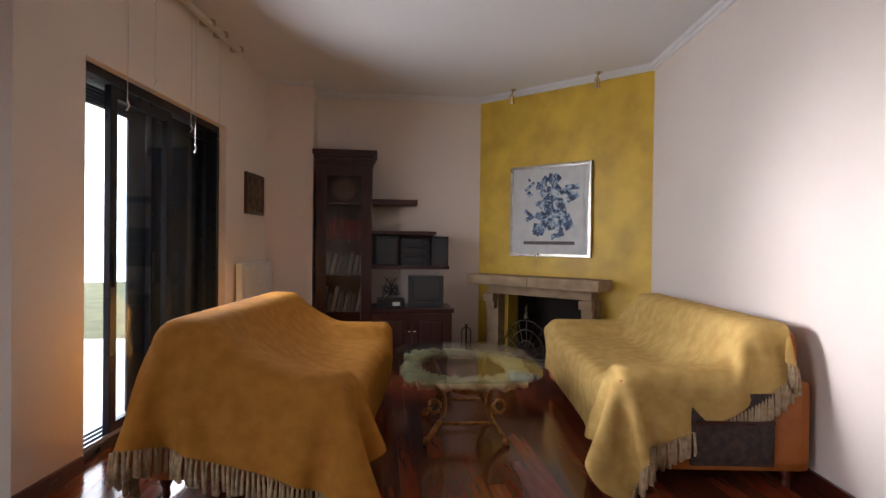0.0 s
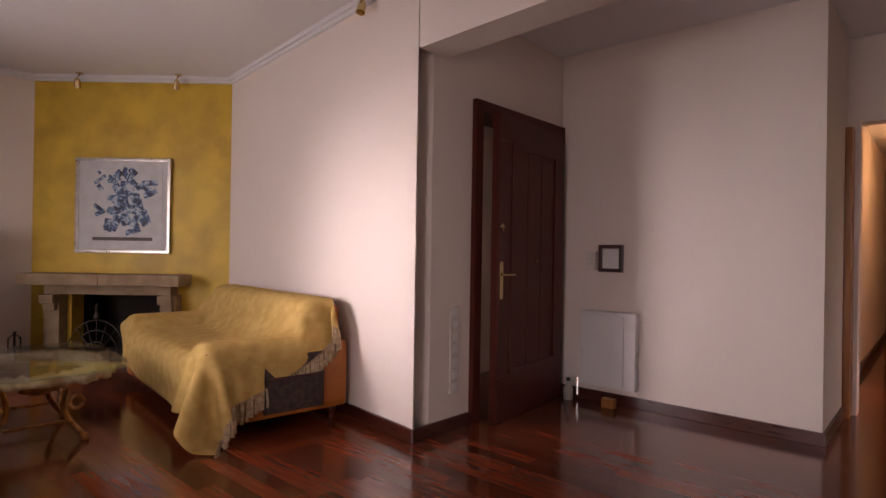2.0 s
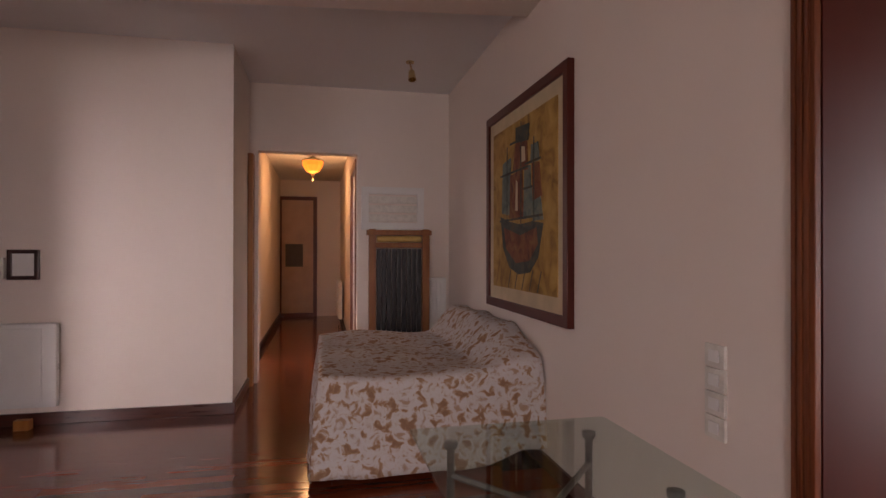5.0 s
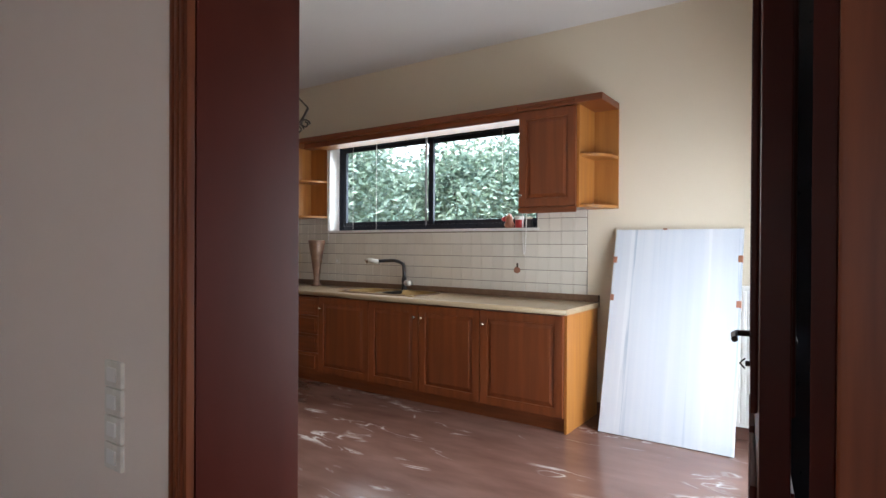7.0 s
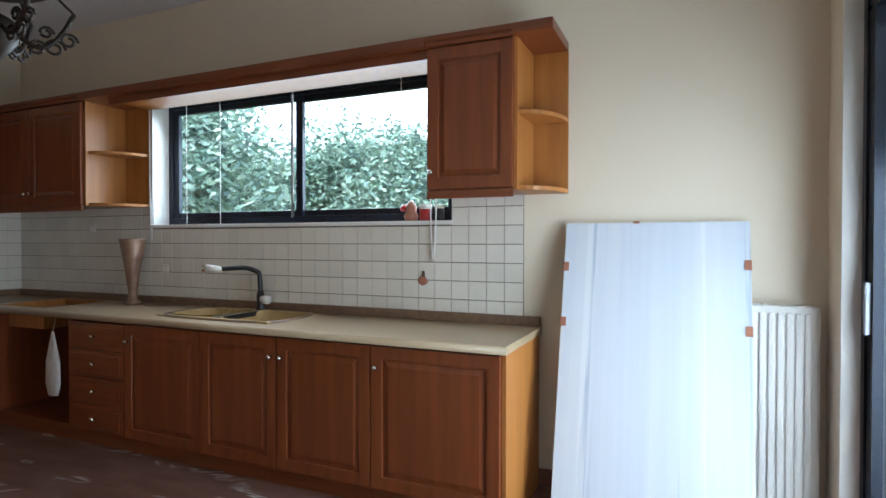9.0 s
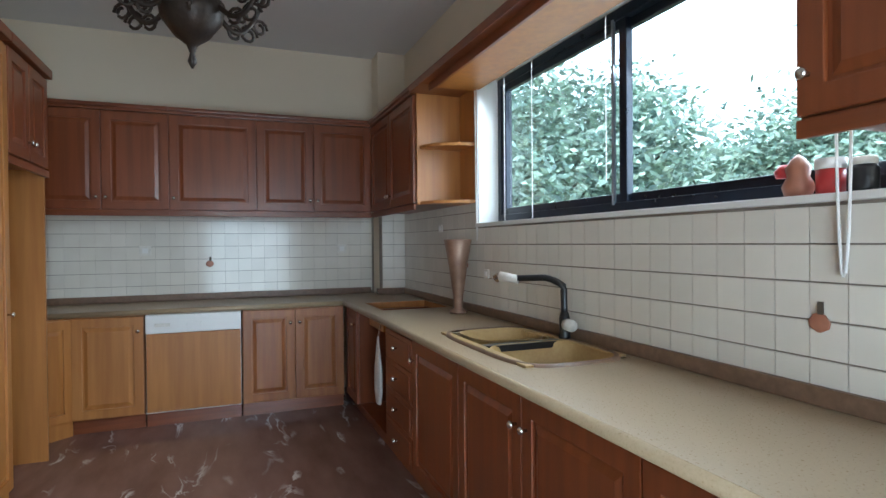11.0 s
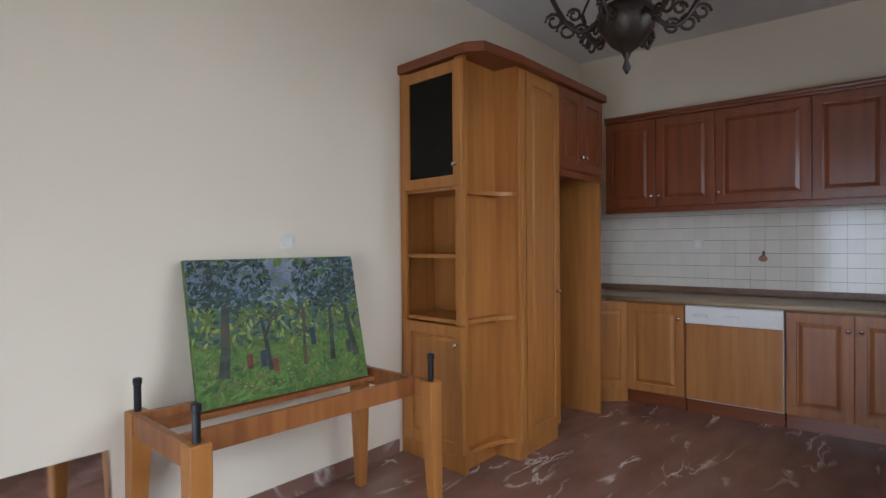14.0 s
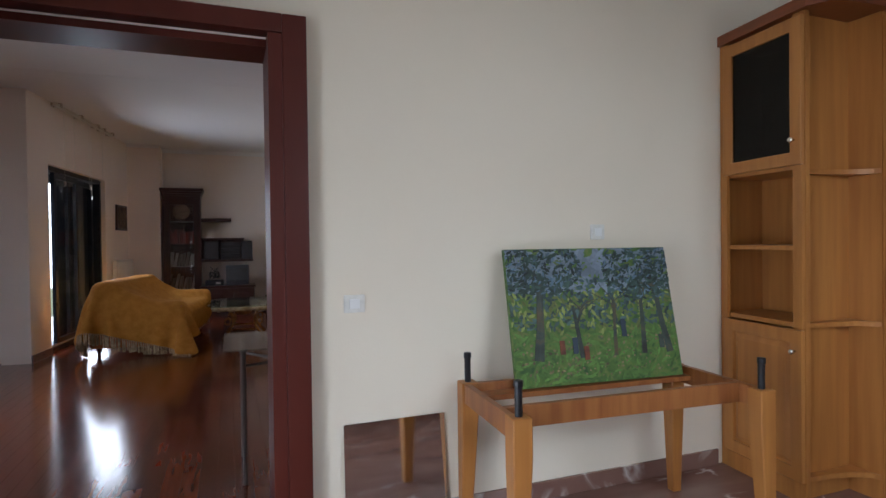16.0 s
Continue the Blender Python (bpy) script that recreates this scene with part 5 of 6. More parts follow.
for x0, x1, y in ((0.05, 1.25, 0.0), (1.17, 2.36, 0.03)):
    s = part("sash", frame_ring(bmesh.new(), x0, x1, 1.47, 2.31, 0.05, y - 0.02, y + 0.01), M_ALU, kw)
    part("pane", B(x0 + 0.045, x1 - 0.045, y - 0.006, y - 0.002, 1.515, 2.265), G_WINDOW, s).visible_shadow = False
part("mullion", B(1.165, 1.18, -0.035, -0.022, 1.47, 2.31), M_ALUSIL, kw, "silver edge of the meeting stile")
struct("trim_sill", B(1.84, 4.29, -5.0, -4.845, 1.405, 1.428, bev=0.004), M_WHITE, "white marble window sill")
bm = bmesh.new()
box(bm, 4.262, 4.275, -5.0, -4.862, 1.428, 2.36)
box(bm, 1.86, 4.262, -5.0, -4.862, 2.352, 2.364)
struct("trim_reveal", bm, M_WHITE, "white window reveal")
bl = thing("blind_rail", (4.25, -4.90, 2.315), 180, "white blind head rail with hanging cords", "blind")
part("rail", B(0, 2.35, -0.02, 0.03, 0, 0.03, bev=0.004), M_WHITE, bl)
for x, ln in ((0.30, 0.92), (0.62, 0.93), (1.25, 0.75), (2.05, 0.5)):
    part("cord", tube(bmesh.new(), [(x, -0.015, 0), (x, -0.015, -ln)], 0.0022, 5), M_WHITE, bl)
part("bead_chain", tube(bmesh.new(), curve_pts(lambda u: (2.28 + 0.02 * math.cos(u * math.pi), -0.055, -0.55 - 0.56 * math.sin(u * math.pi)), 24), 0.004, 6), M_WHITE, bl)
part("bead_chain", tube(bmesh.new(), curve_pts(lambda u: (-0.02 + 0.016 * math.cos(u * math.pi), -0.05, -0.02 - 0.98 * math.sin(u * math.pi)), 24), 0.004, 6), M_WHITE, bl)

# base cabinets under the window: local x runs from the right end towards the corner
FRONT = -4.26
BASE = ((1.37, 2.03), (2.03, 2.60), (2.60, 3.14), (3.14, 3.77))


def base_unit(x0, x1, label, doors=1, knob_side=1, drawers=0, open_front=False, top=0.81):
    t = thing("base_cabinet", (x0, FRONT, 0), 180, label, "cabinet", "kitchen base cabinets")
    w = x1 - x0
    t.matrix_world = pose(x1, FRONT, 0, 0, 0, 180)
    bm = bmesh.new()
    box(bm, 0, 0.018, 0, 0.59, 0.1, top)
    box(bm, w - 0.018, w, 0, 0.59, 0.1, top)
    box(bm, 0.018, w - 0.018, 0, 0.59, 0.1, 0.118)
    box(bm, 0.018, w - 0.018, 0.57, 0.59, 0.118, top)
    part("body", bm, M_CAB, t)
    part("plinth", B(0, w, 0.045, 0.06, 0, 0.1), M_CABH, t)
    if drawers:
        h = 0.69 / drawers
        for k in range(drawers):
            d = part("drawer", box(bmesh.new(), 0.003, w - 0.003, -0.021, 0, 0.11 + h * k, 0.105 + h * (k + 1), 0.004), M_CABH, t)
            part("panel", box(bmesh.new(), 0.04, w - 0.04, -0.027, -0.021, 0.135 + h * k, 0.08 + h * (k + 1), 0.005), M_CABH, d)
            knob(d, w / 2, -0.027, 0.11 + h * (k + 0.5))
    elif not open_front:
        dw = w / doors
        for k in range(doors):
            s = knob_side if doors == 1 else (1 if k == 0 else 0)
            panel_door(t, dw * k, dw * (k + 1), 0.105, 0.805, 0, (dw * k + (dw - 0.035 if s else 0.035), 0.70))
    return t


base_unit(1.37, 2.03, "red oak base cabinet at the end of the run", 1, 0)
base_unit(2.03, 2.60, "red oak base cabinet with a raised panel door", 1, 0)
base_unit(2.60, 3.14, "red oak sink cabinet with a raised panel door", 1, 1, top=0.63)
base_unit(3.14, 3.76, "red oak sink cabinet with a raised panel door", 1, 0, top=0.63)
base_unit(3.76, 4.28, "red oak cabinet with four drawers", drawers=4)
base_unit(4.28, 5.10, "open oven housing with bare sides", open_front=True)
base_unit(5.10, 5.48, "narrow red oak corner cabinet", 1, 1)
ep = thing("end_panel", (1.35, FRONT, 0), 0, "honey oak end panel of the base units", "panel")
part("board", B(0, 0.018, -0.59, 0.0, 0.0, 0.81), M_OAK, ep)
tw = thing("towel", (4.42, FRONT + 0.03, 0), 0, "white tea towel hanging in the oven housing", "towel")
bm = lathe(bmesh.new(), [(0.05, 0.30), (0.075, 0.38), (0.07, 0.52), (0.03, 0.66), (0.012, 0.72)], 18)
part("cloth", bm, M_CLOTH, tw, m=Matrix.Diagonal((1.0, 0.25, 1, 1)), soft=True)
part("hook", tube(bmesh.new(), [(0, 0, 0.72), (0, -0.02, 0.80)], 0.004, 6), M_CHROME, tw)

# base cabinets on the end wall, faces towards -x
EX = 5.48


def east_unit(y0, y1, label, doors=1, knob_side=1, z=(0.105, 0.805), mat=None):
    """y0 is the end next to the window wall."""
    t = thing("base_cabinet", (EX, y1, 0), -90, label, "cabinet", "kitchen base cabinets")
    w = y1 - y0
    bm = bmesh.new()
    box(bm, 0, w, 0.0, 0.58, 0.1, 0.81)
    part("body", bm, M_OAK, t)
    part("plinth", B(0, w, 0.03, 0.045, 0, 0.1), M_CABH, t)
    dw = w / doors
    for k in range(doors):
        s = knob_side if doors == 1 else (1 if k == 0 else 0)
        panel_door(t, dw * k, dw * (k + 1), *z, 0, (dw * k + (dw - 0.035 if s else 0.035), 0.70), mat)
    return t


east_unit(-4.22, -3.455, "chestnut base cabinet with two raised panel doors", 2, mat=M_TABLE)
east_unit(-2.795, -2.35, "honey oak base cabinet with a raised panel door", 1, 1, mat=M_OAK)
dwm = thing("dishwasher", (EX, -2.805, 0), -90, "dishwasher with a white control strip and oak front", "dishwasher")
part("body", B(0, 0.64, 0.0, 0.58, 0.1, 0.81), M_WHITE, dwm)
part("front", box(bmesh.new(), 0.004, 0.636, -0.02, 0, 0.11, 0.67, 0.003), M_OAK, dwm, "plain honey oak front")
cp = part("control_strip", box(bmesh.new(), 0.0, 0.64, -0.024, 0, 0.675, 0.805, 0.006), M_WHITE, dwm, "white control strip")
part("grip", B(0.27, 0.37, -0.032, -0.024, 0.715, 0.745, bev=0.003), M_WHITE, cp)
part("button", B(0.06, 0.16, -0.03, -0.024, 0.72, 0.745, bev=0.003), M_PLASTIC, cp)
part("plinth", B(0, 0.64, 0.03, 0.045, 0, 0.1), M_CABH, dwm)
ang = thing("base_cabinet", (5.20, -2.44, 0), -90, "angled honey oak filler cabinet beside the fridge niche", "cabinet", "kitchen base cabinets")
ang.matrix_world = pose(5.26, -2.10, 0, 0, 0, -48)
part("body", B(0, 0.34, 0.0, 0.30, 0.0, 0.81), M_OAK, ang)
panel_door(ang, 0, 0.34, 0.105, 0.805, 0, (0.04, 0.70), M_OAK)

# worktop in one piece, with its upstand; the sink and the oven hob opening are let in
wt = thing("worktop", (0, 0, 0), 0, "speckled beige laminate worktop with a brown upstand", "worktop")
bm = bmesh.new()
for b in ((1.34, 2.76, -4.868, -4.225), (2.76, 3.60, -4.868, -4.80), (2.76, 3.60, -4.34, -4.225), (3.60, 4.68, -4.868, -4.225), (4.68, 5.20, -4.868, -4.82), (4.68, 5.20, -4.33, -4.225), (5.20, 6.068, -4.868, -4.225), (5.45, 6.068, -4.225, -1.70)):
    box(bm, *b, 0.812, 0.85)
part("top", bm, M_COUNTER, wt)
bm = bmesh.new()
tube(bm, [(1.34, -4.225, 0.831), (5.45, -4.225, 0.831)], 0.019, 10)
tube(bm, [(5.45, -4.225, 0.831), (5.45, -2.2, 0.831)], 0.019, 10)
part("rounded_edge", bm, M_COUNTER, wt, soft=True)
bm = bmesh.new()
box(bm, 1.34, 5.86, -4.868, -4.838, 0.851, 0.905, 0.006)
box(bm, 5.83, 5.858, -4.838, -4.59, 0.851, 0.905, 0.006)
box(bm, 6.04, 6.068, -4.59, -1.70, 0.851, 0.905, 0.006)
part("upstand", bm, M_COUNTEREDGE, wt)
part("hob_opening", B(4.685, 5.195, -4.815, -4.335, 0.70, 0.72), M_OAK, wt, "empty hob opening showing bare wood")
for b in ((4.682, 4.69, -4.815, -4.335), (5.19, 5.198, -4.815, -4.335), (4.69, 5.19, -4.815, -4.807), (4.69, 5.19, -4.343, -4.335)):
    part("cut_edge", B(*b, 0.72, 0.849), M_OAK, wt)

sk = thing("sink", (3.18, -4.57, 0.85), 0, "beige composite sink with two bowls, drainer and dark strip", "sink")


def ring_faces(bm, a, b):
    for i in range(len(a)):
        bm.faces.new((a[i], a[(i + 1) % len(a)], b[(i + 1) % len(b)], b[i]))


bm = bmesh.new()
outer = super_ring(0.46, 0.25, 0.45, 48)
lev = [[bm.verts.new((x * s, y * s2, z)) for x, y in outer] for s, s2, z in ((1.0, 1.0, 0.0), (0.985, 0.975, 0.012), (0.95, 0.92, 0.010))]
ring_faces(bm, lev[0], lev[1])
ring_faces(bm, lev[1], lev[2])
part("rim", bm, M_COUNTEREDGE, sk, "brown rolled rim", soft=True)


def bowl(cx, cy, a, b, depth):
    bm = bmesh.new()
    o = super_ring(a, b, 0.5, 40)
    rings = [[bm.verts.new((cx + x * s, cy + y * s, z)) for x, y in o] for s, z in ((1.0, 0.010), (0.96, 0.0), (0.90, -depth * 0.7), (0.75, -depth), (0.1, -depth - 0.004))]
    for p, q in zip(rings, rings[1:]):
        ring_faces(bm, p, q)
    bm.faces.new(rings[-1])
    return bm


part("bowl", bowl(-0.22, -0.01, 0.215, 0.22, 0.17), M_SINK, sk, soft=True)
part("bowl", bowl(0.25, -0.02, 0.17, 0.18, 0.12), M_SINK, sk, soft=True)
part("deck", prism(bmesh.new(), [(0.005 + x, y) for x, y in super_ring(0.03, 0.20, 0.4, 24)], -0.02, 0.0085), M_BLACK, sk, "black strip between the bowls")
bm = bmesh.new()
for k in range(14):
    box(bm, 0.10 + 0.022 * k, 0.108 + 0.022 * k, -0.195, -0.185, -0.06, 0.004)
part("basket", bm, M_SINK, sk)
bm = bmesh.new()
b1 = super_ring(0.437, 0.23, 0.45, 48)
box(bm, -0.005 - 0.01, 0.05, -0.22, -0.19, 0.002, 0.0095)
box(bm, -0.43, 0.43, 0.195, 0.225, 0.002, 0.0095)
box(bm, -0.40, 0.40, -0.235, -0.205, 0.002, 0.0093)
part("ledge", bm, M_SINK, sk)
tp = thing("tap", (3.20, -4.80, 0.85), 0, "black swan-neck tap with ivory spout and lever", "tap")
part("column", lathe(bmesh.new(), [(0.030, 0), (0.027, 0.02), (0.023, 0.06), (0.026, 0.10), (0.018, 0.13)], 16), M_BLACK, tp, soft=True)


def neck(u):
    return (0.0 + 0.03 * u, 0.02 * u + 0.24 * max(0, u - 0.35) / 0.65, 0.12 + 0.165 * math.sin(min(1, u / 0.62) * math.pi / 2) - 0.02 * max(0, u - 0.62))


part("neck", tube(bmesh.new(), curve_pts(neck, 18), 0.016, 10), M_BLACK, tp, soft=True)
part("spout", tube(bmesh.new(), [(0.03, 0.24, 0.272), (0.033, 0.34, 0.285)], 0.021, 12, 0.024), M_PLASTIC, tp, "ivory spray head", soft=True)
part("spray_tip", tube(bmesh.new(), [(0.033, 0.345, 0.285), (0.034, 0.365, 0.272)], 0.022, 12), M_CHROME, tp)
part("lever", tube(bmesh.new(), [(-0.02, 0, 0.075), (-0.075, 0.01, 0.075)], 0.028, 14), M_PLASTIC, tp, "round ivory lever knob", soft=True)
for o in list(tp.children):
    if o.name.split(".")[0] in ("neck", "spout", "spray_tip"):
        o.data.transform(Matrix.Rotation(radians(-52), 4, "Z"))
vs = thing("vase", (4.33, -4.74, 0.851), 0, "tall tapering copper-brown vase on the worktop", "vase")
part("vase_body", lathe(bmesh.new(), [(0.055, 0), (0.06, 0.012), (0.03, 0.03), (0.032, 0.10), (0.06, 0.30), (0.09, 0.47), (0.088, 0.475), (0.055, 0.30), (0.028, 0.12)], 28), M_VASE, vs, soft=True)

# wall units -----------------------------------------------------------------
UF = -4.54
Z0, Z1 = 1.56, 2.30


def wall_unit(name, m, w, depth, doors, label, sides=(1,)):
    t = thing(name, (0, 0, 0), 0, label, "cabinet", "kitchen wall units")
    t.matrix_world = m
    part("body", B(0, w, 0, depth, Z0, Z1), M_CAB, t)
    x = 0
    for dwid, s in doors:
        panel_door(t, x, x + dwid, Z0 + 0.01, Z1 - 0.005, 0, (x + (dwid - 0.03 if s else 0.03), Z0 + 0.10))
        x += dwid
    part("cornice", box(box(bmesh.new(), 0, w, -0.035, depth, Z1, Z1 + 0.022, 0.004), 0, w, -0.05, depth, Z1 + 0.022, Z1 + 0.05, 0.008), M_CABH, t)
    part("light_rail", B(0, w, -0.018, 0.0, Z0 - 0.035, Z0 + 0.006, bev=0.004), M_CABH, t)
    return t


UX = 5.74
wall_unit("wall_cabinet", pose(UX, -2.07, 0, 0, 0, -90), 0.88, 0.328, ((0.43, 1), (0.45, 0)), "red oak wall cabinet with two doors")
wall_unit("wall_cabinet", pose(UX, -2.95, 0, 0, 0, -90), 0.63, 0.328, ((0.63, 0),), "red oak wall cabinet with one wide door")
wall_unit("wall_cabinet", pose(UX, -3.58, 0, 0, 0, -90), 0.94, 0.328, ((0.45, 1), (0.49, 0)), "red oak wall cabinet with two doors")
wall_unit("wall_cabinet", pose(UX - 0.005, UF, 0, 0, 0, 180), 1.17, 0.328, ((0.58, 1), (0.59, 0)), "red oak wall cabinet beside the window")


def open_shelf(x0, x1, flip, label):
    """Open quarter-round shelves at the end of a wall unit."""
    t = thing("corner_shelf", (x0, UF, 0), 180, label, "shelf", "open end shelves")
    w = x1 - x0
    t.matrix_world = pose(x1, UF, 0, 0, 0, 180) if not flip else pose(x0, UF, 0, 0, 0, 180) @ Matrix.Diagonal((-1, 1, 1, 1))
    part("side", B(0, 0.018, 0.0, 0.328, Z0, Z1), M_OAK, t)
    part("back", B(0.018, w, 0.31, 0.328, Z0, Z1), M_OAK, t)
    for z in (Z0, Z0 + 0.37):
        pts = [(0.018, 0.309), (0.018, 0.02)] + [(0.018 + (w - 0.018) * math.sin(a), 0.309 - 0.289 * math.cos(a)) for a in [k * math.pi / 16 for k in range(1, 9)]]
        part("shelf", prism(bmesh.new(), pts, z, z + 0.02), M_OAK, t)
    part("top", B(0, w, -0.05, 0.328, Z1, Z1 + 0.05, bev=0.006), M_CABH, t)
    if flip:
        for o in t.children:
            o.data.flip_normals()
    return t


open_shelf(4.30, 4.56, False, "open honey oak end shelves beside the window")
bpy.data.objects["corner_shelf"].matrix_world = pose(4.56, UF, 0, 0, 0, 180)
wall_unit("wall_cabinet", pose(1.86, UF, 0, 0, 0, 180), 0.46, 0.328, ((0.46, 0),), "single red oak wall cabinet at the window end")
open_shelf(1.20, 1.40, False, "open honey oak end shelves beside the single cabinet")
bpy.data.objects["corner_shelf.001"].matrix_world = pose(1.40, UF, 0, 0, 0, 180)
va = thing("valance", (1.86, 0, 0), 0, "red oak valance board bridging the window", "valance")
part("board", B(0, 2.44, UF - 0.018, UF, 2.25, Z1, bev=0.003), M_CABH, va)
part("cornice", B(0, 2.44, UF - 0.02, UF + 0.05, Z1, Z1 + 0.05, bev=0.006), M_CABH, va)
part("soffit", B(0, 2.44, -4.866, UF - 0.018, Z1 - 0.02, Z1), M_OAK, va, "honey oak soffit board")

# tall units on the inner wall, faces towards -y
TF = -2.31

# end dresser: a slanted glazed front from the wall to a corner post, then a recessed bay of rounded shelves
DX, DY = -0.055, -0.535
dr = thing("dresser", (3.56, KS - 0.009, 0), 0, "honey oak end dresser with smoked glass door and open niches", "cabinet")
part("wall_side", B(0.0, 0.018, -0.05, 0.0, 0.0, 2.32), M_OAK, dr)
part("back", B(0.018, 0.31, -0.018, 0.0, 0.0, 2.32), M_OAK, dr)
part("bay_back", B(DX + 0.02, 0.31, -0.49, -0.472, 0.0, 2.32), M_OAK, dr, "honey oak back board of the shelf bay")
part("corner_post", box(bmesh.new(), DX, DX + 0.03, DY, -0.47, 0.0, 2.32, 0.004), M_OAK, dr)
part("inner_side", B(0.292, 0.31, -0.471, -0.02, 0.0, 2.32), M_OAK, dr)
for z in (0.09, 0.83, 1.20, 1.585, 2.29):
    part("shelf", prism(bmesh.new(), [(0.004, -0.02), (DX + 0.012, -0.468), (0.29, -0.468), (0.29, -0.02)], z, z + 0.022), M_OAK, dr)
sl = math.degrees(math.atan2(DY + 0.04, DX))
DL = math.hypot(DX, DY + 0.04)
part("plinth", B(0, DL, 0.0, 0.012, 0.0, 0.09), M_OAK, dr, m=pose(-0.003, -0.04, 0, 0, 0, sl))
for z0, z1, gl, kn in ((0.10, 0.825, None, (DL - 0.04, 0.72)), (1.60, 2.30, G_SMOKE, (DL - 0.04, 1.72))):
    panel_door(dr, 0.0, DL, z0, z1, 0.0, kn, M_OAK, gl).matrix_local = pose(-0.003, -0.04, 0, 0, 0, sl)
for x in (0.0, DL - 0.025):
    part("stile", B(x, x + 0.025, -0.018, 0.0, 0.83, 1.60), M_OAK, dr, m=pose(-0.003, -0.04, 0, 0, 0, sl))
for k, (x, y) in enumerate(((0.03, -0.38), (0.05, -0.28), (0.04, -0.17))):
    part("glass_ware", lathe(bmesh.new(), [(0.03, 0), (0.008, 0.02), (0.008, 0.09), (0.035, 0.14), (0.03, 0.19)], 12), G_CLEAR, dr, "clear stemmed glass behind the door", pose(x, y, 1.608))
for z in (0.10, 0.83, 1.56):
    arc = [(DX + 0.03 + 0.33 * math.sin(a), -0.53 - 0.10 * (1 - math.cos(a))) for a in [k * math.pi / 20 for k in range(0, 11)]]
    part("quarter_shelf", prism(bmesh.new(), [(0.309, -0.491), (DX + 0.031, -0.491)] + arc[:-1] + [(0.309, -0.645)], z, z + 0.024), M_OAK, dr, "rounded open shelf")
part("cornice", prism(bmesh.new(), [(0.309, 0.0), (-0.02, 0.0), (-0.085, -0.56), (-0.03, -0.66), (0.309, -0.69)], 2.321, 2.375), M_CABH, dr)
lc = thing("larder_cabinet", (3.87, KS - 0.009, 0), 0, "tall narrow honey oak larder cabinet", "cabinet")
part("body", B(0, 0.49, -0.645, 0, 0.0, 2.32), M_OAK, lc)
panel_door(lc, 0.075, 0.49, 0.10, 2.30, -0.646, (0.44, 0.97), M_OAK)
part("pilaster", box(box(bmesh.new(), 0, 0.07, -0.665, -0.646, 0.0, 2.30, 0.006), 0.018, 0.052, -0.673, -0.665, 0.1, 2.2, 0.005), M_OAK, lc)
part("cornice", box(bmesh.new(), 0.001, 0.49, -0.69, 0, 2.321, 2.375, 0.008), M_CABH, lc)
fn = thing("fridge_housing", (4.362, KS - 0.009, 0), 0, "empty honey oak fridge niche with two doors above", "cabinet")
part("side_panel", B(0.66, 0.68, -0.645, 0, 0.0, 2.32), M_OAK, fn, "honey oak side panel")
part("top_box", B(0.0, 0.66, -0.645, 0, 1.76, 2.32), M_CAB, fn)
part("rail", B(0.0, 0.68, -0.67, -0.647, 1.72, 1.76, bev=0.004), M_CABH, fn)
for k in (0, 1):
    panel_door(fn, 0.33 * k, 0.33 + 0.34 * k, 1.77, 2.31, -0.647, (0.30 + 0.06 * k, 1.87))
part("cornice", box(bmesh.new(), 0, 0.70, -0.69, 0, 2.32, 2.375, 0.008), M_CABH, fn)

# loose things in the kitchen ---------------------------------------------------
ms = thing("marble_slab", (1.20, -4.42, 0), 0, "white marble slab leaning against the wall", "slab")
ms.matrix_world = pose(1.20, -4.45, 0, 0, 0, 180) @ pose(0, 0, 0, -15, 0, 0)
part("slab", B(0, 0.84, 0.0, 0.022, 0.005, 1.45, bev=0.002), M_SLAB, ms)
bm = bmesh.new()
for x, z in ((-0.003, 1.20), (-0.003, 0.92), (0.815, 1.22), (0.815, 0.92), (0.33, 1.445)):
    box(bm, x, x + 0.028, -0.004, 0.026, z, z + 0.045 if z < 1.4 else z + 0.012)
part("clip", bm, M_SALMON, ms, "brown paper corner clips")
radiator((0.42, -4.87, 0.10), 0, 0.34, 0.92, 8, "tall white ribbed kitchen radiator", 0.09)
bpy.data.objects["radiator.004"].matrix_world = pose(0.43, -4.87, 0.10, 0, 0, 180)
pd = thing("window_3", (0.05, -2.9, 0), -90, "dark aluminium sliding patio door of the kitchen", "window", kind="structure")
part("window_frame", frame_ring(bmesh.new(), 0, 1.70, 0.0, 2.30, 0.05, -0.20, -0.06), M_ALU, pd)
for x0, x1, y in ((0.05, 0.88, -0.14), (0.82, 1.65, -0.09)):
    s = part("sash", frame_ring(bmesh.new(), x0, x1, 0.04, 2.26, 0.07, y - 0.02, y + 0.02), M_ALU, pd)
    part("pane", B(x0 + 0.06, x1 - 0.06, y - 0.003, y + 0.003, 0.10, 2.20), G_WINDOW, s).visible_shadow = False
    part("pull", B(x1 - 0.05, x1 - 0.02, y + 0.02, y + 0.04, 0.95, 1.15, bev=0.004), M_ALUSIL, s)
struct("trim_patio_reveal", B(-0.19, 0.056, -4.61, -4.595, 0, 2.3), M_WHITE, "white painted reveal")

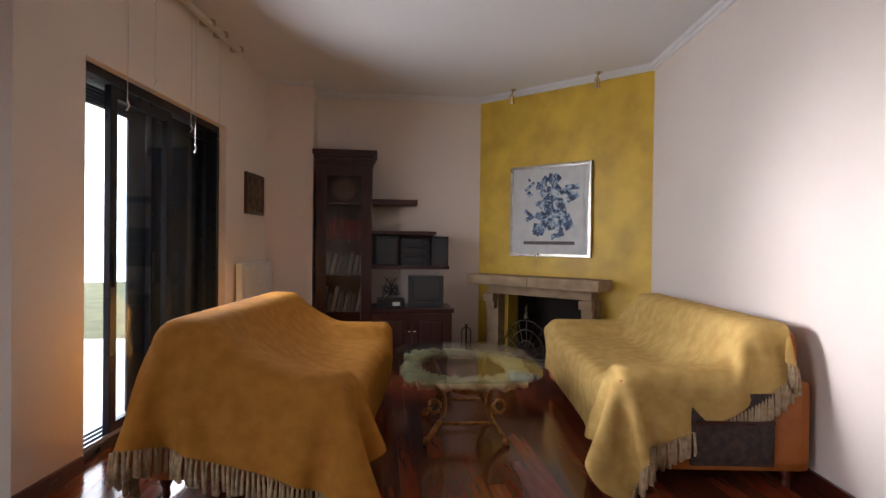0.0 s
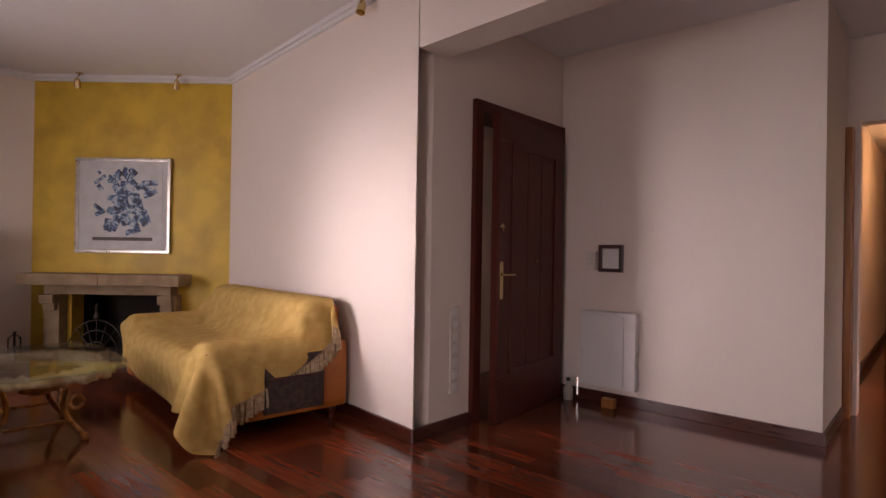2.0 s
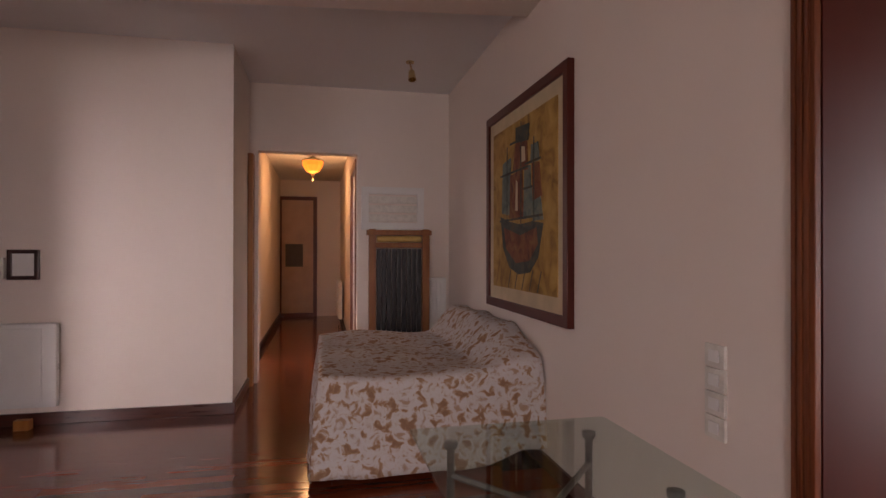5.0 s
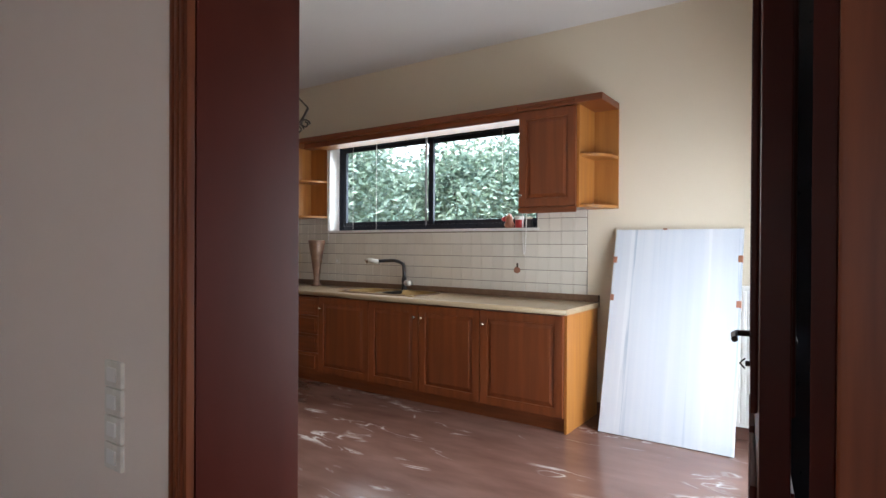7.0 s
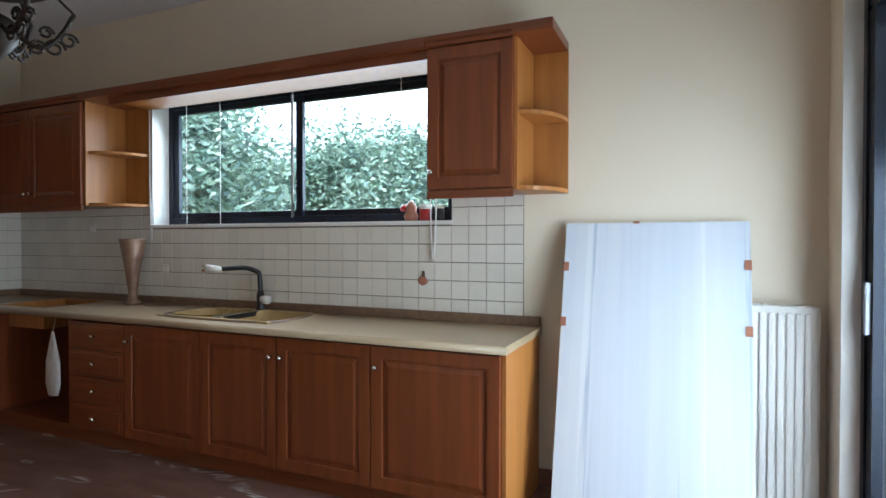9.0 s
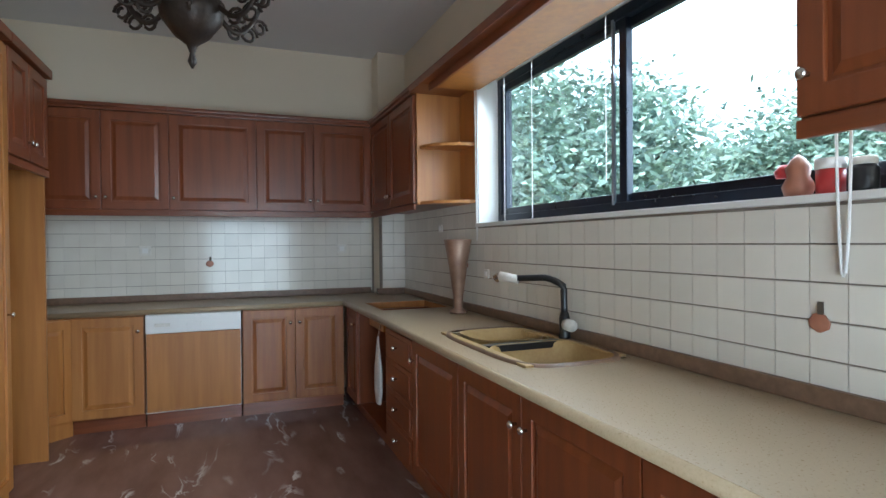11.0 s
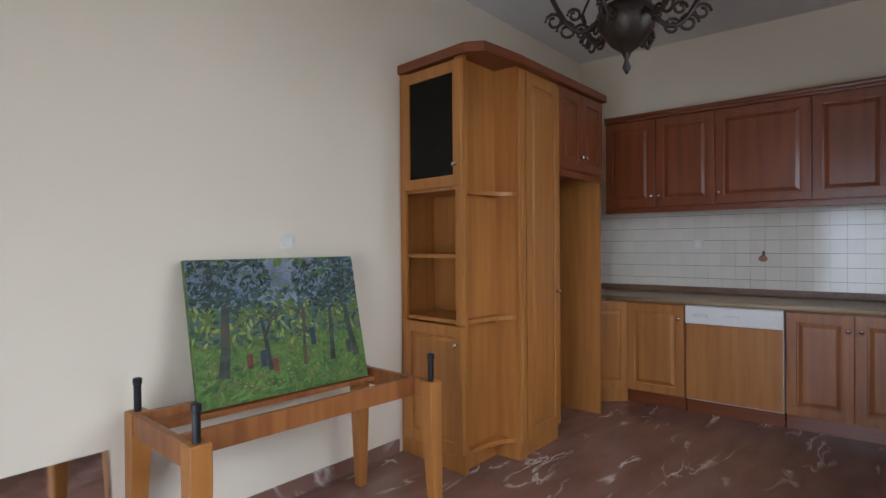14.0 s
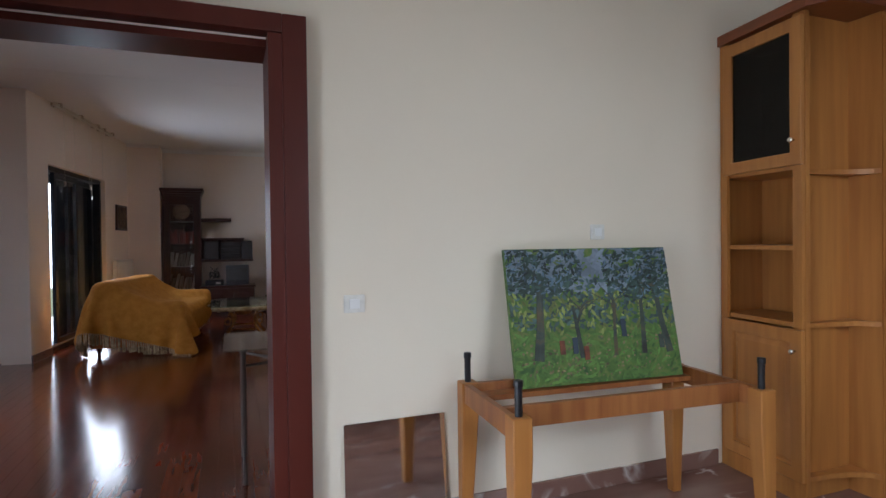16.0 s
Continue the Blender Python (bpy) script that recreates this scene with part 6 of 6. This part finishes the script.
TW, TD, TH = 1.16, 0.60, 0.645
tb = thing("table_frame", (1.889, -2.355, 0), -3.5, "chestnut wooden table frame without its top", "table")
for x in (0.0, TW - 0.075):
    for y in (0.0, TD - 0.075):
        bm = bmesh.new()
        ix, iy = (0 if x == 0 else 1), (0 if y == 0 else 1)
        lo = [bm.verts.new((x + ix * 0.028 + a * 0.047, y + iy * 0.028 + b * 0.047, 0.001)) for a, b in ((0, 0), (1, 0), (1, 1), (0, 1))]
        mid = [bm.verts.new((x + a * 0.075, y + b * 0.075, 0.50)) for a, b in ((0, 0), (1, 0), (1, 1), (0, 1))]
        hi = [bm.verts.new((x + a * 0.075, y + b * 0.075, TH)) for a, b in ((0, 0), (1, 0), (1, 1), (0, 1))]
        bm.faces.new(lo[::-1])
        bm.faces.new(hi)
        ring_faces(bm, lo, mid)
        ring_faces(bm, mid, hi)
        bmesh.ops.bevel(bm, geom=bm.edges[:], offset=0.004, segments=1, affect="EDGES")
        l = part("leg", bm, M_OAK, tb)
        if not (ix and iy):
            part("bolt", lathe(bmesh.new(), [(0.014, TH), (0.014, TH + 0.10), (0.017, TH + 0.105), (0.017, TH + 0.125), (0.012, TH + 0.128)], 12, (x + 0.037, y + 0.037, 0)), M_BLACK, l, "black threaded fixing bolt")
for x in (0.008, TW - 0.036):
    part("apron", B(x, x + 0.028, 0.075, TD - 0.075, 0.560, 0.643, bev=0.003), M_TABLE, tb)
part("apron", B(0.037, TW - 0.037, TD - 0.075, TD - 0.048, 0.560, 0.643, bev=0.003), M_TABLE, tb)
part("apron", B(0.037, TW - 0.037, 0.15, 0.178, 0.560, 0.643, bev=0.003), M_TABLE, tb)
part("ledge", B(0.037, TW - 0.037, TD - 0.16, TD - 0.076, 0.585, 0.607), M_TABLE, tb)
lp = thing("landscape_painting", (2.20, -1.90, 0.61), 0, "unframed green woodland painting leaning on the table frame", "painting")
lp.matrix_world = pose(2.145, -1.905, 0.613, 0, 0, -4.5) @ pose(0, 0, 0, -13, 0, 0) @ Matrix.Diagonal((1.09, 1, 1.04, 1))
part("canvas", B(0, 0.79, 0.0, 0.02, 0, 0.60, bev=0.003), M_LANDLOW, lp)
random.seed(11)


def paint(name, rgb, spread):
    return material(name, rgb, 0.6, second=tuple(c * 0.55 for c in rgb), scale=9, vary=spread, bump=0.3, bump_scale=120)


def dabs(name, mat, spots, w, h, lift, label):
    """Small flat brush strokes, one part for each colour; spots: (x, z, angle)."""
    co, fa = [], []
    for k, (x, z, a) in enumerate(spots):
        c, q, d = math.cos(a), math.sin(a), lift + 0.0000015 * k
        f = random.uniform(0.6, 1.3)
        i = len(co)
        for u, v in ((-w, -h * 0.4), (0, -h), (w, -h * 0.3), (w * 0.8, h * 0.5), (0, h), (-w * 0.9, h * 0.4)):
            px, pz = x + f * (u * c - v * q), z + f * (u * q + v * c)
            co.append((min(max(px, 0.003), 0.787), -d, min(max(pz, 0.003), 0.597)))
        fa.append(tuple(range(i, i + 6)))
    me = bpy.data.meshes.new(name)
    me.from_pydata(co, [], fa)
    me.materials.append(mat)
    ob = new(name, me)
    ob.parent = lp
    ob["label"] = label
    tagged(ob, kind="stuff")


def scatter(n, x0, x1, z0, z1, keep=lambda x, z: True):
    out = []
    while len(out) < n:
        x, z = random.uniform(x0, x1), random.uniform(z0, z1)
        if keep(x, z):
            out.append((x, z, random.uniform(-0.7, 0.7) + (1.2 if random.random() < 0.4 else 0)))
    return out


def canopy(x, z):
    return (x - 0.14) ** 2 / 0.045 + (z - 0.52) ** 2 / 0.016 < 1 or (x - 0.64) ** 2 / 0.035 + (z - 0.50) ** 2 / 0.022 < 1


dabs("sky_dab", paint("sky_blue_paint", (0.22, 0.27, 0.33), 0.15), scatter(340, 0.0, 0.79, 0.40, 0.60), 0.030, 0.010, 0.0006, "pale blue sky strokes")
dabs("wood_dab", paint("blue_green_paint", (0.055, 0.10, 0.095), 0.6), scatter(520, 0.0, 0.79, 0.24, 0.46), 0.014, 0.007, 0.0014, "blue-green far wood strokes")
dabs("light_dab", paint("yellow_green_paint", (0.22, 0.26, 0.06), 0.5), scatter(190, 0.0, 0.79, 0.20, 0.40), 0.006, 0.016, 0.0024, "yellow-green light strokes")
dabs("grass_dab", paint("fresh_green_paint", (0.10, 0.21, 0.035), 0.4), scatter(420, 0.0, 0.79, 0.0, 0.22), 0.020, 0.006, 0.0030, "fresh green grass strokes")
dabs("flower_dab", paint("ochre_flower_paint", (0.20, 0.15, 0.07), 0.6), scatter(150, 0.0, 0.79, 0.03, 0.20), 0.006, 0.005, 0.0038, "ochre and grey flower strokes")
for x, w, top, lean in ((0.13, 0.026, 0.48, 0.02), (0.30, 0.013, 0.34, -0.01), (0.48, 0.011, 0.36, 0.01), (0.62, 0.015, 0.44, 0.01), (0.72, 0.02, 0.46, -0.02)):
    bm = tube(bmesh.new(), [(x - lean, -0.0035, 0.11), (x, -0.0035, 0.24), (x + lean, -0.0035, top)], w, 6, w * 0.55)
    for k in range(4):
        tube(bm, [(x + lean * 0.6, -0.0035, top - 0.10), (x + lean + random.uniform(-0.05, 0.05), -0.0035, top - 0.02), (x + random.uniform(-0.13, 0.13), -0.0035, top + random.uniform(0.01, 0.08))], w * 0.4, 5, w * 0.15)
    part("painted_trunk", bm, M_SHIPA, lp, "painted dark tree trunk", pose(0, -0.0035, 0) @ Matrix.Diagonal((1, 0.1, 1, 1)))
dabs("leaf_dab", paint("dark_leaf_paint", (0.035, 0.065, 0.05), 0.7), scatter(620, 0.0, 0.79, 0.36, 0.60, canopy), 0.014, 0.006, 0.0062, "dark green leaf strokes")
dabs("blue_dab", paint("slate_blue_paint", (0.10, 0.16, 0.22), 0.5), scatter(150, 0.0, 0.79, 0.36, 0.60, canopy), 0.012, 0.004, 0.0072, "slate blue leaf strokes")
for x, z, h, mt in ((0.22, 0.13, 0.06, M_SHIPB), (0.28, 0.13, 0.07, M_SHUT), (0.33, 0.10, 0.06, M_SHIPB), (0.52, 0.19, 0.08, M_SHUT), (0.70, 0.13, 0.06, M_SHIPA)):
    part("painted_spot", box(bmesh.new(), x - 0.012, x + 0.012, -0.0085, -0.006, z, z + h, 0.001), mt, lp, "small plain upright painted spot")
mr = thing("mirror", (1.43, -1.74, 0), 0, "frameless rectangular mirror leaning at the wall", "mirror")
mr.matrix_world = pose(1.43, -1.72, 0.002, 0, 0, 1) @ pose(0, 0, 0, -3, 0, 0)
part("glass", B(0, 0.46, 0, 0.006, 0, 0.485), M_MIRROR, mr)

fg = thing("figurine", (2.15, -4.92, 1.429), 0, "small red and brown ceramic figurine on the sill", "ornament")
part("ornament_body", lathe(bmesh.new(), [(0.035, 0), (0.045, 0.03), (0.03, 0.06), (0.035, 0.085), (0.02, 0.11), (0.004, 0.125)], 14), M_SALMON, fg, soft=True)
part("ornament_top", lathe(bmesh.new(), [(0.022, 0.06), (0.028, 0.08), (0.012, 0.10)], 12, (0.045, 0, 0)), M_RED, fg, soft=True)
jr = thing("candle_jar", (2.055, -4.92, 1.429), 0, "red candle in a white-rimmed glass jar", "candle")
part("wax", lathe(bmesh.new(), [(0.036, 0), (0.036, 0.07)], 18), M_RED, jr, soft=True)
part("jar_rim", lathe(bmesh.new(), [(0.038, 0.07), (0.040, 0.10), (0.034, 0.10)], 18), M_WHITE, jr, soft=True)

dj = thing("small_jar", (1.965, -4.92, 1.429), 0, "small dark jar with a white lid on the sill", "jar")
part("jar_body", lathe(bmesh.new(), [(0.03, 0), (0.033, 0.01), (0.033, 0.06), (0.026, 0.072)], 18), M_BLACK, dj, soft=True)
part("lid", lathe(bmesh.new(), [(0.029, 0.0725), (0.029, 0.09), (0.024, 0.093)], 18), M_PLASTIC, dj, "white lid", soft=True)

# chandelier
ch = thing("chandelier", (3.22, -3.24, 0), 0, "ornate dark bronze chandelier with a white glass bowl", "chandelier")
part("stem", lathe(bmesh.new(), [(0.05, HK - 0.001), (0.05, HK - 0.03), (0.012, HK - 0.05), (0.012, 2.62), (0.03, 2.60), (0.012, 2.56)], 14), M_IRON, ch, soft=True)
part("glass_shade", lathe(bmesh.new(), [(0.03, 2.56), (0.14, 2.52), (0.20, 2.44), (0.205, 2.38), (0.19, 2.37)], 28), M_WHITE, ch, "white opal glass bowl", soft=True)
part("ring", lathe(bmesh.new(), [(0.205, 2.35), (0.225, 2.36), (0.225, 2.385), (0.205, 2.39)], 28), M_IRON, ch, soft=True)
part("urn", lathe(bmesh.new(), [(0.004, 1.945), (0.016, 1.97), (0.008, 2.0), (0.02, 2.03), (0.06, 2.06), (0.105, 2.12), (0.115, 2.18), (0.09, 2.21), (0.05, 2.23), (0.02, 2.26), (0.02, 2.36)], 24), M_IRON, ch, soft=True)
for k in range(6):
    a = k * math.pi / 3
    c, s = math.cos(a), math.sin(a)
    arm = part("arm", tube(bmesh.new(), curve_pts(lambda u: (c * (0.10 + 0.20 * u), s * (0.10 + 0.20 * u), 2.17 - 0.07 * math.sin(u * math.pi) + 0.12 * u * u), 12), 0.010, 7), M_IRON, ch, soft=True)
    bm = bmesh.new()
    for j, (r0, z0, q) in enumerate(((0.17, 2.12, 0.035), (0.23, 2.13, 0.04), (0.28, 2.17, 0.035), (0.20, 2.19, 0.028))):
        tube(bm, curve_pts(lambda u: (c * (r0 + q * (1 - 0.6 * u) * math.cos(u * 8)), s * (r0 + q * (1 - 0.6 * u) * math.cos(u * 8)), z0 + q * (1 - 0.6 * u) * math.sin(u * 8)), 14), 0.0065, 5)
    part("scrollwork", bm, M_IRON, arm, soft=True)
    part("hanger", tube(bmesh.new(), [(c * 0.30, s * 0.30, 2.29), (c * 0.215, s * 0.215, 2.37)], 0.006, 5), M_IRON, arm)

# tiles of the splashbacks --------------------------------------------------------
struct("wall_tile_bed_south", B(1.438, 5.86, -4.869, -4.862, 0.85, 1.404), M_GROUT, "brown tile grout behind the splashback")
tbs = bpy.data.objects["wall_tile_bed_south"]
struct("wall_tile_bed_east", B(6.062, 6.069, -4.62, -1.70, 0.85, Z0), M_GROUT, "brown tile grout behind the splashback")
tbe = bpy.data.objects["wall_tile_bed_east"]
struct("wall_tile_bed_upper", box(box(box(bmesh.new(), 1.438, 1.85, -4.869, -4.862, 1.404, 1.60), 4.29, 5.86, -4.869, -4.862, 1.404, 1.60), 5.854, 5.861, -4.862, -4.62, 0.85, 1.60), M_GROUT, "brown tile grout")
tbu = bpy.data.objects["wall_tile_bed_upper"]
T = 0.105
tm = bpy.data.meshes.new("tile")
bm = box(bmesh.new(), 0.0006, T - 0.0006, -0.006, 0, 0.0016, T - 0.0018)
for v in bm.verts:
    if v.co.y < -0.003:
        v.co.x += 0.0012 if v.co.x < T / 2 else -0.0012
        v.co.z += 0.0012 if v.co.z < T / 2 else -0.0012
bm.to_mesh(tm)
bm.free()
tm.materials.append(M_TILE)
rest = bmesh.new()
count = 0


def tile(m, parent, near):
    global count
    if near and count < 290:
        o = new("tile", tm)
        o.parent = parent
        o.matrix_local = m
        count += 1
    else:
        box(rest, 0.0006, T - 0.0006, -0.006, 0, 0.0016, T - 0.0018, m=m)


for r in range(7):
    z = 0.872 + T * r
    for c in range(43):
        x = 5.85 - T * (c + 1)
        if x < 1.36 or (z + T > 1.41 and 1.872 < x + T and x < 4.25):
            continue
        tile(pose(x + T, -4.861, z, 0, 0, 180), tbs if z < 1.35 else tbu, c > 8)
    for c in range(28):
        y = -4.60 + T * c
        if z + T < 1.64 and y + T < -1.70:
            tile(pose(6.061, y + T, z, 0, 0, -90), tbe, False)
    for c in range(2):
        tile(pose(5.853, -4.855 + T * (c + 1), z, 0, 0, -90), tbu, False)
tagged(part("tiles", rest, M_TILE, tbe), kind="stuff")
for x, y, z, rz, k in ((4.45, -4.854, 1.13, 180, 0), (2.04, -4.854, 1.05, 180, 1), (6.054, -3.22, 1.12, -90, 1)):
    dc = thing("tile_decoration", (x, y, z), rz, "small terracotta fruit decoration on a tile", "decoration", "tile decorations")
    part("motif", lathe(bmesh.new(), [(0.004, 0), (0.028, 0.012), (0.032, 0.03), (0.018, 0.05), (0.004, 0.055)], 12), M_SALMON, dc, m=pose(0, -0.002, 0) @ Matrix.Diagonal((1, 0.12, 1, 1)), soft=True)
    part("stalk", box(bmesh.new(), -0.004, 0.012, -0.005, -0.001, 0.05, 0.085), M_BARK, dc)
for y in (-2.70, -4.28):
    switch_strip((6.055, y, 1.22), -90, 1, 0.085, 0.08, "ivory socket on the splashback tiles")
for x, z in ((4.95, 1.38), (4.16, 1.08)):
    switch_strip((x, -4.855, z), 180, 1, 0.06, 0.06, "small brown socket on the tiles")

# outside --------------------------------------------------------------------------
struct("ground", B(-60, 60, -80, 80, -3.6, -3.4), M_GROUND, "dry grass ground")
bk = bmesh.new()
for k in range(48):
    a, b = 2 * math.pi * k / 48, 2 * math.pi * (k + 1) / 48
    vs = [bk.verts.new((72 * math.cos(q), 72 * math.sin(q), z)) for q, z in ((a, -3.4), (b, -3.4), (b, 60), (a, 60))]
    bk.faces.new(vs[::-1])
struct("backdrop_sky", bk, glow_material("overcast_white_sky", (0.86, 0.93, 1.0), 1.5), "pale overcast sky in the distance")
struct("pavement_terrace", B(-6.5, -1.0, -1.4, 8.0, -0.25, -0.02), M_TERRACE, "pale terrace tiles outside the sliding door")
struct("pavement_balcony", B(-3.2, -0.2, -5.4, -1.7, -0.25, -0.02), M_TERRACE, "pale kitchen balcony tiles")
rl = thing("terrace_parapet", (-6.4, 0, 0), 0, "white terrace parapet with a thin rail", "parapet")
part("wall", B(-0.08, 0.08, -1.4, 8.0, -0.02, 0.75), M_TERRACE, rl)
part("rail", tube(bmesh.new(), [(0, -1.4, 0.95), (0, 8.0, 0.95)], 0.025, 8), M_GREYMETAL, rl)


def tree(x, y, z, h, r, seed, mat, label, n=5200, leaf=0.16):
    random.seed(seed)
    t = thing("tree", (x, y, z), 0, label, "tree", "garden trees")
    part("trunk", tube(bmesh.new(), [(0, 0, 0), (0.1, 0.05, h * 0.3), (0.0, 0.1, h * 0.62)], 0.20, 10, 0.08), M_BARK, t, soft=True)
    clumps = []
    for k in range(46):
        a, e = random.uniform(0, 2 * math.pi), random.uniform(-0.5, 1.2)
        d = r * random.uniform(0.35, 1.0)
        clumps.append((Vector((d * math.cos(a) * math.cos(e), d * math.sin(a) * math.cos(e), h * 0.62 + d * 0.8 * math.sin(e))), r * random.uniform(0.22, 0.42)))
    bm = bmesh.new()
    for c, _ in clumps[:9]:
        tube(bm, [(0, 0.05, h * 0.45), tuple(c * 0.5 + Vector((0, 0, h * 0.25))), tuple(c)], 0.05, 6, 0.015)
    part("limb", bm, M_BARK, t)
    co, fa = [], []
    for k in range(n):
        c, cr = random.choice(clumps)
        p = c + Vector((random.gauss(0, 0.5), random.gauss(0, 0.5), random.gauss(0, 0.42))) * cr
        u = Vector((random.uniform(-1, 1), random.uniform(-1, 1), random.uniform(-0.6, 0.6))).normalized() * leaf * random.uniform(0.6, 1.3)
        v = u.cross(Vector((random.uniform(-1, 1), random.uniform(-1, 1), random.uniform(-1, 1)))).normalized() * leaf * 0.4
        i = len(co)
        co += [p - u, p + v, p + u, p - v]
        fa.append((i, i + 1, i + 2, i + 3))
    me = bpy.data.meshes.new("crown")
    me.from_pydata(co, [], fa)
    me.materials.append(mat)
    o = new("crown", me)
    o.parent = t
    return t


for i, (x, y, h, r) in enumerate(((-6, -24, 9.0, 3.6), (-1, -25, 8.0, 3.4), (3, -23, 8.8, 3.6), (7, -25, 9.4, 3.8), (11, -23, 8.4, 3.6), (15, -26, 8.6, 3.8), (20, -24, 8.0, 3.6), (25, -22, 7.6, 3.6), (30, -18, 7.6, 3.6), (0, -33, 11.5, 4.4), (9, -34, 11.0, 4.6), (18, -33, 10.5, 4.6), (28, -30, 9.5, 4.6), (13, -11, 8.8, 3.0), (17.5, -9.0, 9.8, 3.2), (10.5, -17, 8.3, 3.2))):
    tree(x, y, -3.4, h + 0.6, r + 0.4, 20 + i, M_LEAF2 if i % 3 == 2 else M_LEAF, "leafy garden tree beyond the kitchen window", 22000, 0.12 if y > -20 else 0.15)
for i, (x, y, h, r) in enumerate(((-12, 7, 5.0, 2.0), (-14, 12, 5.4, 2.4), (-11, 14.5, 5.2, 2.0), (-13, 17.5, 5.6, 2.4), (-15, 3, 5.0, 2.2), (-13, -4, 5.2, 2.4))):
    tree(x, y, -3.4, h, r, 60 + i, M_LEAF, "leafy tree beyond the terrace", 2600, 0.2)

# parquet: planks of the living room floor ---------------------------------------
random.seed(9)
PW, PL = 0.09, 0.95
pm = bpy.data.meshes.new("plank")
bm = box(bmesh.new(), 0.0006, PW - 0.0006, 0.0006, PL - 0.0006, -0.018, 0.0)
bm.to_mesh(pm)
bm.free()
pm.materials.append(M_PARQ)
fl = bpy.data.objects["floor"]
co, fa = [], []
n_part = 0
for i in range(int(13.8 / PW)):
    x = -2.6 + PW * i
    off = random.uniform(0, PL)
    y0, y1 = (-1.555, 7.25) if x < 5.6 else (-0.6, 0.5)
    j = -1
    while True:
        a = y0 - off + PL * (j + 1)
        j += 1
        if a > y1:
            break
        b = a + PL
        a, b = max(a, y0), min(b, y1)
        if b - a < 0.02:
            continue
        if n_part < 300 and -0.3 < x < 2.5 and 0.6 < a and b < 6.5 and b - a > PL - 0.01:
            o = new("plank", pm)
            o.parent = fl
            o.matrix_local = pose(x, a, 0.0)
            n_part += 1
            continue
        k = len(co)
        g = 0.0006
        co += [(x + g, a + g, 0), (x + PW - g, a + g, 0), (x + PW - g, b - g, 0), (x + g, b - g, 0), (x + g, a + g, -0.01), (x + PW - g, a + g, -0.01), (x + PW - g, b - g, -0.01), (x + g, b - g, -0.01)]
        fa += [tuple(k + q for q in f) for f in ((0, 1, 2, 3), (0, 4, 5, 1), (1, 5, 6, 2), (2, 6, 7, 3), (3, 7, 4, 0))]
me = bpy.data.meshes.new("planks")
me.from_pydata(co, [], fa)
me.materials.append(M_PARQ)
pr = new("planks", me)
pr.parent = fl
tagged(pr, kind="stuff")
